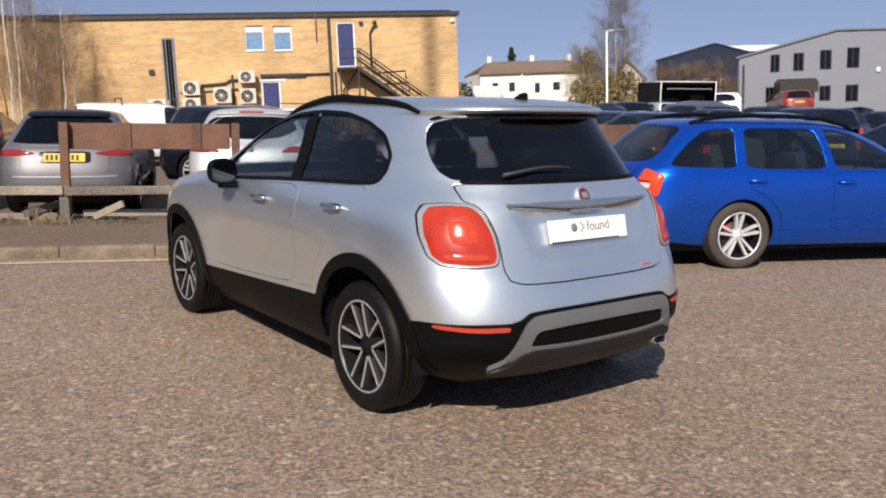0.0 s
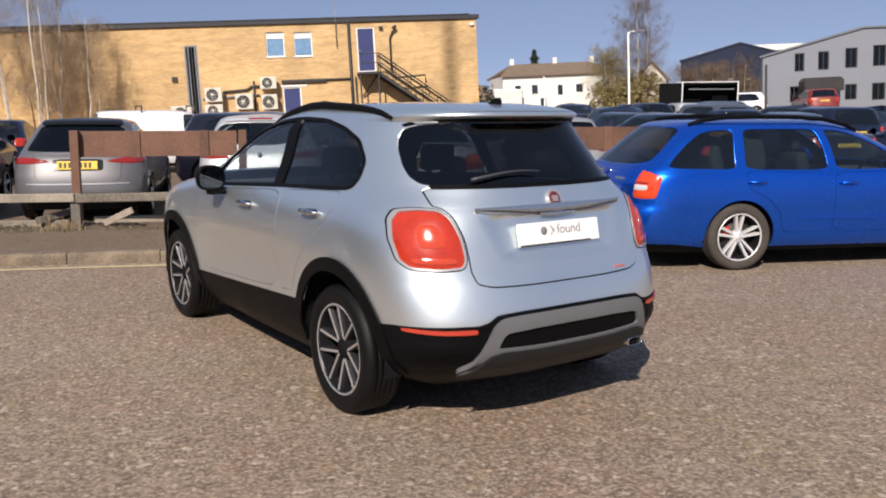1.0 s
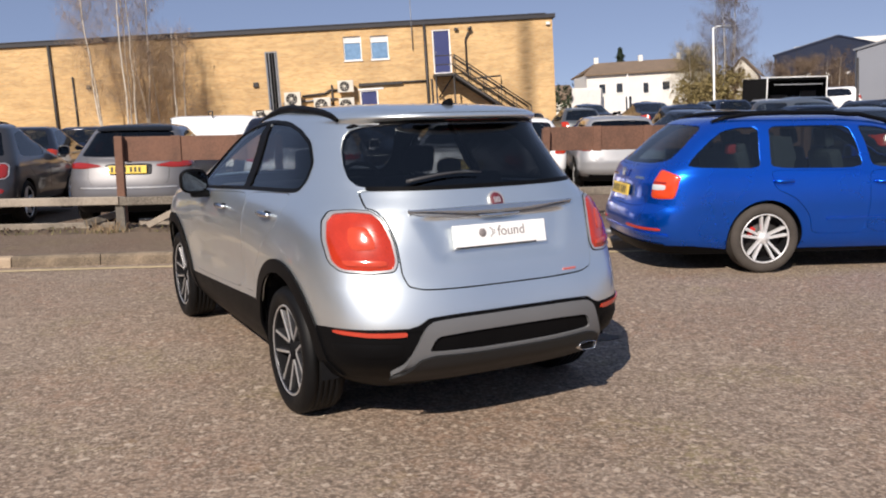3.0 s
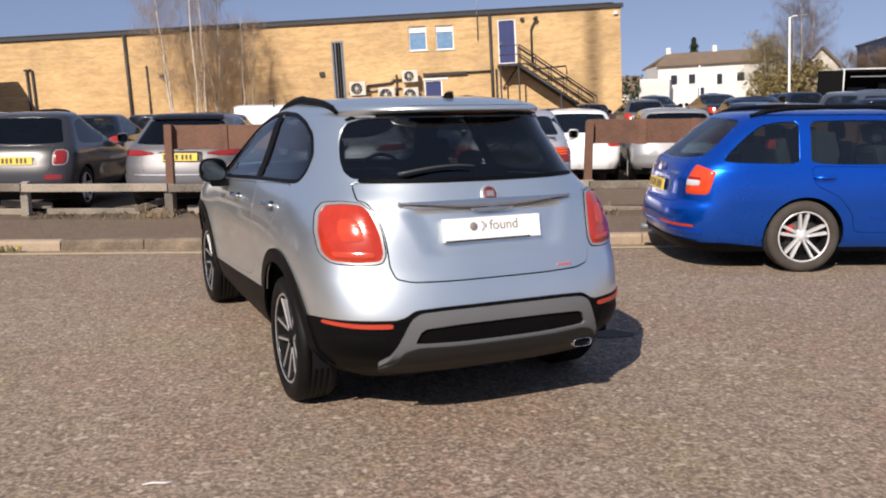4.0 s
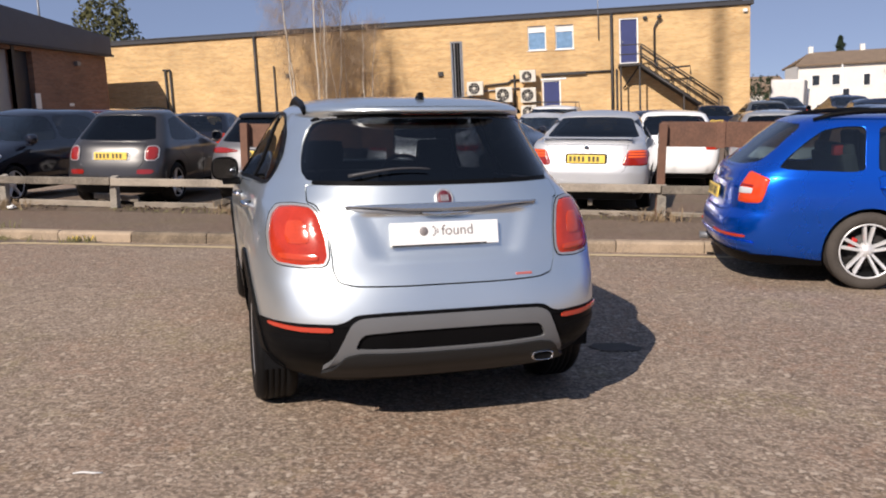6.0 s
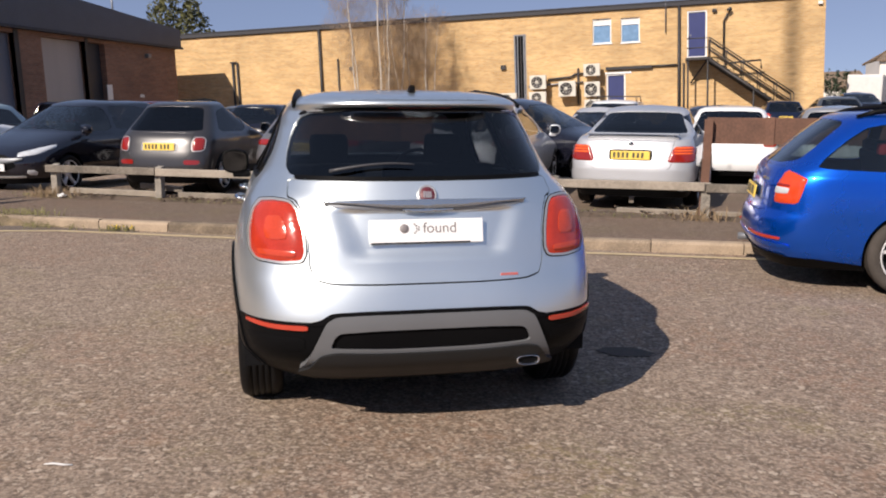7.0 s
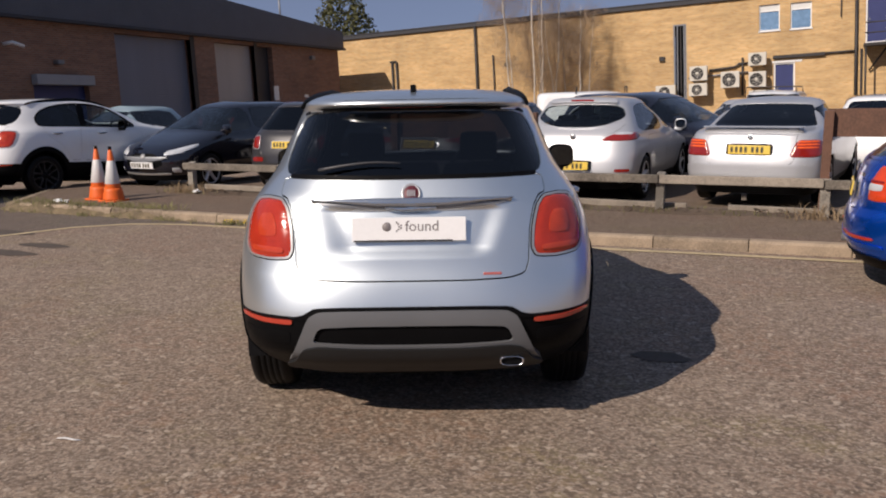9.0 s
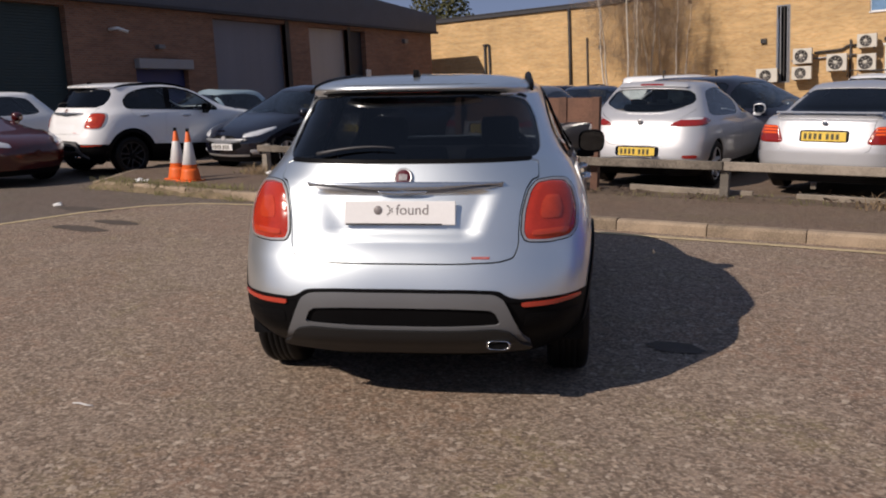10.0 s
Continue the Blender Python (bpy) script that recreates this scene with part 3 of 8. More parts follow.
def tyre_mesh(r, w):
    bm = bmesh.new()
    h = w / 2
    ri = r * 0.70
    prof = [(ri, -h * 0.80), (ri + 0.012, -h * 0.95), (r * 0.86, -h * 1.02), (r * 0.955, -h * 0.93), (r * 0.99, -h * 0.74)]
    for k in range(-2, 3):
        x = k * h * 0.28
        prof += [(r, x - h * 0.12), (r, x + h * 0.10), (r - 0.007, x + h * 0.115), (r - 0.007, x + h * 0.155)] if k < 2 else [(r, x - h * 0.12), (r, x + h * 0.10)]
    prof += [(r * 0.99, h * 0.74), (r * 0.955, h * 0.93), (r * 0.86, h * 1.02), (ri + 0.012, h * 0.95), (ri, h * 0.80)]
    add_lathe(bm, prof, 48)
    bmesh.ops.recalc_face_normals(bm, faces=bm.faces)
    return bm


def rim_mesh(r, w, spokes, style, faces=False):
    """Rim facing -x: barrel, lip, spokes and hub; faces: the machined faces of forked spokes alone."""
    bm = bmesh.new()
    R, h = r * 0.715, w / 2
    wd, lift = (0.0075, 0.004) if faces else (0.0135, 0.0)
    if not faces:
        add_lathe(bm, [(R, -h * 0.86), (R - 0.004, -h * 0.90), (R - 0.013, -h * 0.88), (R - 0.015, -h * 0.80)], 48)
    else:
        add_lathe(bm, [(R + 0.001, -h * 0.865), (R - 0.004, -h * 0.915), (R - 0.010, -h * 0.90), (R - 0.012, -h * 0.86)], 48)
    face = -h * 0.62
    def bar(a0, r0, a1, r1, w0, w1, d0=0.0, d1=0.02):
        p0 = Vector((0, r0 * math.cos(a0), r0 * math.sin(a0)))
        p1 = Vector((0, r1 * math.cos(a1), r1 * math.sin(a1)))
        d = (p1 - p0).normalized()
        t = Vector((0, -d.z, d.y))
        f0, f1 = face - d0, face - d1
        vs = []
        for p, ww, f in ((p0, w0, f0), (p1, w1, f1)):
            for sx, dx, kk in ((-1, 0.016, 1.25), (-1, 0, 0.8), (1, 0, 0.8), (1, 0.016, 1.25), (1, 0.045, 1.1), (-1, 0.045, 1.1)):
                vs.append(bm.verts.new((f + dx, *(p + t * sx * ww * kk)[1:])))
        for j in range(6):
            k = (j + 1) % 6
            bm.faces.new((vs[j], vs[k], vs[6 + k], vs[6 + j]))
        bm.faces.new(vs[:6])
        bm.faces.new(vs[6:][::-1])
    for i in range(spokes):
        a = 2 * math.pi * i / spokes + math.pi / 2
        if style == "y":
            for sg in (-1, 1):
                bar(a + 0.33 + sg * 0.10, 0.056, a + 0.33 + sg * 0.39, R - 0.008, wd * 0.85, wd, lift, 0.018 + lift)
        elif style == "twin":
            bar(a - 0.28, 0.055, a - 0.17, R - 0.012, 0.011, 0.0135)
            bar(a + 0.28, 0.055, a + 0.17, R - 0.012, 0.011, 0.0135)
        else:
            bar(a, 0.045, a, R - 0.012, 0.02, 0.024)
    if style != "y":
        add_lathe(bm, [(0.002, face - 0.012), (0.028, face - 0.011), (0.034, face - 0.004), (0.062, face + 0.004), (0.07, face + 0.045)], 24)
        for i in range(5):
            a = 2 * math.pi * (i + 0.5) / 5
            add_lathe(bm, [(0.001, face - 0.004), (0.008, face - 0.004), (0.009, face + 0.02)], 8, Matrix.Translation((0, 0.047 * math.cos(a), 0.047 * math.sin(a))))
    bmesh.ops.recalc_face_normals(bm, faces=bm.faces)
    return bm


def barrel_mesh(r, w, hub=False):
    bm = bmesh.new()
    R, h = r * 0.715, w / 2
    add_lathe(bm, [(R - 0.012, -h * 0.85), (R - 0.03, -h * 0.6), (R - 0.045, h * 0.8)], 36)
    if hub:
        face = -h * 0.62
        add_lathe(bm, [(0.002, face - 0.010), (0.030, face - 0.010), (0.036, face - 0.004), (0.068, face + 0.004), (0.076, face + 0.05)], 24)
    return bm


def disc_mesh(r, w):
    bm = bmesh.new()
    rings = add_lathe(bm, [(0.01, -w * 0.02), (r * 0.44, -w * 0.02), (r * 0.44, w * 0.1), (r * 0.69, w * 0.1), (r * 0.69, w * 0.36), (0.01, w * 0.36)], 32)
    bmesh.ops.recalc_face_normals(bm, faces=bm.faces)
    return bm


def seat_mesh(s, l, w=0.5, rear=False):
    bm = bmesh.new()
    add_box(bm, (s - w / 2, l, 0.42), (s + w / 2, l + 0.5, 0.60), 0.05)
    add_box(bm, (s - w / 2 + 0.02, -0.07, 0), (s + w / 2 - 0.02, 0.07, 0.60), 0.06, pose(0, l, 0.55, 14))
    heads = (s,) if not rear else (s - 0.38, s, s + 0.38)
    for h in heads:
        up = -0.13 if rear else 0.0
        add_box(bm, (h - 0.12, -0.05, 0.62 + up), (h + 0.12, 0.05, 0.80 + up), 0.045, pose(0, l, 0.55, 12))
        for k in (-0.05, 0.05):
            add_box(bm, (h + k - 0.007, -0.007, 0.55), (h + k + 0.007, 0.007, 0.66), 0, pose(0, l, 0.55, 12))
    return bm


def cabin(car, front_l, rear_l, w, belt, rhd=True, detail=True, trim=None):
    trim = trim or M["trim"]
    for s in (-0.36, 0.36):
        part("front_seat", seat_mesh(s, front_l), trim, car)
    part("rear_seat", seat_mesh(0, rear_l, w * 2 - 0.35, True), trim, car)
    dash = box((-w + 0.12, front_l + 0.95, belt - 0.28), (w - 0.12, front_l + 1.35, belt - 0.06), 0.05)
    part("dashboard", dash, trim, car)
    if detail:
        bm = bmesh.new()
        pts = [(0.185 * math.cos(t), 0, 0.185 * math.sin(t)) for t in np.linspace(0, 2 * math.pi, 25)]
        add_tube(bm, pts, 0.016, 6)
        add_box(bm, (-0.17, -0.01, -0.03), (0.17, 0.012, 0.02), 0.008)
        bmesh.ops.transform(bm, matrix=pose(0.36 if rhd else -0.36, front_l + 0.78, belt - 0.10, -22), verts=bm.verts)
        part("steering_wheel", bm, M["gloss_black"], car)


def number_plate(car, l, z, material, tilt=0.0, s=0.0, flip=False):
    """A UK plate, its characters as plain bars."""
    m = pose(s, l, z, tilt) if not flip else pose(s, l, z, tilt, 0, 180)
    pl = part("number_plate", box((-0.26, -0.006, -0.056), (0.26, 0.006, 0.056), 0.003), material, car, m=m)
    x, me = -0.214, None
    for i in range(7):
        x += 0.026 if i == 4 else 0.0
        ob = part("character_bar", box((-0.017, -0.002, -0.036), (0.017, 0.001, 0.036)) if me is None else me, M["ink_soft"], pl, m=pose(x, -0.0065, 0))
        me = ob.data
        x += 0.0585
    return pl


def pieces(verts, faces, norms):
    """The separate sheets of a skin, each as a mesh: the body first, then its pillars and loose panels."""
    spot, root = {}, []
    key = []
    for v in verts:
        q = (round(float(v[0]), 4), round(float(v[1]), 4), round(float(v[2]), 4))
        if q not in spot:
            spot[q] = len(root)
            root.append(len(root))
        key.append(spot[q])
    def top(a):
        while root[a] != a:
            root[a] = root[root[a]]
            a = root[a]
        return a
    for f in faces:
        for a in f[1:]:
            root[top(key[f[0]])] = top(key[a])
    groups = {}
    for f in faces:
        groups.setdefault(top(key[f[0]]), []).append(f)
    out = []
    for fs in sorted(groups.values(), key=len, reverse=True):
        first = {}
        for f in fs:
            for i in f:
                first.setdefault(key[i], i)
        at = {j: n for n, j in enumerate(first)}
        used = list(first.values())
        fs = [[at[key[i]] for i in f] for f in fs]
        z = sum(verts[i][2] for i in used) / len(used)
        nm = "body" if not out else "pillar" if z > 0.95 else "side_panel"
        out.append((nm, mesh_from(nm, [verts[i] for i in used], [tuple(f) for f in fs if len(set(f)) == len(f)], [norms[i] for i in used])))
    return out


def build_car(c, m, label, category="car", group=""):
    """c: the car's own numbers. Returns the thing."""
    S = c["shell"]
    step = c.get("step", 0.09)
    car = thing(c.get("name", "car"), m, label, category, group)
    r, tw = c["wheel"]
    L0, L1 = c["axles"]
    body = c["paint"]
    arch_r = c.get("arch", r + 0.045)
    def circle(lc, R, sg):
        t = np.linspace(0, 2 * np.pi, 40, endpoint=False)
        return S.side(lc + R * np.cos(t), np.maximum(r + R * np.sin(t), S.R[0, 0] - 0.001), sg)
    sides = {}
    for sg in (-1, 1):
        sides[sg] = [S.side(w[:, 0], w[:, 1], sg) for w in c["side_windows"]]
    rearw = [S.rear(w[:, 0], w[:, 1]) for w in c.get("rear_window", [])]
    frontw = [h for w in c.get("windscreen", []) for h in S.front_halves(w)]
    lamps = []
    for sg in (-1, 1):
        for key in ("tail", "head"):
            for lp in c.get(key, []):
                q = lp["loop"] * np.array([sg, 1])
                lamps.append((key, lp, S.rear(q[:, 0], q[:, 1]) if key == "tail" else S.front(q[:, 0], q[:, 1]), sg))
    arches = [circle(lc, arch_r, sg) for lc in (L0, L1) for sg in (-1, 1)]
    windows = [w for sg in (-1, 1) for w in sides[sg]] + rearw + frontw
    top = len(S.R) - 1
    vs = np.linspace(-1, 1, 161)
    mid = S.pt(vs, np.full(161, float(S.w_of(0.5))))
    zb = np.interp(mid[:, 1], *c["clad"])
    low = np.stack([vs, S.w_of(zb)], 1)
    loop = np.concatenate([low, [(1, top)], np.stack([vs[::-1], np.full(161, top)], 1)[1:-1], [(-1, top)]])
    panels = []
    for name, pl, kind in c.get("panels", []):
        if kind == "rear":
            panels.append((name, S.rear(pl[:, 0], pl[:, 1]), S.rear(*inset(pl, 0.0070 if step <= 0.05 else 0.0055).T)))
        else:
            for sg in (-1, 1):
                panels.append((name, S.side(pl[:, 0], pl[:, 1], sg), S.side(*inset(pl, 0.0045).T, sg)))
    holes = windows + [q for _, _, q, _ in lamps] + arches + [p for _, p, _ in panels]
    for nm, me in pieces(*S.patch("body", loop, holes, step, raw=True)):
        part(nm, me, body, car)
    for name, _, inner in panels:
        part(name, S.patch(name, inner, arches + windows, step * (0.4 if name == "tailgate" and step <= 0.05 else 1)), body, car)
    # inner skin: shows in the joints and as cabin trim
    low2 = np.stack([vs, np.full(161, 0.02)], 1)
    loop2 = np.concatenate([low2, [(1, top)], np.stack([vs[::-1], np.full(161, top)], 1)[1:-1], [(-1, top)]])
    part("inner_shell", S.patch("inner_shell", loop2, windows + arches, max(step, 0.1), -0.028, 0.0), M["liner"], car)
    # lower cladding
    up = np.stack([vs, S.w_of(zb) - 0.004], 1)
    dn = np.stack([vs[::-1], np.full(161, 0.02)], 1)
    part("lower_cladding", S.patch("lower_cladding", np.concatenate([up, dn]), arches, step, 0.004, 0.02), c.get("clad_mat", M["plastic"]), car)
    if c.get("arch_ring"):
        for lc in (L0, L1):
            for sg in (-1, 1):
                t = np.linspace(-0.015 * np.pi, 1.015 * np.pi, 40)
                R1, R0 = c["arch_ring"]
                o = S.side(lc + R1 * np.cos(t), r + R1 * np.sin(t), sg)
                i = S.side(lc + R0 * np.cos(t), r + R0 * np.sin(t), sg)
                part("wheel_arch_trim", S.patch("wheel_arch_trim", np.concatenate([o, i[::-1]]), (), 0.03, 0.012, 0.012), M["plastic"], car)
    # glass
    def pane(name, q, mat):
        part(name, S.patch(name, q, (), step, -0.006, 0.004), mat, car)
    for sg in (-1, 1):
        for k, q in enumerate(sides[sg]):
            pane("side_window", q, c.get("glass_side", [M["glass_dark"], M["glass"]])[min(k, 1)])
    for q in rearw:
        pane("rear_window", q, c.get("glass_rear", M["glass_dark"]))
    for q in frontw:
        pane("windscreen", q, M["glass"])
    # lamps
    for key, lp, q, sg in lamps:
        lens = part("tail_light" if key == "tail" else "headlight", S.patch("lamp", q, (), 0.03, lp.get("proud", 0.0), 0.03, lp.get("bulge", 0.012)), lp["mat"], car, lp.get("label", ""))
        if lp.get("ring"):
            g = inset(lp["loop"], -lp["ring"]) * np.array([sg, 1])
            qo = S.rear(g[:, 0], g[:, 1]) if key == "tail" else S.front(g[:, 0], g[:, 1])
            part("bezel", S.patch("bezel", qo, [q], 0.03, 0.006, 0.02), M["bezel"], lens, "chrome bezel")
            if step <= 0.05:
                g = inset(lp["loop"], -lp["ring"] - 0.005) * np.array([sg, 1])
                part("lamp_seal", S.patch("lamp_seal", S.rear(g[:, 0], g[:, 1]), [qo], 0.03, 0.002, 0.006), M["plastic"], lens)
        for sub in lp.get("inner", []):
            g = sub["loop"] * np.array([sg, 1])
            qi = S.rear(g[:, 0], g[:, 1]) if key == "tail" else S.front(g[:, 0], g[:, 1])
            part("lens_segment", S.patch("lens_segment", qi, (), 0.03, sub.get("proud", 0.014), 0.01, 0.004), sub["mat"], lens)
    # patches set on the skin
    for name, lp, kind, mat, off, th, lab in c.get("overlays", []):
        if kind == "rear":
            part(name, S.patch(name, S.rear(lp[:, 0], lp[:, 1]), (), 0.05, off, th), mat, car, lab)
        else:
            for sg in ((-1, 1) if kind == "side" else (int(kind),)):
                part(name, S.patch(name, S.side(lp[:, 0], lp[:, 1], sg), (), 0.05, off, th), mat, car, lab)
    # underside and wheel housings
    bm = bmesh.new()
    z0 = S.R[0, 0]
    W = S.R[:, 3].max()
    add_prism(bm, [(-W + 0.22, 0.62), (W - 0.22, 0.62), (W - 0.22, S.R[:, 2].max() - 0.4), (-W + 0.22, S.R[:, 2].max() - 0.4)], z0 + 0.02, z0 + 0.10, "z")
    part("underbody", bm, M["liner"], car)
    for lc in (L0, L1):
        for sg in (-1, 1):
            bm = bmesh.new()
            t = np.linspace(-0.12, math.pi + 0.12, 18)
            R = arch_r + 0.012
            a = [bm.verts.new((sg * (W - 0.045), lc + R * math.cos(x), r + R * math.sin(x))) for x in t]
            b = [bm.verts.new((sg * (W - 0.36), lc + R * math.cos(x), r + R * math.sin(x))) for x in t]
            for i in range(17):
                bm.faces.new((a[i], a[i + 1], b[i + 1], b[i]))
            bm.faces.new(b)
            part("wheel_housing", bm, M["liner"], car)
            x = sg * (c.get("track", W - 0.02) - tw / 2)
            wm = pose(x, lc, r) if sg < 0 else pose(x, lc, r, 0, 0, 180)
            tyre = part("wheel", tyre_mesh(r, tw) if "tyre" not in c else c["tyre"], c.get("rubber", M["rubber"]), car, m=wm)
            c["tyre"] = tyre.data
            rim = part("rim", rim_mesh(r, tw, *c["rim"][:2]) if "rimm" not in c else c["rimm"], c["rim"][2], tyre, c["rim"][3])
            c["rimm"] = rim.data
            if c["rim"][1] == "y":
                face = part("spoke_face", rim_mesh(r, tw, *c["rim"][:2], True) if "face" not in c else c["face"], c["rim"][5], tyre, "machined spoke faces")
                c["face"] = face.data
            if "caliper" in c:
                cal = part("brake_caliper", box((-0.01, -0.05, 0.10), (0.03, 0.05, 0.148), 0.012) if "calm" not in c else c["calm"], c["caliper"], tyre, m=Matrix.Rotation(-1.1 if sg > 0 else 1.1, 4, "X") @ pose(-0.03, 0, 0))
                c["calm"] = cal.data
            barrel = part("barrel", barrel_mesh(r, tw, c["rim"][1] == "y") if "barrel" not in c else c["barrel"], M["liner"], tyre)
            c["barrel"] = barrel.data
            back = part("brake_disc", disc_mesh(r, tw) if "disc" not in c else c["disc"], M["liner"] if len(c["rim"]) < 5 else c["rim"][4], tyre)
            c["disc"] = back.data
    if "plate" in c:
        number_plate(car, *c["plate"])
    if "cabin" in c:
        cabin(car, *c["cabin"], trim=c.get("trim"))
    if "mirrors" in c:
        ml, mz, mw, mm = c["mirrors"]
        for sg in (-1, 1):
            bm = bmesh.new()
            bmesh.ops.create_uvsphere(bm, u_segments=20, v_segments=12, radius=1)
            for v in bm.verts:
                v.co.x = math.copysign(abs(v.co.x)**0.7, v.co.x) * 0.092
                v.co.z = math.copysign(abs(v.co.z)**0.7, v.co.z) * 0.082
                v.co.y = max(v.co.y, -0.25) * 0.10
            for f in bm.faces:
                f.smooth = True
            add_box(bm, (-0.10, -0.02, -0.11), (0.02, 0.05, -0.06), 0.015, Matrix.Scale(sg, 4, (1, 0, 0)))
            mir = part("door_mirror", bm, mm, car, m=pose(sg * mw, ml, mz))
            gl = bmesh.new()
            ring = [gl.verts.new((0.078 * math.copysign(abs(math.cos(t))**0.6, math.cos(t)), -0.0275, 0.066 * math.copysign(abs(math.sin(t))**0.6, math.sin(t)))) for t in np.linspace(0, 2 * math.pi, 24, endpoint=False)]
            gl.faces.new(ring)
            bmesh.ops.solidify(gl, geom=gl.faces, thickness=0.003)
            part("mirror_glass", gl, M["mirror"], mir)
    for fn in c.get("extras", []):
        fn(car, S)
    return car


def shell_of(rear, front, width, zs, caps=(0.65, 1.0), **kw):
    """A skin from the rear, front and width profiles (z, metres)."""
    rz, rl = zip(*rear)
    fz, fl = zip(*front)
    wz, wl = zip(*width)
    rows = [(z, np.interp(z, rz, rl), np.interp(z, fz, fl), np.interp(z, wz, wl), caps[0], caps[1]) for z in zs]
    return Shell(rows, **kw)


A = lambda *p: smooth_loop(p)
def both(*half):
    """A loop that mirrors about the middle: half runs from the bottom middle up the right side to the top middle."""
    h = list(half)
    return smooth_loop(h + [(-s, z) for s, z in h[::-1]])


def ramp01(x):
    x = np.clip(x, 0, 1)
    return x * x * (3 - 2 * x)


# ---- the silver crossover ----
def cross_dent(p):
    s, l, z = p.T
    wide = np.interp(z, [0.84, 1.04], [0.325, 0.405])
    k = ramp01((wide - np.abs(s)) / 0.13 + 0.5) * ramp01((z - 0.825) / 0.06) * ramp01((1.075 - z) / 0.04) * (l < 0.6)
    l = l + 0.019 * k
    # swelling over the wheels and a soft crease along the doors
    for lc in (0.79, 3.35):
        s = s + np.sign(s) * 0.022 * np.exp(-((l - lc) / 0.42)**2) * np.exp(-((z - 0.72) / 0.22)**2)
    s = s - np.sign(s) * 0.016 * np.exp(-((z - 0.66) / 0.10)**2) * ramp01((l - 1.15) / 0.4) * ramp01((2.95 - l) / 0.4)
    return np.stack([s, l, z], 1)


CROSS_ROWS = [(.20, .31, 4.05, .76, .6, .8), (.30, .125, 4.17, .845, .62, .9), (.36, .045, 4.21, .87, .63, .95), (.415, -.015, 4.24, .887, .65, 1.0), (.55, -.035, 4.25, .895, .65, 1.0), (.68, -.01, 4.25, .898, .65, 1.0),
              (.80, .035, 4.23, .897, .65, 1.0), (.95, .075, 4.08, .882, .68, 1.0), (1.05, .11, 3.58, .852, .72, .8), (1.10, .13, 3.24, .826, .81, .62), (1.16, .16, 3.05, .79, .95, .55), (1.20, .182, 2.96, .768, 1.02, .52),
              (1.30, .245, 2.76, .722, 1.05, .52), (1.42, .335, 2.50, .672, 1.05, .55), (1.495, .385, 2.28, .63, 1.0, .6), (1.515, .350, 2.20, .617, .95, .6), (1.532, .322, 2.12, .600, .92, .6), (1.552, .355, 2.03, .567, .85, .55),
              (1.578, .53, 1.90, .485, .7, .5), (1.592, .75, 1.72, .37, .5, .4), (1.60, 1.05, 1.48, .18, .3, .2), (1.602, 1.24, 1.26, .006, .1, .1)]
DLO = ((0.845, 1.146), (0.795, 1.165), (0.775, 1.215), (0.79, 1.30), (0.91, 1.405), (1.1, 1.468), (1.35, 1.508), (1.65, 1.516), (1.95, 1.496), (2.2, 1.440), (2.4, 1.345), (2.58, 1.22), (2.70, 1.11), (2.70, 1.058), (2.4, 1.066), (1.65, 1.110))


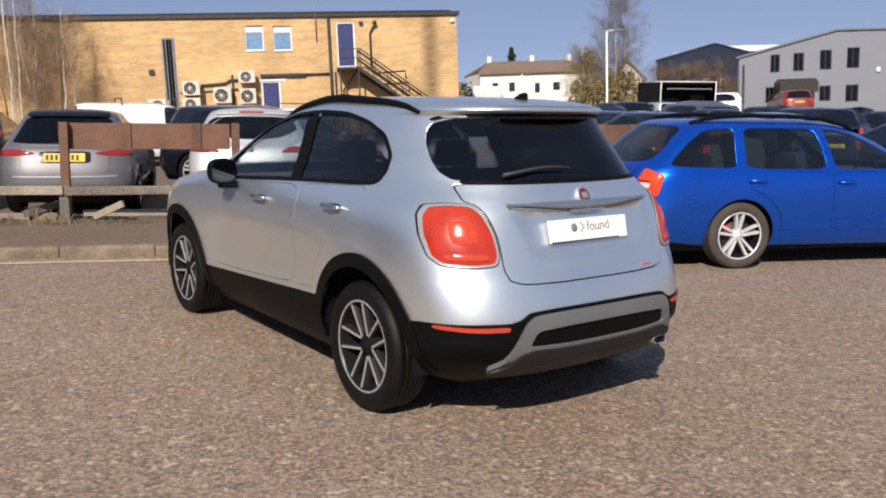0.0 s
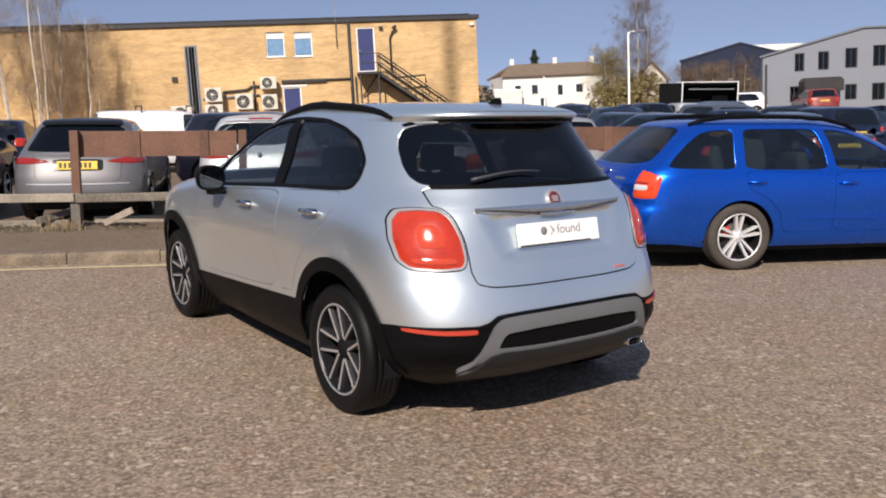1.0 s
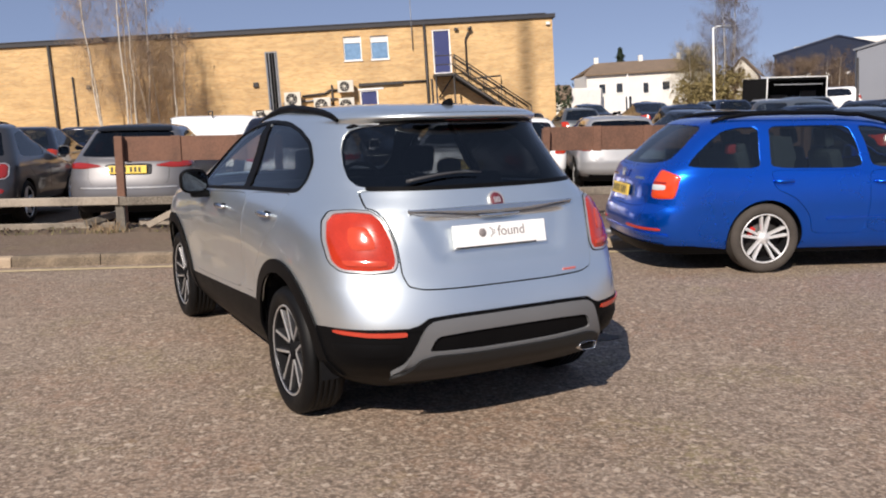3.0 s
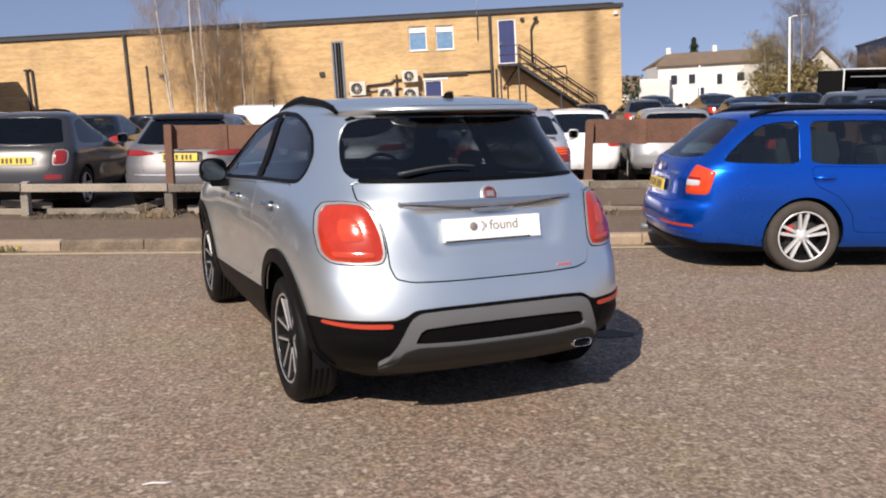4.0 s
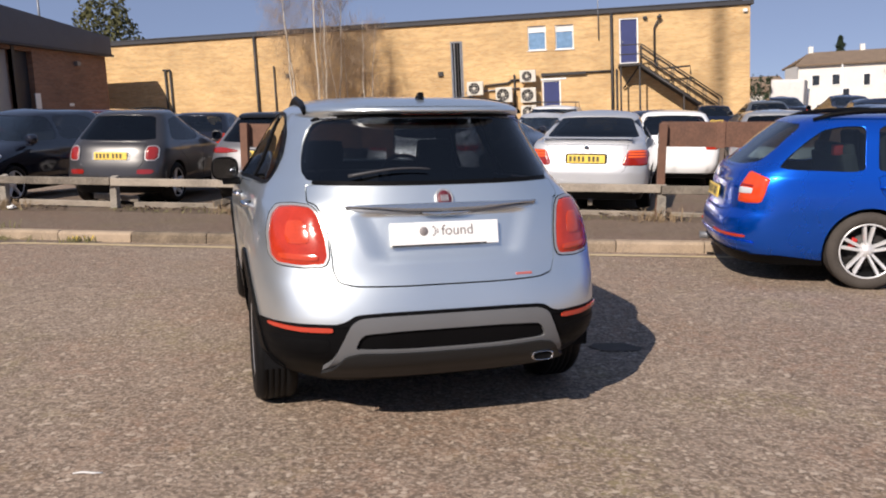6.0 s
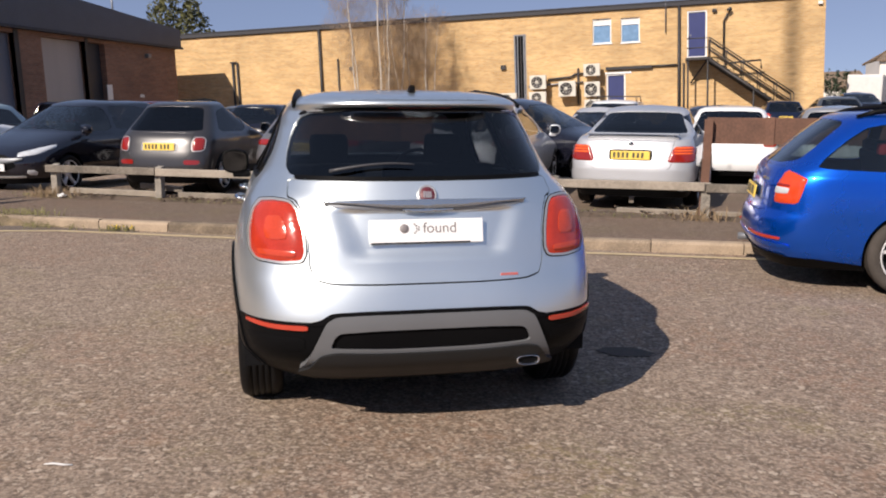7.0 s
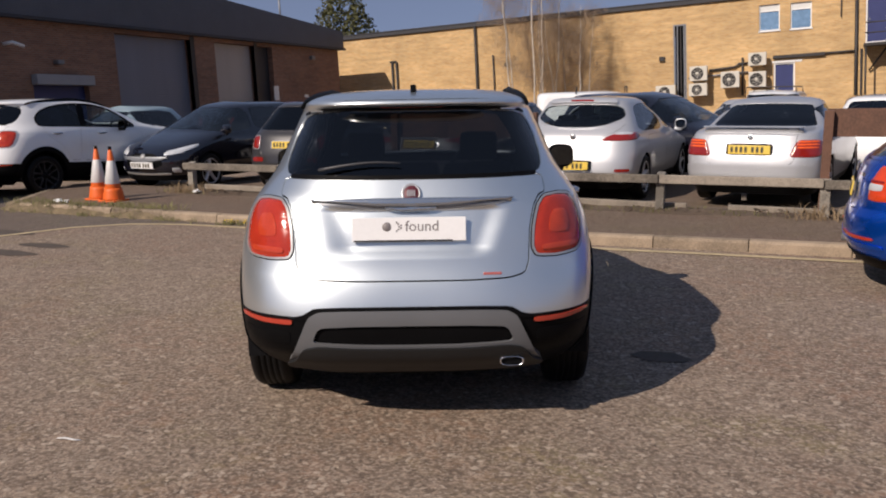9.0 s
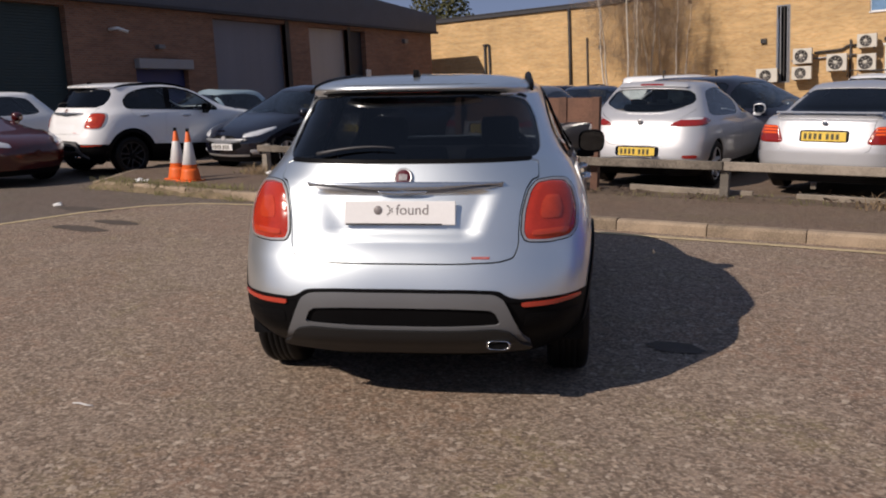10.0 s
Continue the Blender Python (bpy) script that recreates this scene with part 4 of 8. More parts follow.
def cross_spec(body, plate):
    S = Shell(CROSS_ROWS, nr=3.2, nf=3.2, taper=0.03, dents=(cross_dent,))
    dlo = np.array(DLO)
    def split(lo, hi):
        t = np.array(smooth_loop(dlo, rounds=3))
        out = []
        n = len(t)
        for i in range(n):
            a, b = t[i], t[(i + 1) % n]
            ina, inb = lo(a) <= a[0] <= hi(a), lo(b) <= b[0] <= hi(b)
            if ina:
                out.append(a)
            if ina != inb:
                edge = lo if (a[0] < lo(a)) != (b[0] < lo(b)) else hi
                x = np.linspace(0, 1, 60)
                q = a + (b - a) * x[:, None]
                j = np.argmin([abs(p[0] - edge(p)) for p in q])
                out.append(q[j])
        return dense(np.array(out), 0.05)
    post = lambda p: 1.645 + (p[1] - 1.1) * 0.17
    rear_w = split(lambda p: 0.0, lambda p: post(p) - 0.035)
    front_w = split(lambda p: post(p) + 0.035, lambda p: 9.0)
    tail = A((0.578, 0.836), (0.67, 0.829), (0.775, 0.836), (0.803, 0.87), (0.806, 0.96), (0.785, 1.04), (0.752, 1.078), (0.69, 1.088), (0.622, 1.084), (0.592, 1.05), (0.568, 0.96), (0.562, 0.87))
    # patches brighter than the lens: the reflector with its highlight painted in
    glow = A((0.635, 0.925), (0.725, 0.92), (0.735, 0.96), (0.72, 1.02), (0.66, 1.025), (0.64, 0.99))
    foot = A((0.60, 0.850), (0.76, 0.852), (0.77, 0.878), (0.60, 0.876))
    gate = both((0.0, 0.730), (0.25, 0.730), (0.45, 0.735), (0.522, 0.754), (0.544, 0.81), (0.545, 0.87), (0.551, 0.96), (0.574, 1.055), (0.600, 1.095), (0.636, 1.106), (0.628, 1.187), (0.45, 1.1895), (0.0, 1.188))
    glass = both((0.0, 1.193), (0.35, 1.195), (0.57, 1.194), (0.618, 1.202), (0.636, 1.235), (0.631, 1.29), (0.610, 1.37), (0.580, 1.435), (0.556, 1.466), (0.51, 1.484), (0.40, 1.493), (0.2, 1.498), (0.0, 1.499))
    screen = both((0.0, 1.125), (0.45, 1.12), (0.70, 1.115), (0.68, 1.20), (0.60, 1.34), (0.50, 1.47), (0.25, 1.49), (0.0, 1.495))
    rdoor = A((1.30, 0.555), (1.24, 0.70), (1.10, 0.86), (0.92, 0.98), (0.865, 1.145), (1.2, 1.128), (1.545, 1.106), (1.51, 0.9), (1.49, 0.54), (1.40, 0.55))
    fdoor = A((1.505, 0.54), (1.525, 0.9), (1.56, 1.105), (2.2, 1.066), (2.68, 1.040), (2.83, 0.97), (2.86, 0.7), (2.80, 0.475), (2.2, 0.50))
    c = dict(shell=S, name="car", paint=body, step=0.05, wheel=(0.335, 0.215), axles=(0.79, 3.35), arch=0.425, arch_ring=(0.482, 0.412), track=0.888,
             clad=([-0.1, 0.05, 0.30, 0.36, 1.1, 1.2, 2.84, 3.0, 4.5], [0.572, 0.572, 0.566, 0.56, 0.53, 0.527, 0.44, 0.43, 0.45]),
             side_windows=[rear_w, front_w], rear_window=[glass], windscreen=[screen],
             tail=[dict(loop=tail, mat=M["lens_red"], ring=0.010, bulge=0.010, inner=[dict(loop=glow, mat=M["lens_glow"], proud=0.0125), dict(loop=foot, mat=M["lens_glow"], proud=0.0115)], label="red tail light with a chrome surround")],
             panels=[("tailgate", gate, "rear"), ("rear_door", rdoor, "side"), ("front_door", fdoor, "side")],
             rim=(5, "y", M["alloy_dark"], "two-tone alloy rim with five forked spokes", M["liner"], M["alloy_two"]),
             cabin=(1.85, 1.02, 0.72, 1.10), mirrors=(2.345, 1.125, 0.965, M["plastic"]), extras=[cross_extras], glass_side=[M["glass_dark"], M["glass"]])
    if plate:
        c["plate"] = plate
    return c


def on_skin(S, s, l=None, z=None, kind="rear"):
    q = S.rear([s], [z]) if kind == "rear" else S.side([l], [z], s)
    return Vector(S.pt(q[:, 0], q[:, 1])[0]), Vector(S.normal(q[:, 0], q[:, 1])[0])


def roof_z(S, s, l):
    """Height of the skin over (s, l), on its upper part."""
    w = np.linspace(float(S.w_of(1.2)), len(S.R) - 1, 260)
    best = 0
    for v in np.linspace(0.02, 0.98, 90):
        p = S.pt(np.full(260, v), w)
        d = np.abs(p[:, 0] - abs(s)) + np.abs(p[:, 1] - l)
        j = d.argmin()
        if d[j] < 0.03:
            best = max(best, p[j, 2])
    return best


def roof_rails(car, S, s0, l0, l1, mat, r=0.017, lift=0.035):
    for sg in (-1, 1):
        pts = []
        ls = np.linspace(l0, l1, 15)
        for i, l in enumerate(ls):
            s = s0 - 0.05 * abs((i / 14 - 0.45) * 2)**2
            z = roof_z(S, s, l)
            if z > 0:
                k = math.sin(math.pi * i / 14)**0.45
                pts.append((sg * s, l, z + lift * k - 0.004))
        part("roof_rail", tube(pts, r, 8, 0.9), mat, car)


def cross_extras(car, S):
    P = M["plastic"]
    # rear valance
    skid = both((0.0, 0.605), (0.30, 0.604), (0.43, 0.598), (0.475, 0.572), (0.545, 0.42), (0.595, 0.355), (0.585, 0.330), (0.3, 0.318), (0.0, 0.316))
    slot = both((0.0, 0.541), (0.25, 0.540), (0.41, 0.532), (0.435, 0.515), (0.455, 0.47), (0.44, 0.458), (0.2, 0.450), (0.0, 0.449))
    lip = both((0.0, 0.622), (0.30, 0.621), (0.45, 0.614), (0.50, 0.583), (0.56, 0.568), (0.565, 0.558), (0.49, 0.560), (0.30, 0.603), (0.0, 0.600))
    vs = S.rear(skid[:, 0], skid[:, 1])
    vh = S.rear(slot[:, 0], slot[:, 1])
    part("bumper_lip", S.patch("bumper_lip", S.rear(lip[:, 0], lip[:, 1]), (), 0.04, 0.010, 0.02), P, car)
    sk = part("skid_plate", S.patch("skid_plate", vs, [vh], 0.04, 0.026, 0.045), M["skid"], car, "satin grey skid plate")
    # near-black overlay on the skid plate's lower bar, painted for its shade
    low = both((0.0, 0.438), (0.25, 0.439), (0.43, 0.446), (0.495, 0.432), (0.555, 0.378), (0.598, 0.350), (0.590, 0.328), (0.3, 0.318), (0.0, 0.316))
    part("lower_valance", S.patch("lower_valance", S.rear(low[:, 0], low[:, 1]), (), 0.03, 0.042, 0.014), M["valance_shade"], sk, "lower valance of the skid plate, coloured dark for its shaded underside")
    part("valance_grille", S.patch("valance_grille", vh, (), 0.05, 0.012, 0.0), P, sk)
    for sg in (-1, 1):
        q = A((0.555, 0.536), (0.70, 0.536), (0.822, 0.546), (0.826, 0.562), (0.70, 0.556), (0.555, 0.558)) * np.array([sg, 1])
        part("reflector", S.patch("reflector", S.rear(q[:, 0], q[:, 1]), (), 0.03, 0.013, 0.015), M["reflector"], car, "thin red reflector strip")
        q = A((0.57, 0.44), (0.70, 0.43), (0.82, 0.45), (0.83, 0.50), (0.70, 0.50), (0.57, 0.50)) * np.array([sg, 1])
        part("bumper_corner", S.patch("bumper_corner", S.rear(q[:, 0], q[:, 1]), (), 0.03, 0.006, 0.01, 0.006), P, car)
    seal = both((0.0, 1.1815), (0.45, 1.183), (0.585, 1.182), (0.60, 1.19), (0.585, 1.2005), (0.45, 1.2015), (0.0, 1.2005))
    part("window_seal", S.patch("window_seal", S.rear(seal[:, 0], seal[:, 1]), (), 0.04, 0.0025, 0.006), M["plastic"], car)
    # exhaust
    bm = bmesh.new()
    ring = lambda k, y: [bm.verts.new((0.452 + 0.056 * k * math.copysign(abs(math.cos(t))**0.55, math.cos(t)), y, 0.358 + 0.0225 * k * math.copysign(abs(math.sin(t))**0.7, math.sin(t)))) for t in np.linspace(0, 2 * math.pi, 28, endpoint=False)]
    rs = [ring(0.84, 0.25), ring(0.84, -0.016), ring(0.92, -0.022), ring(1.0, -0.016), ring(1.0, 0.25)]
    for a, b in zip(rs, rs[1:]):
        for j in range(28):
            f = bm.faces.new((a[j], b[j], b[(j + 1) % 28], a[(j + 1) % 28]))
            f.smooth = True
    part("exhaust_tip", bm, M["chrome"], car, "chrome oval exhaust tip")
    # solid black block in the tip, in place of the bore's inner shade
    part("exhaust_bore", box((0.404, -0.004, 0.340), (0.500, 0.06, 0.376)), M["plastic"], car)
    # tailgate bar, badge, plate
    # grey strip laid on the skin in place of the shadow under the bar
    shade = both((0.0, 1.048), (0.25, 1.054), (0.43, 1.070), (0.452, 1.078), (0.25, 1.076), (0.0, 1.072))
    part("bar_shadow_strip", S.patch("bar_shadow_strip", S.rear(*shade.T), (), 0.02, 0.008, 0.012), M["metal_grey"], car)
    bar = both((0.0, 1.0665), (0.15, 1.0685), (0.36, 1.0765), (0.470, 1.0845), (0.466, 1.0895), (0.25, 1.0945), (0.0, 1.0965))
    part("tailgate_bar", S.patch("tailgate_bar", S.rear(*bar.T), (), 0.02, 0.020, 0.024, 0.006), M["bar"], car, "satin chrome tailgate bar")
    lip = both((0.0, 1.0435), (0.07, 1.0445), (0.105, 1.056), (0.125, 1.0645), (0.0, 1.0635))
    part("tailgate_handle", S.patch("tailgate_handle", S.rear(*lip.T), (), 0.02, 0.019, 0.024, 0.005), M["bar"], car)
    p, n = on_skin(S, 0.0, z=1.117)
    tilt = math.degrees(math.atan2(n.z, -n.y))
    bm = bmesh.new()
    add_lathe(bm, [(0.001, 0.012), (0.033, 0.012), (0.037, 0.010), (0.041, 0.014), (0.045, 0.010), (0.046, -0.01)], 32, pose(0, 0, 0, 0, 0, -90))
    for v in bm.verts:
        v.co.z *= 1.1
    bd = part("badge", bm, M["bezel"], car, "round chrome badge with a maroon centre", m=pose(p.x, p.y, p.z, -tilt))
    bm = bmesh.new()
    add_lathe(bm, [(0.001, 0.0145), (0.033, 0.0135), (0.036, 0.010)], 32, pose(0, 0, 0, 0, 0, -90))
    for v in bm.verts:
        v.co.z *= 1.1
    part("badge_centre", bm, M["ink_red"], bd)
    me = None
    for i in range(4):
        ob = part("badge_bar", box((-0.0032, -0.001, -0.015), (0.0032, 0.001, 0.015)) if me is None else me, M["bezel"], bd, m=pose(-0.015 + 0.01 * i, -0.0155, 0))
        me = ob.data
    if car.get("found"):
        pl = part("number_plate", box((-0.262, -0.007, -0.055), (0.262, 0.005, 0.055), 0.003), M["plate_w"], car, "white dealer show plate with small lettering", m=pose(-0.012, 0.080, 0.962, -12))
        part("plate_strip", box((-0.255, -0.0085, -0.057), (0.20, -0.006, -0.049)), M["ink"], pl)
        bm = bmesh.new()
        add_lathe(bm, [(0.001, 0.0015), (0.020, 0.0015), (0.021, 0)], 24, pose(0, 0, 0, 0, 0, -90))
        part("roundel", bm, M["ink_grey"], pl, m=pose(-0.102, -0.0075, 0.012))
        part("logo_dots", dots_mesh(), M["ink_grey"], pl, m=pose(-0.048, -0.0075, 0.012))
        fc = bpy.data.curves.new("word", "FONT")
        fc.body, fc.size, fc.extrude = "found", 0.068, 0.0006
        tmp = bpy.data.objects.new("word", fc)
        me = bpy.data.meshes.new_from_object(tmp)
        bpy.data.objects.remove(tmp)
        part("lettering", me, M["ink_grey"], pl, "grey lettering on the plate", m=pose(-0.018, -0.0078, -0.008, 90))
    # emblem on the tailgate
    p, n = on_skin(S, 0.368, z=0.760)
    part("script_badge", box((-0.042, -0.003, -0.006), (0.042, 0.003, 0.006), 0.002), M["ink_pink"], car, m=pose(p.x, p.y - 0.001, p.z, 0, 0, 5))
    # wiper and brake lamp on the rear glass
    pts = []
    for k in range(12):
        s = -0.43 + 0.38 * k / 11
        p, n = on_skin(S, s, z=1.214 + 0.036 * math.sin(math.pi * 0.68 * k / 11))
        pts.append(p + n * 0.022)
    part("rear_wiper", tube(pts, [0.009 - 0.0005 * k for k in range(12)], 6), M["wiper"], car)
    p, n = on_skin(S, 0.0, z=1.515)
    part("brake_lamp", box((-0.15, 0.004, -0.006), (0.15, 0.03, 0.006), 0.003), M["lens_dark_red"], car, m=pose(p.x, p.y, p.z))
    # black strip over the lip's painted underside: its shade put into the colour
    under = both((0.0, 1.4985), (0.2, 1.4975), (0.40, 1.4925), (0.52, 1.483), (0.555, 1.470), (0.560, 1.480), (0.525, 1.501), (0.40, 1.510), (0.2, 1.514), (0.0, 1.515))
    part("spoiler_underside", S.patch("spoiler_underside", S.rear(under[:, 0], under[:, 1]), (), 0.04, 0.002, 0.004), M["plastic"], car)
    # roof
    for sg in (-1, 1):
        pts, wide = [], []
        for i in range(17):
            u = i / 16
            l, s = 0.72 + 1.62 * u, 0.585 - 0.060 * u
            z = roof_z(S, s, l) or pts[-1][2]
            pts.append((sg * (s - 0.012 * math.sin(math.pi * u)), l, z + 0.027 * math.sin(math.pi * u)**0.5 - 0.006))
            wide.append(0.011 + 0.013 * math.sin(math.pi * u)**0.5)
        part("roof_rail", tube(pts, wide, 8, 0.85), M["plastic"], car)
    z = roof_z(S, 0.02, 0.70)
    bm = bmesh.new()
    add_prism(bm, [(-0.045, -0.004), (0.05, -0.004), (0.03, 0.012), (0.0, 0.03), (-0.035, 0.036), (-0.045, 0.02)], -0.014, 0.014, "x", 0.004)
    part("aerial_base", bm, M["plastic"], car, m=pose(0, 0.62, roof_z(S, 0.02, 0.62) - 0.002))
    # handles, door rubbing line
    for sg in (-1, 1):
        for l, z in ((1.09, 1.022), (1.965, 0.992)):
            p, n = on_skin(S, sg, l=l, z=z, kind="side")
            bm = bmesh.new()
            add_tube(bm, [(0, -0.095, 0), (sg * 0.028, -0.075, 0), (sg * 0.036, 0, 0.002), (sg * 0.028, 0.075, 0), (0, 0.095, 0)], [0.008, 0.014, 0.016, 0.014, 0.008], 8)
            part("door_handle", bm, M["chrome"], car, "chrome door handle", m=pose(p.x + sg * 0.004, l, z))
            # flat dark patch on the door, painted for the shade behind the handle
            cup = A((l - 0.055, z - 0.022), (l + 0.055, z - 0.022), (l + 0.055, z + 0.012), (l - 0.055, z + 0.012))
            part("handle_recess", S.patch("handle_recess", S.side(cup[:, 0], cup[:, 1], sg), (), 0.03, 0.0015, 0.002), M["liner"], car)
        # window surround
        o = smooth_loop(DLO, 0.03, 3)
        i = inset(o, 0.020)
        part("window_surround", S.patch("window_surround", S.side(o[:, 0], o[:, 1], sg), [S.side(i[:, 0], i[:, 1], sg)], 0.04, 0.003, 0.012), M["plastic"], car)
        post = A((1.585, 1.115), (1.70, 1.105), (1.775, 1.500), (1.655, 1.507))
        part("door_post", S.patch("door_post", S.side(post[:, 0], post[:, 1], sg), (), 0.04, 0.002, 0.012), M["plastic"], car)


def car_paint(car):
    return next(o for o in car.children if o.name.startswith("body")).data.materials[0]


def dots_mesh():
    bm = bmesh.new()
    for x, z in ((0, 0.012), (0, -0.012), (0.012, 0.006), (0.012, -0.006), (0.002, 0.0), (-0.008, 0.02), (-0.008, -0.02)):
        add_box(bm, (x - 0.004, -0.001, z - 0.004), (x + 0.004, 0.001, z + 0.004), 0.001)
    return bm


def found_extras(car, S):
    car["found"] = 1
    cross_extras(car, S)
    del car["found"]


def hero():
    c = cross_spec(M["silver"], None)
    c["extras"] = [found_extras]
    return build_car(c, LOT @ pose(1.8407, 3.6686, 0, 0, 0, 24.0), "silver compact crossover car with black lower cladding on chipped tarmac")


# ---- the blue estate ----
def estate_extras(car, S):
    roof_rails(car, S, 0.55, 0.75, 2.6, M["plastic"], 0.022, 0.055)
    for sg in (-1, 1):
        for l in (1.32, 2.30):
            z = 0.868 if l < 2 else 0.85
            p, n = on_skin(S, sg, l=l, z=z, kind="side")
            bm = bmesh.new()
            add_tube(bm, [(0, -0.10, 0), (sg * 0.028, -0.08, 0), (sg * 0.034, 0, 0.002), (sg * 0.028, 0.08, 0), (0, 0.10, 0)], [0.008, 0.014, 0.016, 0.014, 0.008], 8)
            part("door_handle", bm, car_paint(car), car, m=pose(p.x + sg * 0.004, l, z))
            # no hollow here: a flat dark patch gives the handle its shade
            cup = A((l - 0.055, z - 0.022), (l + 0.055, z - 0.022), (l + 0.055, z + 0.012), (l - 0.055, z + 0.012))
            part("handle_recess", S.patch("handle_recess", S.side(cup[:, 0], cup[:, 1], sg), (), 0.03, 0.0015, 0.002), M["liner"], car)
        strip = A((1.75, 0.490), (2.6, 0.484), (3.3, 0.478), (3.3, 0.507), (2.6, 0.512), (1.75, 0.518))
        part("rubbing_strip", S.patch("rubbing_strip", S.side(strip[:, 0], strip[:, 1], sg), (), 0.05, 0.010, 0.012, 0.004), car_paint(car), car)
        q = A((0.36, 0.432), (0.55, 0.422), (0.78, 0.418), (0.78, 0.440), (0.55, 0.446), (0.36, 0.455)) * np.array([sg, 1])
        part("reflector", S.patch("reflector", S.rear(q[:, 0], q[:, 1]), (), 0.03, 0.010, 0.012), M["lens_red"], car, "thin red reflector strip")
    part("rear_badge", box((-0.05, -0.006, -0.045), (0.05, 0.006, 0.045), 0.01), M["chrome"], car, m=pose(0, 0.068, 0.93, -10))
    for x0, x1 in ((-0.52, -0.26), (0.30, 0.50)):
        q = A((x0, 0.878), (x1, 0.878), (x1, 0.902), (x0, 0.902))
        part("badge_strip", S.patch("badge_strip", S.rear(q[:, 0], q[:, 1]), (), 0.03, 0.004, 0.005), M["chrome"], car, "small chrome badge")
    crease = both((0, 0.405), (0.45, 0.405), (0.80, 0.385), (0.80, 0.350), (0.45, 0.372), (0, 0.372))
    part("bumper_lip", S.patch("bumper_lip", S.rear(*crease.T), (), 0.05, 0.012, 0.014, 0.006), car_paint(car), car)
    part("lower_bumper", S.patch("lower_bumper", S.rear(*both((0, 0.22), (0.5, 0.22), (0.74, 0.25), (0.74, 0.285), (0.5, 0.30), (0, 0.30)).T), (), 0.06, 0.012, 0.02), M["plastic"], car)
    part("exhaust_tip", tube([(-0.45, -0.02, 0.25), (-0.45, 0.2, 0.25)], 0.035, 14), M["metal_grey"], car)
    # child seat and bright clutter behind the glass
    part("cushion", box((-0.055, -0.05, 0), (0.055, 0.05, 0.10), 0.03), M["red_cloth"], car, "red cushion on the rear seat", m=pose(0.40, 1.0, 1.10))
    for s in (-0.38, 0.36):
        seat = part("child_seat", box((-0.20, -0.02, 0.0), (0.20, 0.36, 0.14), 0.05), M["trim_grey"], car, "grey child seat with pale pads", m=pose(s, 1.42, 0.60))
        part("seat_shell", box((-0.20, -0.05, 0.0), (0.20, 0.05, 0.62), 0.05, pose(0, 0.0, 0.10, 10)), M["trim_grey"], seat)
        for k in (-0.19, 0.19):
            part("side_wing", prism([(-0.02, 0.10), (0.17, 0.14), (0.12, 0.34), (0.16, 0.46), (0.10, 0.66), (-0.10, 0.68)], k - 0.025, k + 0.025, "x", 0.015), M["trim_grey"], seat)
        part("strap", tube([(-0.07, 0.02, 0.56), (-0.04, 0.12, 0.34), (0.0, 0.20, 0.16), (0.04, 0.12, 0.34), (0.07, 0.02, 0.56)], 0.016, 6, 0.5), M["pale_cloth"], seat)
    part("tax_sticker", box((-0.002, -0.05, -0.03), (0.002, 0.05, 0.03)), M["plate_y"], car, m=pose(0.66, 3.0, 1.08))


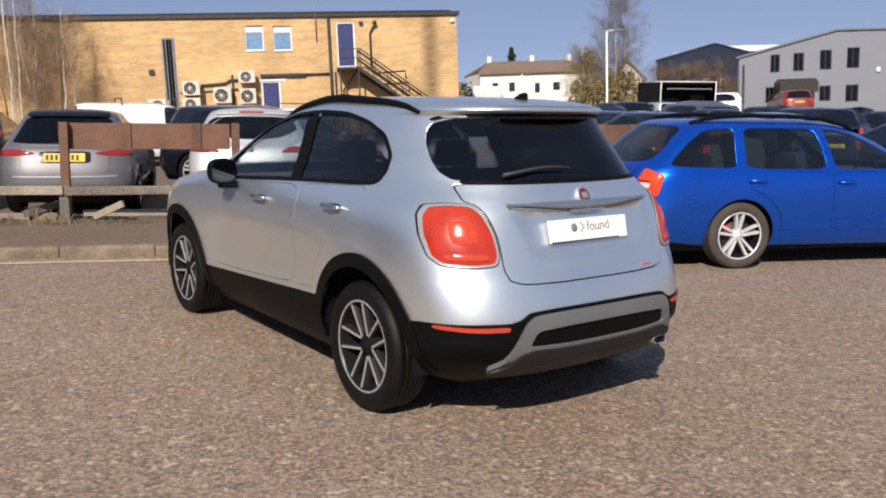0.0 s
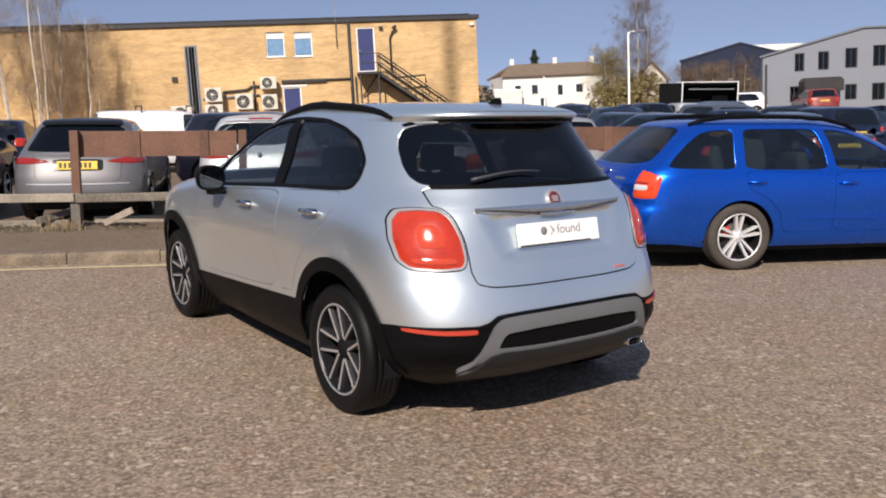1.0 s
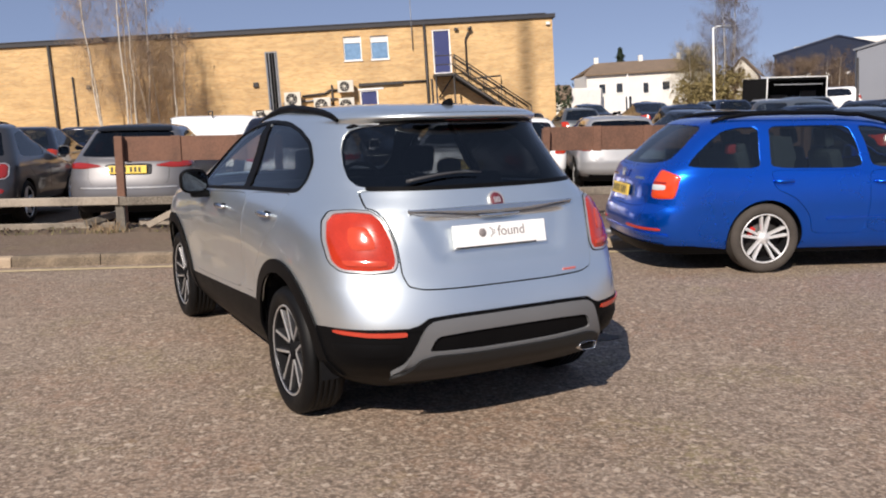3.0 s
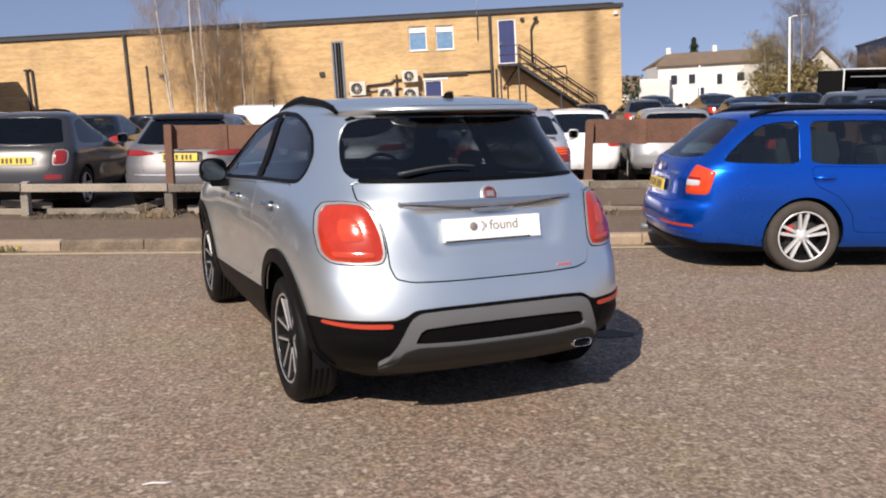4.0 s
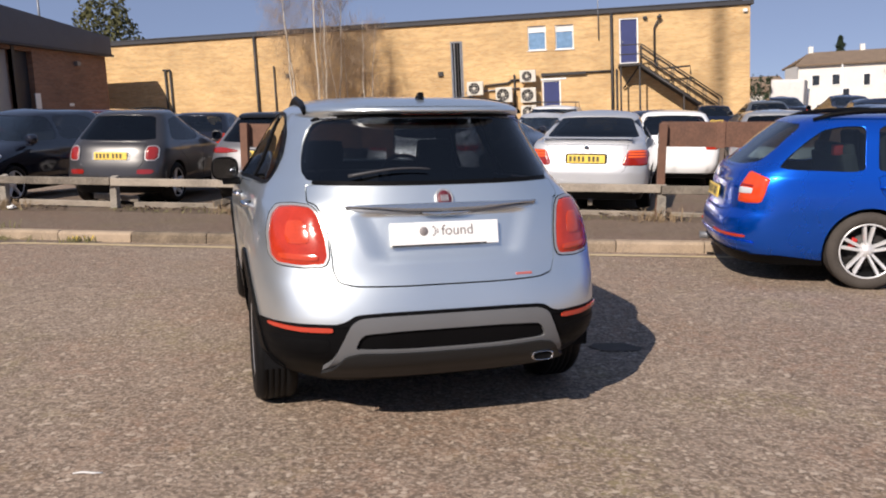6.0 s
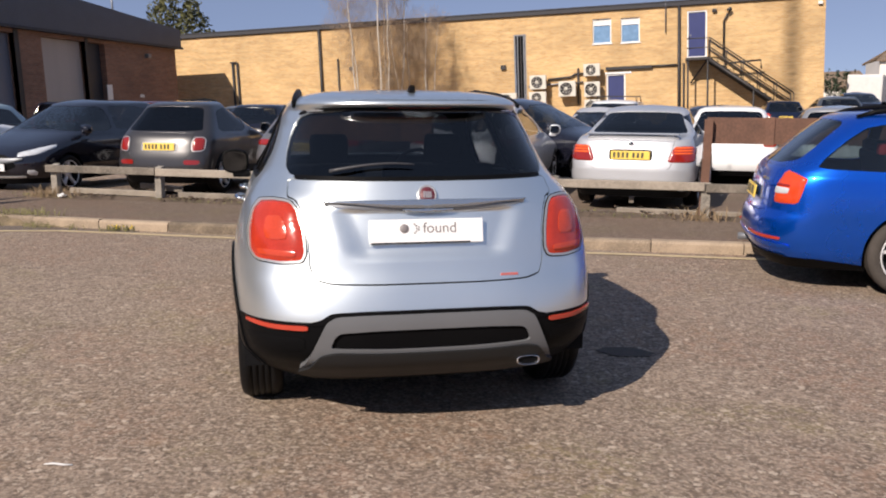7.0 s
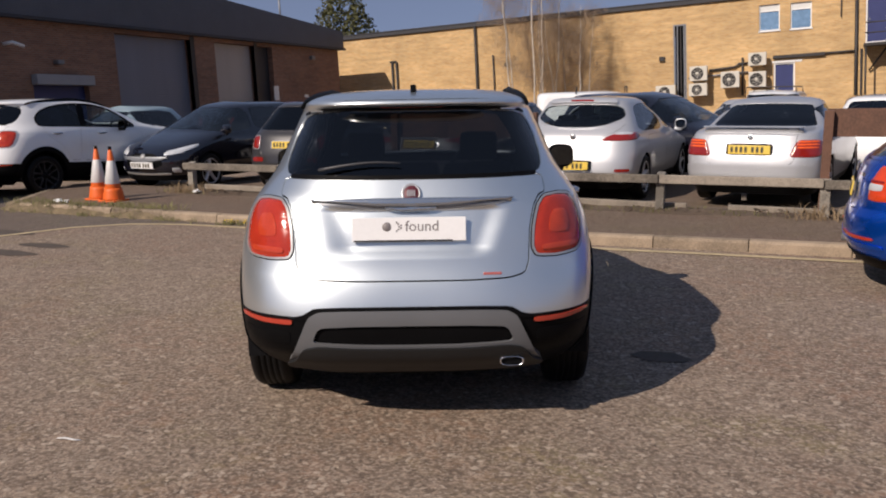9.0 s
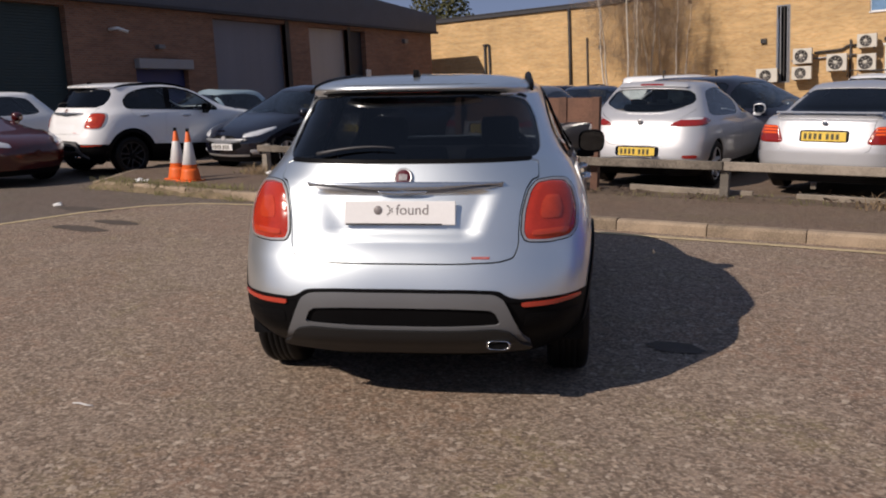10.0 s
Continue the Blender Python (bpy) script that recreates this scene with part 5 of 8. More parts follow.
def estate():
    S = shell_of([(0.18, 0.14), (0.30, 0.03), (0.45, -0.02), (0.58, 0.0), (0.66, 0.045), (0.85, 0.07), (0.98, 0.12), (1.05, 0.20), (1.25, 0.42), (1.38, 0.58), (1.43, 0.66), (1.455, 0.9), (1.465, 1.5), (1.47, 2.0)],
                 [(0.18, 4.45), (0.45, 4.60), (0.65, 4.60), (0.75, 4.50), (0.85, 4.2), (0.92, 3.75), (0.97, 3.50), (1.1, 3.25), (1.25, 2.95), (1.38, 2.65), (1.43, 2.45), (1.455, 2.3), (1.465, 2.1), (1.47, 2.02)],
                 [(0.18, 0.76), (0.30, 0.84), (0.45, 0.87), (0.65, 0.885), (0.80, 0.88), (0.92, 0.865), (0.98, 0.84), (1.25, 0.73), (1.38, 0.655), (1.43, 0.585), (1.455, 0.45), (1.465, 0.2), (1.47, 0.01)],
                 (0.18, 0.30, 0.45, 0.58, 0.66, 0.75, 0.85, 0.92, 0.975, 1.05, 1.15, 1.25, 1.34, 1.40, 1.435, 1.455, 1.465, 1.47), (0.60, 0.9), nr=3.4, nf=3.0, taper=0.02)
    q = A((0.42, 1.005), (0.50, 1.10), (0.66, 1.24), (0.80, 1.335), (0.95, 1.365), (1.14, 1.368), (1.12, 1.15), (1.11, 0.985))
    rd = A((1.21, 0.985), (1.22, 1.15), (1.24, 1.372), (1.6, 1.375), (2.02, 1.372), (2.08, 1.17), (2.10, 0.975))
    fd = A((2.19, 0.975), (2.16, 1.17), (2.11, 1.37), (2.35, 1.355), (2.62, 1.26), (2.88, 1.12), (3.05, 0.985))
    glass = both((0.0, 1.02), (0.45, 1.03), (0.62, 1.06), (0.60, 1.18), (0.53, 1.34), (0.46, 1.385), (0.0, 1.395))
    tail = A((0.650, 0.72), (0.74, 0.712), (0.820, 0.718), (0.824, 0.82), (0.815, 0.925), (0.74, 0.962), (0.660, 0.985), (0.645, 0.85))
    white = A((0.658, 0.795), (0.70, 0.792), (0.765, 0.795), (0.766, 0.840), (0.70, 0.844), (0.658, 0.846))
    smoke = A((0.658, 0.852), (0.70, 0.852), (0.765, 0.850), (0.764, 0.866), (0.70, 0.870), (0.658, 0.872))
    gate = both((0.0, 0.62), (0.4, 0.62), (0.56, 0.64), (0.575, 0.75), (0.57, 0.96), (0.60, 1.015), (0.3, 1.008), (0, 1.005))
    rdp = A((1.62, 0.36), (1.58, 0.55), (1.45, 0.70), (1.24, 0.80), (1.20, 0.97), (1.6, 0.965), (2.135, 0.957), (2.15, 0.7), (2.13, 0.36))
    fdp = A((2.145, 0.36), (2.165, 0.7), (2.15, 0.957), (2.6, 0.957), (3.08, 0.962), (3.14, 0.9), (3.14, 0.6), (3.12, 0.37))
    c = dict(shell=S, paint=M["blue"], step=0.06, wheel=(0.328, 0.225), axles=(1.17, 3.75), arch=0.365, track=0.872,
             clad=([-1, 0.4, 0.75, 6], [0.275, 0.27, 0.225, 0.205]), side_windows=[q, rd, fd], rear_window=[glass],
             windscreen=[both((0, 1.0), (0.45, 1.0), (0.70, 1.0), (0.60, 1.2), (0.50, 1.39), (0, 1.41))],
             tail=[dict(loop=tail, mat=M["lens_amber_red"], bulge=0.012, inner=[dict(loop=white, mat=M["lens_clear"], proud=0.014), dict(loop=smoke, mat=M["lens_dark_red"], proud=0.014)])],
             panels=[("tailgate", gate, "rear"), ("rear_door", rdp, "side"), ("front_door", fdp, "side")],
             rim=(5, "twin", M["alloy"], "silver alloy rim with paired spokes", M["metal_dark"]), rubber=M["rubber_dusty"], caliper=M["caliper"], plate=(0.030, 0.76, M["plate_y"], -8),
             cabin=(2.1, 1.2, 0.72, 0.98), trim=M["trim_grey"], mirrors=(2.98, 1.03, 0.95, M["blue"]), glass_side=[M["glass_sky"], M["glass_sky"]], glass_rear=M["glass_sky"], extras=[estate_extras])
    return build_car(c, LOT @ pose(3.66, 8.20, 0, 0, 0, -90 - 0.0), "bright blue estate car with silver twin-spoke wheels beside the kerb")


# ---- the other parked cars ----
def saloon_or_hatch(kind, L, W, H, body, tail=None, plate=None, glass=None, rim=None, step=0.10, head=False, wheel=0.315):
    """A car of one of four kinds, sized by length, width and height."""
    w, h = W / 2, H
    b = 0.62 * H if kind != "van" else 0.60 * H     # waist
    if kind == "saloon":
        rear = [(0.18, 0.12), (0.4, 0.0), (0.6, 0.0), (b * 0.9, 0.05), (b + 0.07, 0.09), (b + 0.10, 0.16), (b + 0.125, 0.45), (b + 0.15, 0.72), (h - 0.16, 1.25), (h - 0.06, 1.5), (h - 0.02, 1.8), (h, 2.1)]
    elif kind in ("suv", "mpv"):
        rear = [(0.2, 0.12), (0.45, -0.02), (0.6, 0.0), (b, 0.07), (b + 0.1, 0.12), (h - 0.18, 0.30), (h - 0.07, 0.36), (h - 0.03, 0.55), (h, 1.8)]
    elif kind == "van":
        rear = [(0.25, 0.05), (0.5, -0.02), (0.6, 0.0), (b, 0.01), (h - 0.2, 0.04), (h - 0.08, 0.08), (h - 0.03, 0.3), (h, 2.0)]
    else:
        rear = [(0.18, 0.12), (0.4, -0.02), (0.6, 0.0), (b * 0.9, 0.07), (b + 0.03, 0.13), (b + 0.10, 0.20), (h - 0.16, 0.50), (h - 0.07, 0.58), (h - 0.03, 0.8), (h, 1.7)]
    cowl = L * (0.70 if kind not in ("van", "mpv") else 0.78)
    front = [(0.18, L - 0.12), (0.45, L), (0.62, L - 0.02), (b * 0.78, L - 0.15), (b * 0.95, cowl + 0.35), (b + 0.05, cowl), (h - 0.16, cowl - 0.85), (h - 0.05, cowl - 1.1), (h, rear[-1][1] + 0.02)]
    tum = 0.73 if kind not in ("van", "suv") else 0.84
    width = [(0.18, w * 0.86), (0.4, w * 0.97), (0.65, w), (b * 0.9, w * 0.985), (b + 0.02, w * 0.945), (h - 0.15, w * tum), (h - 0.06, w * (tum - 0.07)), (h - 0.025, w * 0.5), (h - 0.008, w * 0.2), (h, 0.008)]
    zs = sorted({0.19, 0.30, 0.42, 0.56, 0.66, round(b * 0.8, 3), round(b * 0.92, 3), b + 0.01, b + 0.06, b + 0.10, b + 0.125, b + 0.15, b + 0.24, h - 0.22, h - 0.14, h - 0.07, h - 0.03, h - 0.012, h})
    S = shell_of(rear, front, width, zs, (0.42, 0.75), nr=3.6, nf=3.0, taper=0.03)
    r = wheel
    ax0, ax1 = (0.19 * L if kind != "saloon" else 0.22 * L), L - 0.20 * L
    post = (ax0 + ax1) / 2 - 0.05
    top, low = h - 0.115, b + 0.045
    if kind == "saloon":
        rw0, k0 = 1.30, 1.05
    elif kind == "van":
        rw0, k0 = 0.45, 0.45
    else:
        rw0, k0 = 0.82, 0.55
    lows = low + (0.12 if kind == "saloon" else 0.02)
    rq = A((k0 + 0.05, lows), (rw0, top - 0.05), (rw0 + 0.35, top), (post - 0.05, top), (post - 0.04, low))
    fq = A((post + 0.05, low), (post + 0.04, top), (post + 0.35, top - 0.01), (cowl - 0.75, top - 0.06), (cowl - 0.25, low + 0.12), (cowl - 0.1, low + 0.01))
    lowr = b + 0.145 if kind == "saloon" else b + 0.085
    rg = both((0, lowr), (w * 0.5, lowr), (w * 0.76, lowr + 0.012), (w * 0.755, lowr + 0.05), (w * 0.69, (lowr + top) / 2), (w * 0.61, top + 0.0), (w * 0.3, top + 0.015), (0, top + 0.018))
    ws = both((0, b + 0.09), (w * 0.5, b + 0.09), (w * 0.74, b + 0.09), (w * 0.63, (b + top) / 2 + 0.05), (w * 0.54, top - 0.01), (0, top + 0.005))
    c = dict(shell=S, paint=body, step=step, wheel=(r, 0.205), axles=(ax0, ax1), arch=r + 0.04, track=w - 0.02,
             clad=([-1, 9], [0.29, 0.27]), side_windows=[rq, fq] if kind != "van" else [fq], rear_window=[rg], windscreen=[ws],
             tail=tail or [dict(loop=A((w * 0.66, b * 0.80), (w * 0.93, b * 0.80), (w * 0.94, b * 1.02), (w * 0.80, b * 1.06), (w * 0.66, b * 1.02)), mat=M["lens_red"])],
             panels=[("tailgate", both((0, b * 0.62), (w * 0.5, b * 0.62), (w * 0.62, b * 0.70), (w * 0.63, b * 1.0), (w * 0.66, lowr - 0.02), (0, lowr - 0.02)), "rear"),
                     ("front_door", A((post + 0.01, 0.34), (post, b), (cowl - 0.05, b - 0.01), (cowl + 0.02, b * 0.8), (cowl - 0.06, 0.34)), "side"),
                     ("rear_door", A((ax0 + 0.5, 0.34), (ax0 + 0.42, 0.6), (ax0 + 0.15, 0.8), (ax0 + 0.15, b), (post - 0.015, b), (post - 0.01, 0.34)), "side")] if step < 0.12 else [],
             rim=rim or (5, "plain", M["alloy"], ""), plate=plate or (0.045, b * 0.86, M["plate_y"], -6), cabin=(post - 0.05, ax0 + 0.35, w - 0.1, b, True, False),
             mirrors=(cowl - 0.28, b + 0.09, w + 0.07, body), glass_side=[glass or M["glass_mid"], M["glass_mid"]], glass_rear=glass or M["glass_mid"])
    c["overlays"] = [("rear_bumper", both((0, 0.33), (w * 0.6, 0.33), (w * 0.90, 0.35), (w * 0.945, 0.44), (w * 0.945, 0.53), (w * 0.88, 0.575), (w * 0.5, 0.588), (0, 0.588)), "rear", 0.014, 0.02, ""),
                     ("bumper_insert", both((0, 0.24), (w * 0.5, 0.24), (w * 0.74, 0.27), (w * 0.72, 0.325), (w * 0.5, 0.327), (0, 0.327)), "rear", 0.010, 0.015, "")]
    c["overlays"] = [(nm, lp, kd, body if nm == "rear_bumper" else M["plastic"], of, th, lb) for nm, lp, kd, of, th, lb in c["overlays"]] if step < 0.12 and kind != "van" and not head else []
    if head:
        c["head"] = [dict(loop=A((w * 0.50, b * 0.66), (w * 0.80, b * 0.70), (w * 0.93, b * 0.80), (w * 0.90, b * 0.86), (w * 0.70, b * 0.79), (w * 0.50, b * 0.735)), mat=M["lens_clear"])]
    return c


def lot_pose(x, y, rz, z=0.0):
    return LOT @ pose(x, y, z + (yard_lift(x, y) if z > 0 else 0.0), 0, 0, rz)


BACK = 0.10    # the yard behind the kerb lies a little higher
def retro_extras(car, S):
    w = 0.81
    part("plate_surround", S.patch("plate_surround", S.rear(*both((0, 0.69), (0.2, 0.69), (0.30, 0.70), (0.30, 0.82), (0.2, 0.835), (0, 0.835)).T), (), 0.05, 0.006, 0.01), M["skid"], car)
    for sg in (-1, 1):
        q = A((0.42, 0.49), (0.62, 0.49), (0.66, 0.53), (0.62, 0.56), (0.42, 0.56)) * np.array([sg, 1])
        part("bumper_lamp", S.patch("bumper_lamp", S.rear(q[:, 0], q[:, 1]), (), 0.03, 0.020, 0.01), M["lens_dark_red"], car)


def hatch_extras(car, S):
    """Dark plate surround, roof spoiler and bright bumper strip of the grey hatchback."""
    def set_on(name, half, mat, off, th=0.012):
        q = both(*half)
        part(name, S.patch(name, S.rear(q[:, 0], q[:, 1]), (), 0.05, off, th), mat, car)
    set_on("plate_surround", [(0, 0.725), (0.2, 0.725), (0.325, 0.73), (0.325, 0.87), (0.2, 0.878), (0, 0.878)], M["gloss_black"], 0.006)
    set_on("roof_spoiler", [(0, 1.335), (0.3, 1.334), (0.53, 1.325), (0.52, 1.39), (0.3, 1.405), (0, 1.408)], M["gloss_black"], 0.02, 0.03)
    set_on("bumper_strip", [(0, 0.535), (0.4, 0.535), (0.66, 0.54), (0.66, 0.558), (0.4, 0.554), (0, 0.554)], M["bezel"], 0.022)
    part("boot_badge", box((-0.035, -0.006, -0.02), (0.035, 0.004, 0.02), 0.006), M["bezel"], car, m=pose(0, 0.10, 0.93))


def saloon_extras(car, S):
    part("plate_surround", S.patch("plate_surround", S.rear(*both((0, 0.695), (0.2, 0.695), (0.29, 0.70), (0.29, 0.835), (0.2, 0.842), (0, 0.842)).T), (), 0.05, 0.004, 0.01), M["gloss_black"], car)
    part("boot_lip", S.patch("boot_lip", S.rear(*both((0, 0.985), (0.4, 0.985), (0.62, 0.975), (0.62, 1.0), (0.4, 1.012), (0, 1.012)).T), (), 0.05, 0.03, 0.05), car_paint(car), car)
    part("boot_badge", box((-0.03, -0.005, -0.025), (0.03, 0.005, 0.025), 0.006), M["chrome"], car, m=pose(0, 0.052, 0.93))
    wing = part("boot_spoiler", prism([(0.13, 1.045), (0.17, 1.062), (0.30, 1.060), (0.30, 1.045), (0.18, 1.035)], -0.62, 0.62, "x", 0.006), car_paint(car), car)
    for s in (-0.5, 0.5):
        part("spoiler_foot", box((s - 0.06, 0.19, 0.98), (s + 0.06, 0.27, 1.05), 0.01), car_paint(car), wing)


def round_extras(car, S):
    """Plate recess, badge, roof lip with its brake lamp, and lower lamps of the round-backed hatch."""
    def set_on(name, half, mat, off, th=0.012):
        q = both(*half)
        part(name, S.patch(name, S.rear(q[:, 0], q[:, 1]), (), 0.05, off, th), mat, car)
    set_on("plate_surround", [(0, 0.455), (0.2, 0.455), (0.31, 0.46), (0.31, 0.585), (0.2, 0.592), (0, 0.592)], M["gloss_black"], 0.017)
    set_on("roof_spoiler", [(0, 1.378), (0.3, 1.374), (0.50, 1.36), (0.47, 1.41), (0.3, 1.425), (0, 1.43)], car_paint(car), 0.035, 0.05)
    set_on("brake_lamp", [(0, 1.385), (0.12, 1.384), (0.17, 1.385), (0.17, 1.40), (0.12, 1.402), (0, 1.403)], M["lens_dark_red"], 0.038, 0.006)
    part("boot_badge", box((-0.03, -0.006, -0.035), (0.03, 0.004, 0.035), 0.01), M["chrome"], car, m=pose(0, 0.085, 0.92))
    for sg in (-1, 1):
        q = A((0.62, 0.44), (0.78, 0.44), (0.80, 0.465), (0.78, 0.485), (0.62, 0.48)) * np.array([sg, 1])
        part("bumper_lamp", S.patch("bumper_lamp", S.rear(q[:, 0], q[:, 1]), (), 0.03, 0.020, 0.01), M["lens_dark_red"], car)


def grille_extras(car, S):
    g = both((0, 0.42), (0.3, 0.42), (0.42, 0.47), (0.36, 0.60), (0.2, 0.655), (0, 0.66))
    for q in S.front_halves(g):
        part("grille", S.patch("grille", q, (), 0.05, 0.006, 0.01), M["plastic"], car)
    for z, rise in ((0.29, 0.01), (0.50, 0.08)):
        for q in S.front_halves(both((0, z), (0.16, z), (0.52, z + rise), (0.53, z + rise + 0.028), (0.16, z + 0.026), (0, z + 0.024))):
            part("chrome_strip", S.patch("chrome_strip", q, (), 0.05, 0.014, 0.012), M["metal_grey"] if z > 0.4 else M["bezel"], car)
    for q in S.front_halves(both((0, 0.575), (0.035, 0.58), (0.045, 0.61), (0.035, 0.64), (0, 0.645))):
        part("front_badge", S.patch("front_badge", q, (), 0.03, 0.018, 0.012), M["bezel"], car)
    for sg in (-1, 1):
        q = S.front(sg * np.array([0.58, 0.66, 0.68, 0.66, 0.58, 0.56]), np.array([0.34, 0.34, 0.38, 0.42, 0.42, 0.38]))
        part("fog_lamp", S.patch("fog_lamp", q, (), 0.03, 0.008, 0.01), M["lens_clear"], car)


def back_row():
    row = "cars parked behind the rail"
    # small retro hatchback
    tl = [dict(loop=A((0.535, 0.70), (0.66, 0.70), (0.70, 0.74), (0.70, 0.86), (0.66, 0.90), (0.56, 0.90), (0.53, 0.84)), mat=M["lens_dark_red"], ring=0.012)]
    c = saloon_or_hatch("hatch", 3.55, 1.62, 1.47, M["grey_beige"], tl, (0.03, 0.762, M["plate_y"], -6), M["glass_dark"])
    c["extras"] = [retro_extras]
    build_car(c, lot_pose(-4.62, 11.95, 3, BACK), "small beige-grey retro hatchback with dark glass behind the timber rail", group=row)
    # compact hatch with a wide lamp line
    tl = [dict(loop=A((0.38, 0.84), (0.62, 0.815), (0.84, 0.82), (0.86, 0.87), (0.80, 0.91), (0.62, 0.905), (0.39, 0.865)), mat=M["lens_dark_red"])]
    c = saloon_or_hatch("hatch", 4.35, 1.80, 1.44, M["silver_grey"], tl, (0.03, 0.80, M["plate_y"], -6), M["glass_dark"])
    c["extras"] = [hatch_extras]
    build_car(c, lot_pose(-2.30, 12.15, 2, BACK), "silver compact hatchback with a dark rear window behind the rail", group=row)
    # round-backed hatch
    tl = [dict(loop=A((0.40, 0.865), (0.62, 0.862), (0.84, 0.87), (0.865, 0.93), (0.80, 0.985), (0.64, 0.985), (0.48, 0.925)), mat=M["lens_dark_red"],
               inner=[dict(loop=A((0.56, 0.945), (0.80, 0.945), (0.79, 0.975), (0.65, 0.977)), mat=M["lens_clear"], proud=0.012)])]
    c = saloon_or_hatch("hatch", 4.30, 1.80, 1.48, M["silver_warm"], tl, (-0.035, 0.52, M["plate_y"], -2), M["glass"])
    c["rear_window"] = [both((0, 1.045), (0.25, 1.05), (0.45, 1.085), (0.62, 1.16), (0.645, 1.215), (0.60, 1.30), (0.52, 1.345), (0.3, 1.362), (0, 1.366))]
    c["panels"][0] = ("tailgate", both((0, 0.60), (0.4, 0.60), (0.50, 0.66), (0.47, 0.86), (0.40, 0.90), (0.60, 1.0), (0.70, 1.10), (0.60, 1.135), (0.45, 1.065), (0.25, 1.03), (0, 1.025)), "rear")
    c["extras"] = [round_extras]
    build_car(c, lot_pose(0.14, 12.05, -2, BACK), "pale silver hatchback with long red lamps behind the rail", group=row)
    # saloon
    tl = [dict(loop=A((0.485, 0.675), (0.78, 0.675), (0.835, 0.69), (0.84, 0.85), (0.80, 0.895), (0.585, 0.89), (0.545, 0.84)), mat=M["lens_dark_red"],
               inner=[dict(loop=A((0.565, z), (0.80, z), (0.80, z + 0.022), (0.575, z + 0.022)), mat=M["lens_orange"], proud=0.012) for z in (0.785, 0.822, 0.858)])]
    c = saloon_or_hatch("saloon", 4.60, 1.76, 1.43, M["silver_warm"], tl, (0.022, 0.765, M["plate_y"], -4), M["glass_dark"])
    c["extras"] = [saloon_extras]
    build_car(c, lot_pose(2.52, 11.95, -7, BACK), "silver saloon with red lamp clusters behind the timber rail", group=row)
    # black hatch that faces the kerb
    c = saloon_or_hatch("mpv", 4.10, 1.70, 1.53, M["black_paint"], head=True, plate=(4.12, 0.46, M["plate_w"], 6, 0, True))
    c["extras"] = [grille_extras]
    build_car(c, lot_pose(-7.35, 15.85, 178, BACK), "black small people carrier facing the footway with clear headlights", group=row)
    # white crossover of the silver one's shape
    c = cross_spec(M["white"], None)
    c["step"], c["rim"] = 0.08, (5, "y", M["alloy_dark"], "dark alloy rim", M["liner"], M["metal_dark"])
    build_car(c, lot_pose(-9.42, 9.86, -6, 0.0), "white compact crossover car with black wheel arches")
    # silver people carrier behind the board
    tl = [dict(loop=A((0.60, 0.78), (0.80, 0.78), (0.86, 0.82), (0.86, 1.00), (0.74, 1.03), (0.62, 1.0)), mat=M["lens_dark_red"])]
    c = saloon_or_hatch("mpv", 4.4, 1.80, 1.46, M["silver_mid"], tl, (0.04, 0.62, M["plate_y"], -4), M["glass_dark"])
    build_car(c, lot_pose(6.0, 16.0, -8, BACK), "silver people carrier behind the brown board", group=row)
    # dark red car at the end
    c = saloon_or_hatch("hatch", 4.1, 1.74, 1.54, M["dark_red"], head=True)
    build_car(c, lot_pose(-12.6, 8.25, -82, 0.0), "dark red hatchback parked nose to the drive")
    # black off-roader across the yard
    c = saloon_or_hatch("suv", 4.55, 1.86, 1.60, M["black_paint"], head=True, wheel=0.36, rim=(5, "twin", M["alloy"], ""))
    build_car(c, lot_pose(-1.4, 17.6, -110, BACK), "black off-road car standing across the yard", group=row)


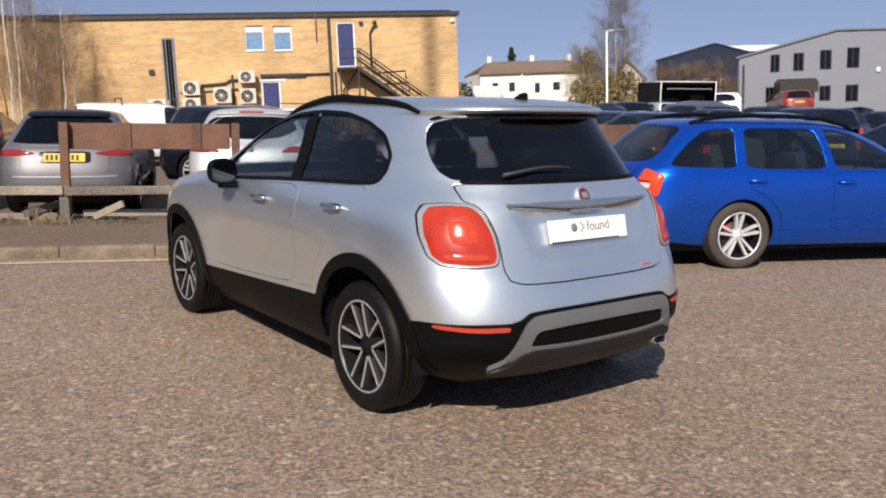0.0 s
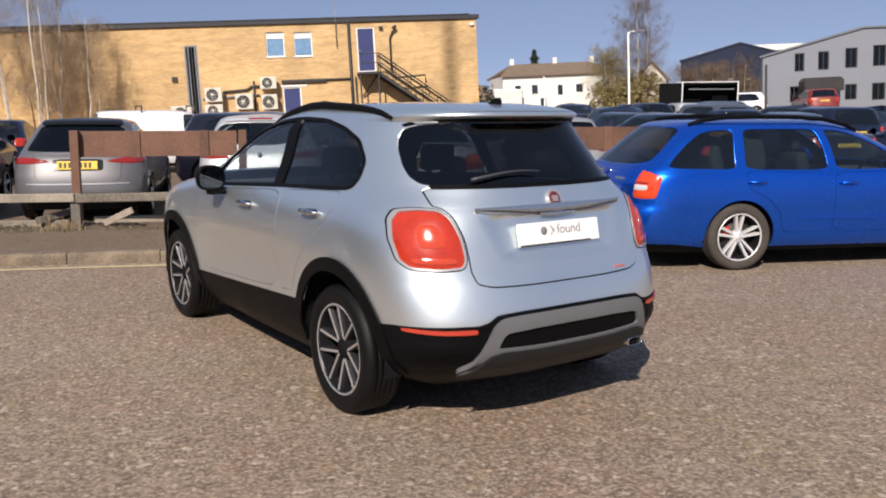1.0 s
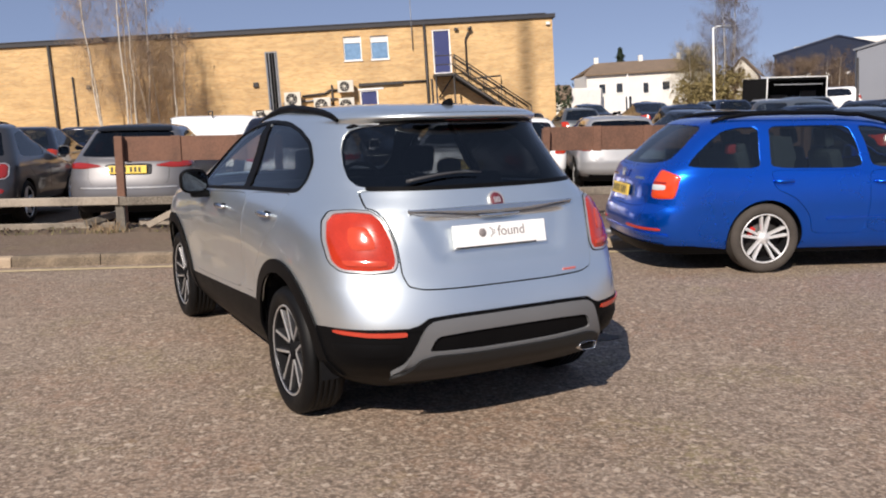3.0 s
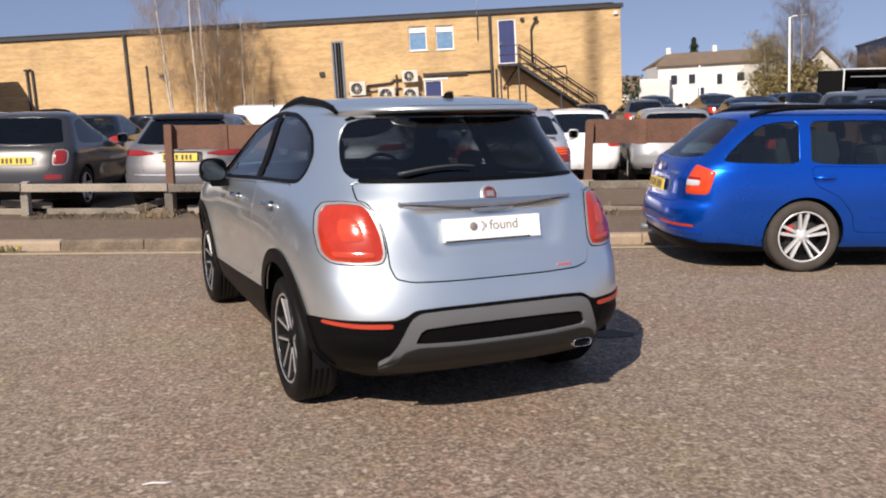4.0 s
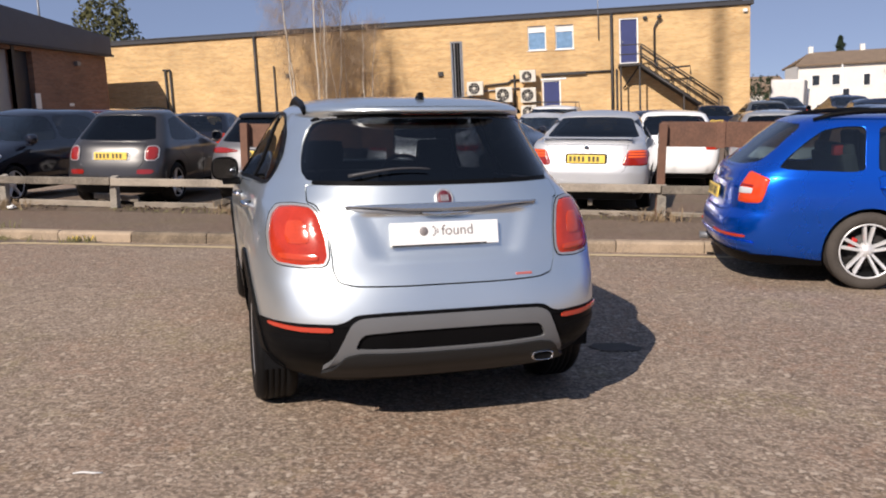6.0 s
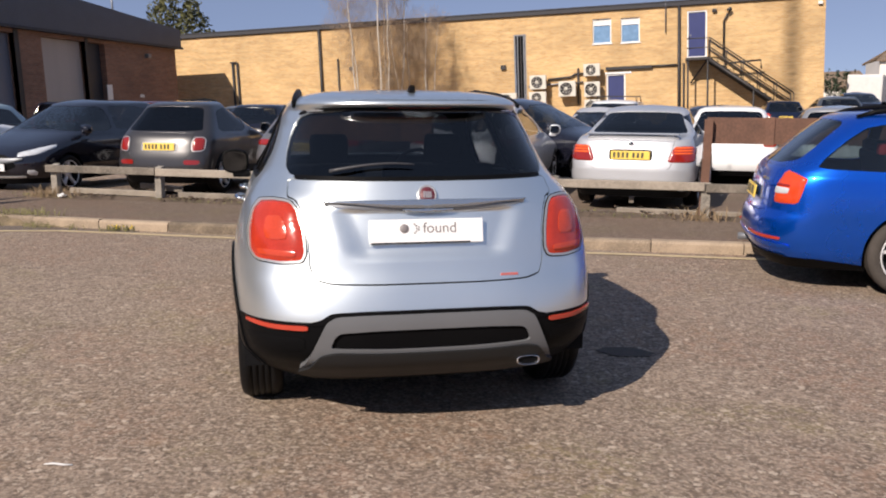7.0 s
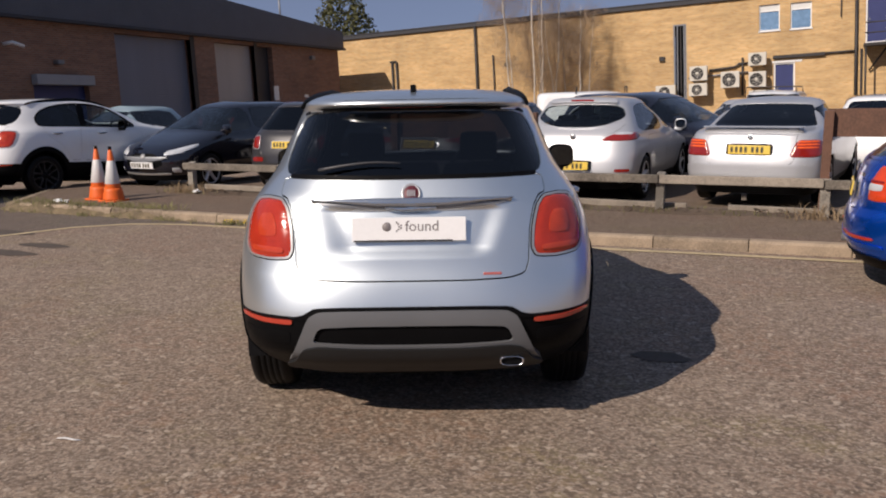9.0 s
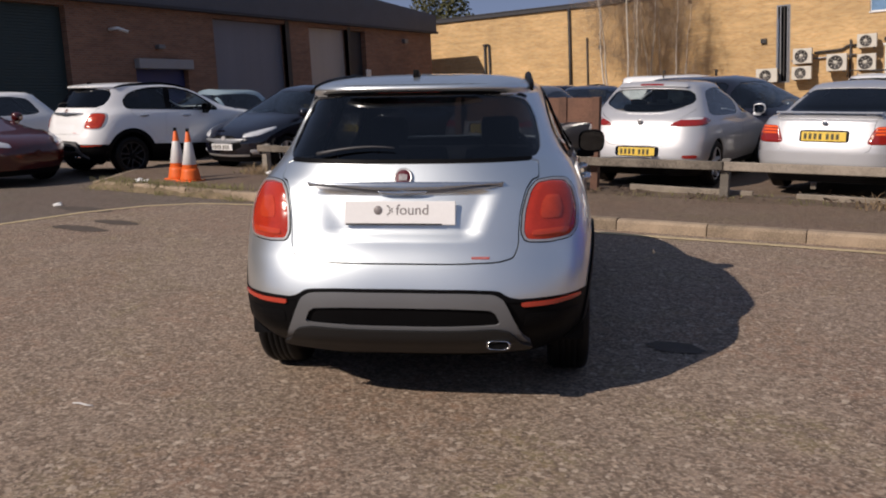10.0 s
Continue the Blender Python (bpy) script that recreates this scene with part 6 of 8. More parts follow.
def far_rows():
    """Ranks of parked cars further back: built once by kind, then repeated in other colours."""
    base = {
        "hatch": build_car(saloon_or_hatch("hatch", 4.1, 1.76, 1.47, M["navy"], step=0.14), lot_pose(-1.0, 24.0, 180, BACK), "dark hatchback in the far ranks of parked cars", group="far parked cars"),
        "saloon": build_car(saloon_or_hatch("saloon", 4.5, 1.78, 1.43, M["black_paint"], step=0.14), lot_pose(7.4, 24.3, 178, BACK), "black saloon in the far ranks of parked cars", group="far parked cars"),
        "suv": build_car(saloon_or_hatch("suv", 4.4, 1.84, 1.54, M["grey_paint"], step=0.14, wheel=0.35), lot_pose(12.4, 23.6, 185, BACK), "grey off-road car in the far ranks", group="far parked cars"),
        "van": build_car(saloon_or_hatch("van", 4.6, 1.86, 1.72, M["white"], step=0.14), lot_pose(-4.6, 24.6, -75, BACK), "white panel van in the far ranks", "van", group="far parked cars"),
    }
    for y in (1.2, 2.6):
        part("roof_bar", tube([(-0.75, y, 1.64), (-0.72, y, 1.82), (0.72, y, 1.82), (0.75, y, 1.64)], 0.02, 6), M["metal_dark"], base["van"])
    spots = [("hatch", -6.6, 19.0, 4, "black_paint"), ("saloon", -3.8, 18.6, 0, "navy"), ("hatch", -11.3, 17.0, 176, "pale_blue"), ("hatch", -13.4, 12.5, 170, "white"), ("suv", -9.8, 19.5, 0, "dark_red"),
             ("hatch", 4.2, 16.6, -5, "bare_white"), ("hatch", 8.3, 14.9, 10, "navy"), ("saloon", 11.2, 14.6, 6, "black_paint"), ("hatch", 14.6, 14.4, 8, "navy"), ("suv", 17.8, 15.2, 4, "black_paint"),
             ("hatch", 1.6, 24.2, 176, "silver_warm"), ("suv", 4.4, 24.0, 182, "black_paint"), ("hatch", 10.0, 24.6, 178, "navy"), ("hatch", 15.0, 24.0, 182, "black_paint"), ("saloon", 17.8, 24.5, 178, "navy"),
             ("saloon", 6.0, 31.0, 2, "navy"), ("hatch", 9.0, 31.2, 0, "grey_paint"), ("saloon", 12.0, 31.0, 4, "black_paint"), ("hatch", 15.0, 31.4, 0, "navy"), ("suv", 18.0, 31.2, 2, "grey_paint"),
             ("saloon", 9.6, 20.0, 4, "black_paint"), ("hatch", 12.4, 20.2, 0, "navy"), ("suv", 15.4, 20.0, 2, "navy"), ("hatch", 18.2, 20.3, 0, "black_paint"),
             ("hatch", 8.0, 36.5, 2, "navy"), ("saloon", 11.0, 37.0, 0, "black_paint"), ("van", 1.8, 31.5, 175, "white"), ("hatch", -7.4, 25.2, 0, "navy"), ("saloon", -10.4, 25.0, 2, "grey_paint"), ("hatch", -13.4, 24.8, 0, "dark_red"), ("suv", -16.4, 24.6, 0, "black_paint"),
             ("saloon", 14.0, 38.0, 0, "navy"), ("hatch", 17.0, 38.0, 0, "black_paint"), ("suv", 20.0, 38.4, 0, "silver_warm"), ("suv", 28.85, 47.2, 80, "white"), ("suv", 31.3, 45.0, -18, "red_paint")]
    tone = {"white": "white", "bare_white": "white", "navy": "dark blue", "black_paint": "black", "grey_paint": "grey", "red_paint": "red", "dark_red": "dark red", "silver_warm": "silver", "pale_blue": "pale blue"}
    for kind, x, y, rz, col in spots:
        ob = copy_thing(base[kind], lot_pose(x, y, rz, BACK) if x < 27 else pose(x, y, 0.47, 0, 0, rz))
        ob["label"] = "%s %s in the ranks of parked cars" % (tone[col], {"hatch": "hatchback", "saloon": "saloon car", "suv": "off-road car", "van": "panel van"}[kind])
        for o in list(ob.children):
            if o.name.split(".")[0] in ("body", "pillar", "side_panel", "door_mirror"):
                o.material_slots[0].link = "OBJECT"
                o.material_slots[0].material = M[col.replace("bare_", "")]
            elif o.name.startswith("number_plate") and col == "bare_white":
                for k in [*o.children, o]:
                    bpy.data.objects.remove(k)


# ---- ground ----
def ramp(v):
    v = min(1.0, max(0.0, v))
    return v * v * (3 - 2 * v)


def yard_drop(x, y):
    """The land behind the rail lies a little lower, but for the far right corner of the yard."""
    d = 0.09 * ramp((y - 11.3) / 0.9) + 0.013 * min(18.0, max(0.0, y - 12.2))
    return d * (1 - ramp((y - 38) / 8)) * (1 - ramp((x - 5) / 6))


def lot_z(x, y):
    return -(0.0467 * x - 0.0143 * y) - yard_drop(x, y)


def kerb_y(x):
    return 8.87 + 0.045 * max(0.0, x - 1.0) + 0.02 * max(0.0, -4.0 - x)


def ground():
    """One sheet from the car park to the horizon."""
    ax = np.concatenate([-np.geomspace(2500, 70, 14), np.linspace(-60, 60, 61), np.geomspace(70, 2500, 14)])
    verts, faces = [], []
    n = len(ax)
    for y in ax:
        for x in ax:
            d = math.hypot(x, y)
            k = 1 - min(1, max(0, (d - 75) / 300))
            verts.append((x, y + 15, lot_z(x, y + 15) * k - 0.3 * (1 - k)))
    for j in range(n - 1):
        for i in range(n - 1):
            faces.append((j * n + i, j * n + i + 1, (j + 1) * n + i + 1, (j + 1) * n + i))
    ob = part("ground", mesh_from("ground", verts, faces), M["tarmac"])
    tagged(ob, "worn brown tarmac car park strewn with stone chippings", "ground", kind="structure")


def yard_lift(x, y):
    """The yard rises towards the far right."""
    a, b = min(1, max(0, (x - 6) / 6)), min(1, max(0, (y - 17) / 15))
    return 0.30 * a * a * (3 - 2 * a) * b * b * (3 - 2 * b) - yard_drop(x, y)


def yard():
    """The raised footway strip and yard behind the kerb."""
    bm = bmesh.new()
    xs = np.concatenate([[-7.45, -7.0, -6.6], np.arange(-6, 46, 1.0)])
    front = [(x, kerb_y(x) + 0.125) for x in xs]
    back = [(x - (1.75 if x < -7.4 else 1.2 if x < -6.8 else 0.6 if x < -6.3 else 0), 12.2) for x in xs]
    rows = []
    for (x, y0), (_, y1) in zip(front, back):
        rows.append([bm.verts.new((x + (_ - x) * t, y0 + (y1 - y0) * t, 0.105)) for t in np.linspace(0, 1, 8)])
    for a, b in zip(rows, rows[1:]):
        for j in range(7):
            bm.faces.new((a[j], b[j], b[j + 1], a[j + 1]))
    r = rows[0]
    low = [bm.verts.new((v.co.x, v.co.y, -0.1)) for v in r]
    for j in range(7):
        bm.faces.new((r[j], r[j + 1], low[j + 1], low[j]))
    for v in bm.verts:
        v.co.z += 0.012 * noise.noise(v.co * 0.9) - yard_drop(v.co.x, v.co.y)
    ob = part("pavement", bm, M["footway"], m=LOT)
    tagged(ob, "worn brown footway strip behind the kerb", "footway", kind="structure")
    bm = bmesh.new()
    rows = []
    for x in np.arange(-7.0, 46, 1.0):
        rows.append([bm.verts.new((x, y, 0.098 + yard_lift(x, y))) for y in np.linspace(12.2, 44.5, 27)])
    for a, b in zip(rows, rows[1:]):
        for j in range(26):
            bm.faces.new((a[j], b[j], b[j + 1], a[j + 1]))
    low = [bm.verts.new((v.co.x, v.co.y, -0.6)) for v in rows[0]]
    for j in range(26):
        bm.faces.new((rows[0][j], rows[0][j + 1], low[j + 1], low[j]))
    ob = part("yard", bm, M["footway"], m=LOT)
    tagged(ob, "tarmac yard under the ranks of parked cars", "yard", kind="structure")


def kerbs():
    k = thing("kerb", LOT, "row of worn concrete kerb stones along the footway", "kerb", kind="structure")
    bm = bmesh.new()
    add_prism(bm, [(-0.01, -0.08), (0.0, 0.09), (0.022, 0.115), (0.125, 0.118), (0.13, -0.08)], 0.004, 0.908, "x", 0.004)
    me = None
    x = -7.2
    i = 0
    while x < 24:
        x1 = x + 0.912
        y0, y1 = kerb_y(x), kerb_y(x1)
        rng = random.Random(i)
        m = pose(x, y0 + rng.uniform(-0.008, 0.008), rng.uniform(-0.008, 0.004), rng.uniform(-1, 1), 0, math.degrees(math.atan2(y1 - y0, x1 - x)))
        ob = part("kerb_stone", bm if me is None else me, M["kerb"], k, m=m)
        me = ob.data
        x, i = x1, i + 1
    for px, py in ((-7.62, 9.40), (-8.10, 10.18)):
        part("kerb_stone", me, M["kerb"], k, m=pose(px - 0.37, py + 0.38, -0.012, 0, 0, -60))
    # painted line in front, which swings out to bound the bays
    path = [Vector((-5.6, 2.5)), Vector((-5.52, 5.0)), Vector((-5.46, 6.2)), Vector((-5.36, 7.2)), Vector((-5.08, 7.95)), Vector((-4.6, 8.42)), Vector((-3.9, 8.62)), Vector((-3.0, 8.65))]
    path += [Vector((x, kerb_y(x) - 0.22 + 0.006 * math.sin(x * 3))) for x in np.linspace(-2.5, 24, 90)]
    verts, faces = [], []
    for i, p in enumerate(path):
        d = (path[min(i + 1, len(path) - 1)] - path[max(i - 1, 0)]).normalized()
        o = Vector((-d.y, d.x)) * 0.048
        verts += [(p.x - o.x, p.y - o.y, 0.006), (p.x + o.x, p.y + o.y, 0.006)]
    for i in range(len(path) - 1):
        faces.append((2 * i, 2 * i + 2, 2 * i + 3, 2 * i + 1))
    tagged(part("painted_line", mesh_from("painted_line", verts, faces), M["line"], m=LOT), "faded yellow line painted along the kerb", "road marking", kind="structure")


def old_tarmac():
    """Darker, smoother tarmac of the drive beyond the painted line."""
    edge = [(-5.75, -6.0), (-5.63, 2.5), (-5.55, 5.0), (-5.49, 6.2), (-5.39, 7.2), (-5.11, 7.97), (-4.63, 8.44), (-3.9, 8.64), (-3.0, 8.67), (-3.0, 8.95), (-7.3, 8.95), (-8.4, 10.9)]
    verts = [(x, y, 0.004) for x, y in edge + [(-28.0, 10.9), (-28.0, -6.0)]]
    bm = bmesh.new()
    f = bm.faces.new([bm.verts.new(v) for v in verts])
    bmesh.ops.triangulate(bm, faces=[f])
    tagged(part("drive", bm, M["smooth_tarmac"], m=LOT), "darker smooth tarmac drive beyond the painted line", "road", kind="structure")


def litter():
    """Loose chips, a pale twig, patched spots, and weeds along the edges."""
    rng = random.Random(4)
    verts, faces = [], []
    for i in range(4200):
        x, y = rng.uniform(-4.5, 7), 1.2 + 7.3 * rng.random()**1.6
        r = rng.uniform(0.003, 0.0075) * (1.5 if rng.random() < 0.06 else 1)
        k = len(verts)
        a = rng.uniform(0, 3)
        c, s = math.cos(a) * r, math.sin(a) * r
        h = r * rng.uniform(0.5, 0.9)
        verts += [(x + c * 1.5, y + s * 1.5, h * 0.3), (x - s, y + c, h * 0.4), (x - c * 1.4, y - s * 1.4, h * 0.3), (x + s, y - c, h * 0.35), (x, y, h), (x, y, -0.002)]
        faces += [(k, k + 1, k + 4), (k + 1, k + 2, k + 4), (k + 2, k + 3, k + 4), (k + 3, k, k + 4)]
    tagged(part("loose_chips", mesh_from("loose_chips", verts, faces), M["chip"], m=LOT), "loose pale stone chips strewn on the tarmac", "gravel", kind="stuff")
    t = thing("twig", LOT @ pose(0.36, 2.98, 0.006, 0, 0, 8), "short pale broken twig on the tarmac", "twig")
    part("stick", tube([(-0.06, 0, 0), (-0.02, 0.006, 0.003), (0.03, 0.0, 0.002), (0.065, 0.008, 0.0)], [0.003, 0.005, 0.005, 0.003], 6), M["sleeve"], t)
    for x, y, w, d in ((-4.35, 6.42, 0.42, 0.13), (-4.30, 6.88, 0.36, 0.12), (2.67, 5.28, 0.17, 0.10), (-5.6, 7.4, 0.5, 0.16)):
        vs = [(w * (1 + 0.25 * noise.noise(Vector((math.cos(q) * 2 + x, math.sin(q) * 2, y)))) * math.cos(q), d * (1 + 0.3 * noise.noise(Vector((math.cos(q) * 2, x, math.sin(q) * 2)))) * math.sin(q), 0.0045) for q in np.linspace(0, 2 * math.pi, 28, endpoint=False)]
        tagged(part("tarmac_patch", mesh_from("tarmac_patch", vs, [tuple(range(28))]), M["patch"], m=LOT @ pose(x, y, 0)), "dark worn patch in the tarmac", "stain", kind="structure")
    # bare soil and dead leaves under the rail
    verts, faces = [], []
    xs = np.arange(-6.1, 15.0, 0.15)
    for i, x in enumerate(xs):
        a, b = noise.noise(Vector((x * 1.3, 0, 5))), noise.noise(Vector((x * 1.1, 0, 9)))
        for j in range(5):
            y = 10.66 + 0.14 * a + (0.78 + 0.2 * b) * j / 4
            verts.append((x, y, (0.100 if j in (0, 4) else 0.128) + 0.03 * noise.noise(Vector((x * 3, y * 3, 0))) * (j % 4 > 0)))
    for i in range(len(xs) - 1):
        for j in range(4):
            k = i * 5 + j
            faces.append((k, k + 5, k + 6, k + 1))
    tagged(part("soil_strip", mesh_from("soil_strip", verts, faces), M["soil"], m=LOT), "bare brown soil under the timber rail", "soil", kind="structure")
    verts, faces = [], []
    for i in range(2600):
        x, y = rng.uniform(-6.0, 8.0), 11.0 + rng.gauss(0, 0.25)
        if noise.noise(Vector((x * 1.5, y, 3))) < 0:
            continue
        r, a, k = rng.uniform(0.012, 0.035), rng.uniform(0, 6.28), len(verts)
        c, s, z = math.cos(a) * r, math.sin(a) * r, 0.13 + rng.uniform(0, 0.03)
        verts += [(x + c, y + s, z), (x - s * 0.6, y + c * 0.6, z + rng.uniform(-0.012, 0.02)), (x - c, y - s, z + rng.uniform(-0.01, 0.02)), (x + s * 0.6, y - c * 0.6, z)]
        faces.append((k, k + 1, k + 2, k + 3))
    tagged(part("leaf_litter", mesh_from("leaf_litter", verts, faces), M["debris"], m=LOT), "dead brown leaves and debris under the rail", "leaf litter", kind="stuff")
    # weeds
    def tufts(name, label, spots, mat, h, seed, z=0.09):
        rng = random.Random(seed)
        verts, faces = [], []
        for x, y, n, sp in spots:
            for _ in range(n):
                px, py = x + rng.gauss(0, sp), y + rng.gauss(0, min(sp, 0.07))
                a, L = rng.uniform(0, 6.28), h * rng.uniform(0.4, 1.2)
                w = rng.uniform(0.003, 0.007)
                dx, dy = math.cos(a) * L * 0.6, math.sin(a) * L * 0.6
                k = len(verts)
                verts += [(px - w, py, z), (px + w, py, z), (px + dx * 0.5 + w * 0.7, py + dy * 0.5, z + 0.01 + L * 0.7), (px + dx * 0.5 - w * 0.7, py + dy * 0.5, z + 0.01 + L * 0.7), (px + dx, py + dy, z + 0.01 + L * 0.9)]
                faces += [(k, k + 1, k + 2, k + 3), (k + 3, k + 2, k + 4)]
        tagged(part(name, mesh_from(name, verts, faces), mat, m=LOT), label, "weeds", kind="stuff")
    spots = [(-7.3 + 0.22 * i, 9.02 + 0.05 * math.sin(i * 1.7), int(40 + 70 * abs(noise.noise(Vector((i * 0.6, 3, 0))))), 0.10) for i in range(14)]
    tufts("kerb_weeds", "straggling dry weeds along the kerb top", spots, M["grass"], 0.11, 3)
    spots = [(x + rng.uniform(-0.2, 0.2), 10.85 + rng.uniform(-0.15, 0.2), 22, 0.16) for x in np.arange(-6.2, 6.5, 0.33) if noise.noise(Vector((x * 0.8, 0, 2))) > -0.15]
    tufts("fence_weeds", "dry grass and weeds under the timber rail", spots, M["grass"], 0.07, 5)
    spots = [(-5.75, 10.75, 120, 0.10), (-5.5, 10.8, 60, 0.2), (3.4, 10.7, 60, 0.15), (-2.2, 10.7, 60, 0.15)]
    tufts("post_weeds", "tall dry weeds at the foot of the posts", spots, M["dry_grass"], 0.19, 6)
    tufts("dandelions", "small yellow weeds in flower at the kerb", [(-3.30, 8.82, 14, 0.06), (-3.12, 8.83, 5, 0.03)], M["flower"], 0.05, 7, 0.02)
    tufts("gutter_weeds", "green weeds rooted in the gutter below the kerb", [(-3.3, 8.83, 90, 0.08), (-3.1, 8.84, 30, 0.05)] + [(-7.4 + 0.2 * i, 8.84 + 0.02 * math.sin(i * 2.3), int(90 * max(0.0, noise.noise(Vector((i * 0.55, 7, 0))) + 0.15)), 0.08) for i in range(19)], M["grass"], 0.07, 8, 0.0)
    # earth washed over the worn end of the kerb
    verts, faces = [], []
    xs = np.arange(-7.6, -3.9, 0.06)
    for x in xs:
        fade = min(1.0, (x + 7.6) / 0.3, (-3.9 - x) / 1.0)
        for j in range(9):
            v = j / 8
            y = kerb_y(x) - 0.10 + 0.36 * v + 0.02 * noise.noise(Vector((x * 3, v, 1)))
            top = 0.02 + 0.125 * ramp(v / 0.5) - 0.035 * ramp((v - 0.6) / 0.4)
            lump = 0.055 * noise.noise(Vector((x * 2.3, y * 4, 4))) + 0.03 * noise.noise(Vector((x * 8, y * 9, 4)))
            verts.append((x, y, top + lump - 0.02 - 0.07 * (1 - fade) - (0.04 if j in (0, 8) else 0)))
    for i in range(len(xs) - 1):
        for j in range(8):
            k = i * 9 + j
            faces.append((k, k + 9, k + 10, k + 1))
    tagged(part("kerb_soil", mesh_from("kerb_soil", verts, faces, smooth=True), M["verge_soil"], m=LOT), "earth and moss washed over the broken kerb end", "soil", kind="structure")
    # scraps of paper and a stone
    for x, y, z, w in ((-6.20, 7.45, 0.004, 0.06), (-6.58, 9.10, 0.13, 0.07), (-6.45, 9.14, 0.13, 0.05), (-5.45, 10.72, 0.13, 0.06)):
        t = thing("paper_scrap", LOT @ pose(x, y, z, 0, 0, rng.uniform(0, 180)), "small crumpled white scrap of paper on the ground", "litter", "scraps of paper")
        bm = bmesh.new()
        bmesh.ops.create_icosphere(bm, subdivisions=2, radius=w)
        for v in bm.verts:
            v.co *= 1 + 0.5 * noise.noise(v.co * 30)
            v.co.z = max(0.0, v.co.z * 0.55 + 0.2 * w)
        part("sheet", bm, M["paper"], t)


def fence():
    f = thing("fence", LOT @ pose(0, 10.9, 0), "low weathered timber knee rail with two raised brown boards", "fence")
    T, B = M["timber"], M["board"]
    post = prism([(-0.05, 0.0), (0.05, 0.0), (0.05, 0.585), (-0.05, 0.565)], -0.05, 0.05, "x", 0.008)
    me = None
    xs = [-5.66, -3.97, -0.20, 1.61, 5.30, 7.15, 9.0, 10.85, 12.7, 14.55]
    for i, x in enumerate(xs):
        ob = part("post", post if me is None else me, M["post_timber"], f, m=pose(x, 0, 0, random.uniform(-1.5, 1.5), random.uniform(-1.5, 1.5), random.uniform(-4, 4)))
        me = ob.data
    tall = box((-0.05, -0.045, 0.0), (0.05, 0.045, 1.31), 0.006)
    me = None
    for x in (-2.05, 3.44, -0.05, 7.0):
        ob = part("tall_post", tall if me is None else me, B, f, "brown stained tall post", m=pose(x, 0.02 if x != -0.05 else 0.06, 0, 0.5, 0.8, 0))
        me = ob.data
    low = box((-0.055, -0.058, 0.0), (0.055, 0.058, 0.55), 0.008)
    me = None
    for x in (-2.06, 3.46):
        ob = part("post_sleeve", low if me is None else me, M["post_timber"], f, m=pose(x, -0.02, 0, 0, 0.5))
        me = ob.data
    ends = [-5.75, -3.97, -2.05, -0.2, 1.61, 3.45, 5.3, 7.15, 9.0, 10.85, 12.7, 14.6]
    for i, (a, b) in enumerate(zip(ends, ends[1:])):
        part("rail", box((a + 0.006, -0.108, 0), (b - 0.006, -0.052, 0.105), 0.012), T, f, m=pose(0, -0.012, 0.448 + random.uniform(-0.012, 0.012), 0, random.uniform(-0.3, 0.3)))
    for a, b, z in ((-2.05, -0.105, 0.985), (3.44, 5.25, 1.015), (5.26, 7.05, 1.02)):
        part("board", box((a, 0.068, z), (b, 0.093, z + 0.315), 0.005), B, f, "wide brown stained board")
        for x in (a + 0.72, b - 0.40):
            part("board_batten", box((x - 0.055, 0.048, z - 0.012), (x + 0.055, 0.067, z + 0.322), 0.004), B, f)
    # fallen rails and low boards
    for x, y, z, ln, rz, ry in ((-5.5, 0.1, 0.19, 1.5, 3, 1.0), (-4.4, 0.2, 0.28, 0.7, -3, 3), (-3.75, 0.12, 0.17, 1.55, 2, 0.4), (-2.55, 0.05, 0.20, 0.42, 25, -14), (-1.75, 0.05, 0.16, 0.5, -35, -22), (-1.9, 0.2, 0.19, 1.6, 2, 0.6), (0.4, 0.15, 0.17, 1.5, 2, 1), (2.4, 0.15, 0.15, 1.8, 0, 0.5), (2.55, 0.1, 0.30, 0.06, 0, 0)):
        part("loose_rail", box((0, -0.02, -0.04), (ln, 0.02, 0.04), 0.006), T, f, m=pose(x, y, z, 8, ry, rz))


def cone_at(x, y):
    c = thing("traffic_cone", LOT @ pose(x, y, 0.10), "orange traffic cone with a white sleeve on the footway", "cone", "cones on the footway")
    part("base", box((-0.155, -0.155, 0), (0.155, 0.155, 0.03), 0.014), M["cone"], c)
    skirt = bmesh.new()
    add_lathe(skirt, [(0.001, 0.028), (0.152, 0.028), (0.15, 0.05), (0.142, 0.09), (0.131, 0.16), (0.122, 0.2), (0.001, 0.2)], 24, pose(0, 0, 0, 0, -90))
    bmesh.ops.recalc_face_normals(skirt, faces=skirt.faces)
    part("skirt", skirt, M["cone"], c)
    part("tip", tube([(0, 0, 0.75), (0, 0, 0.80)], 0.026, 12), M["plastic"], c, "dark open tip")
    def band(name, z0, z1, mat, g=0.0):
        r = lambda z: 0.145 - 0.118 * z / 0.75 + g
        bm = bmesh.new()
        add_lathe(bm, [(0.001, z0), (r(z0) - 0.004, z0), (r(z0), z0 + 0.006), (r(z1), z1 - 0.006), (r(z1) - 0.006, z1), (0.001, z1)], 24, pose(0, 0, 0, 0, -90))
        bmesh.ops.recalc_face_normals(bm, faces=bm.faces)
        part(name, bm, mat, c)
    band("cone_body", 0.04, 0.76, M["cone"])
    band("sleeve", 0.26, 0.60, M["sleeve"], 0.004)


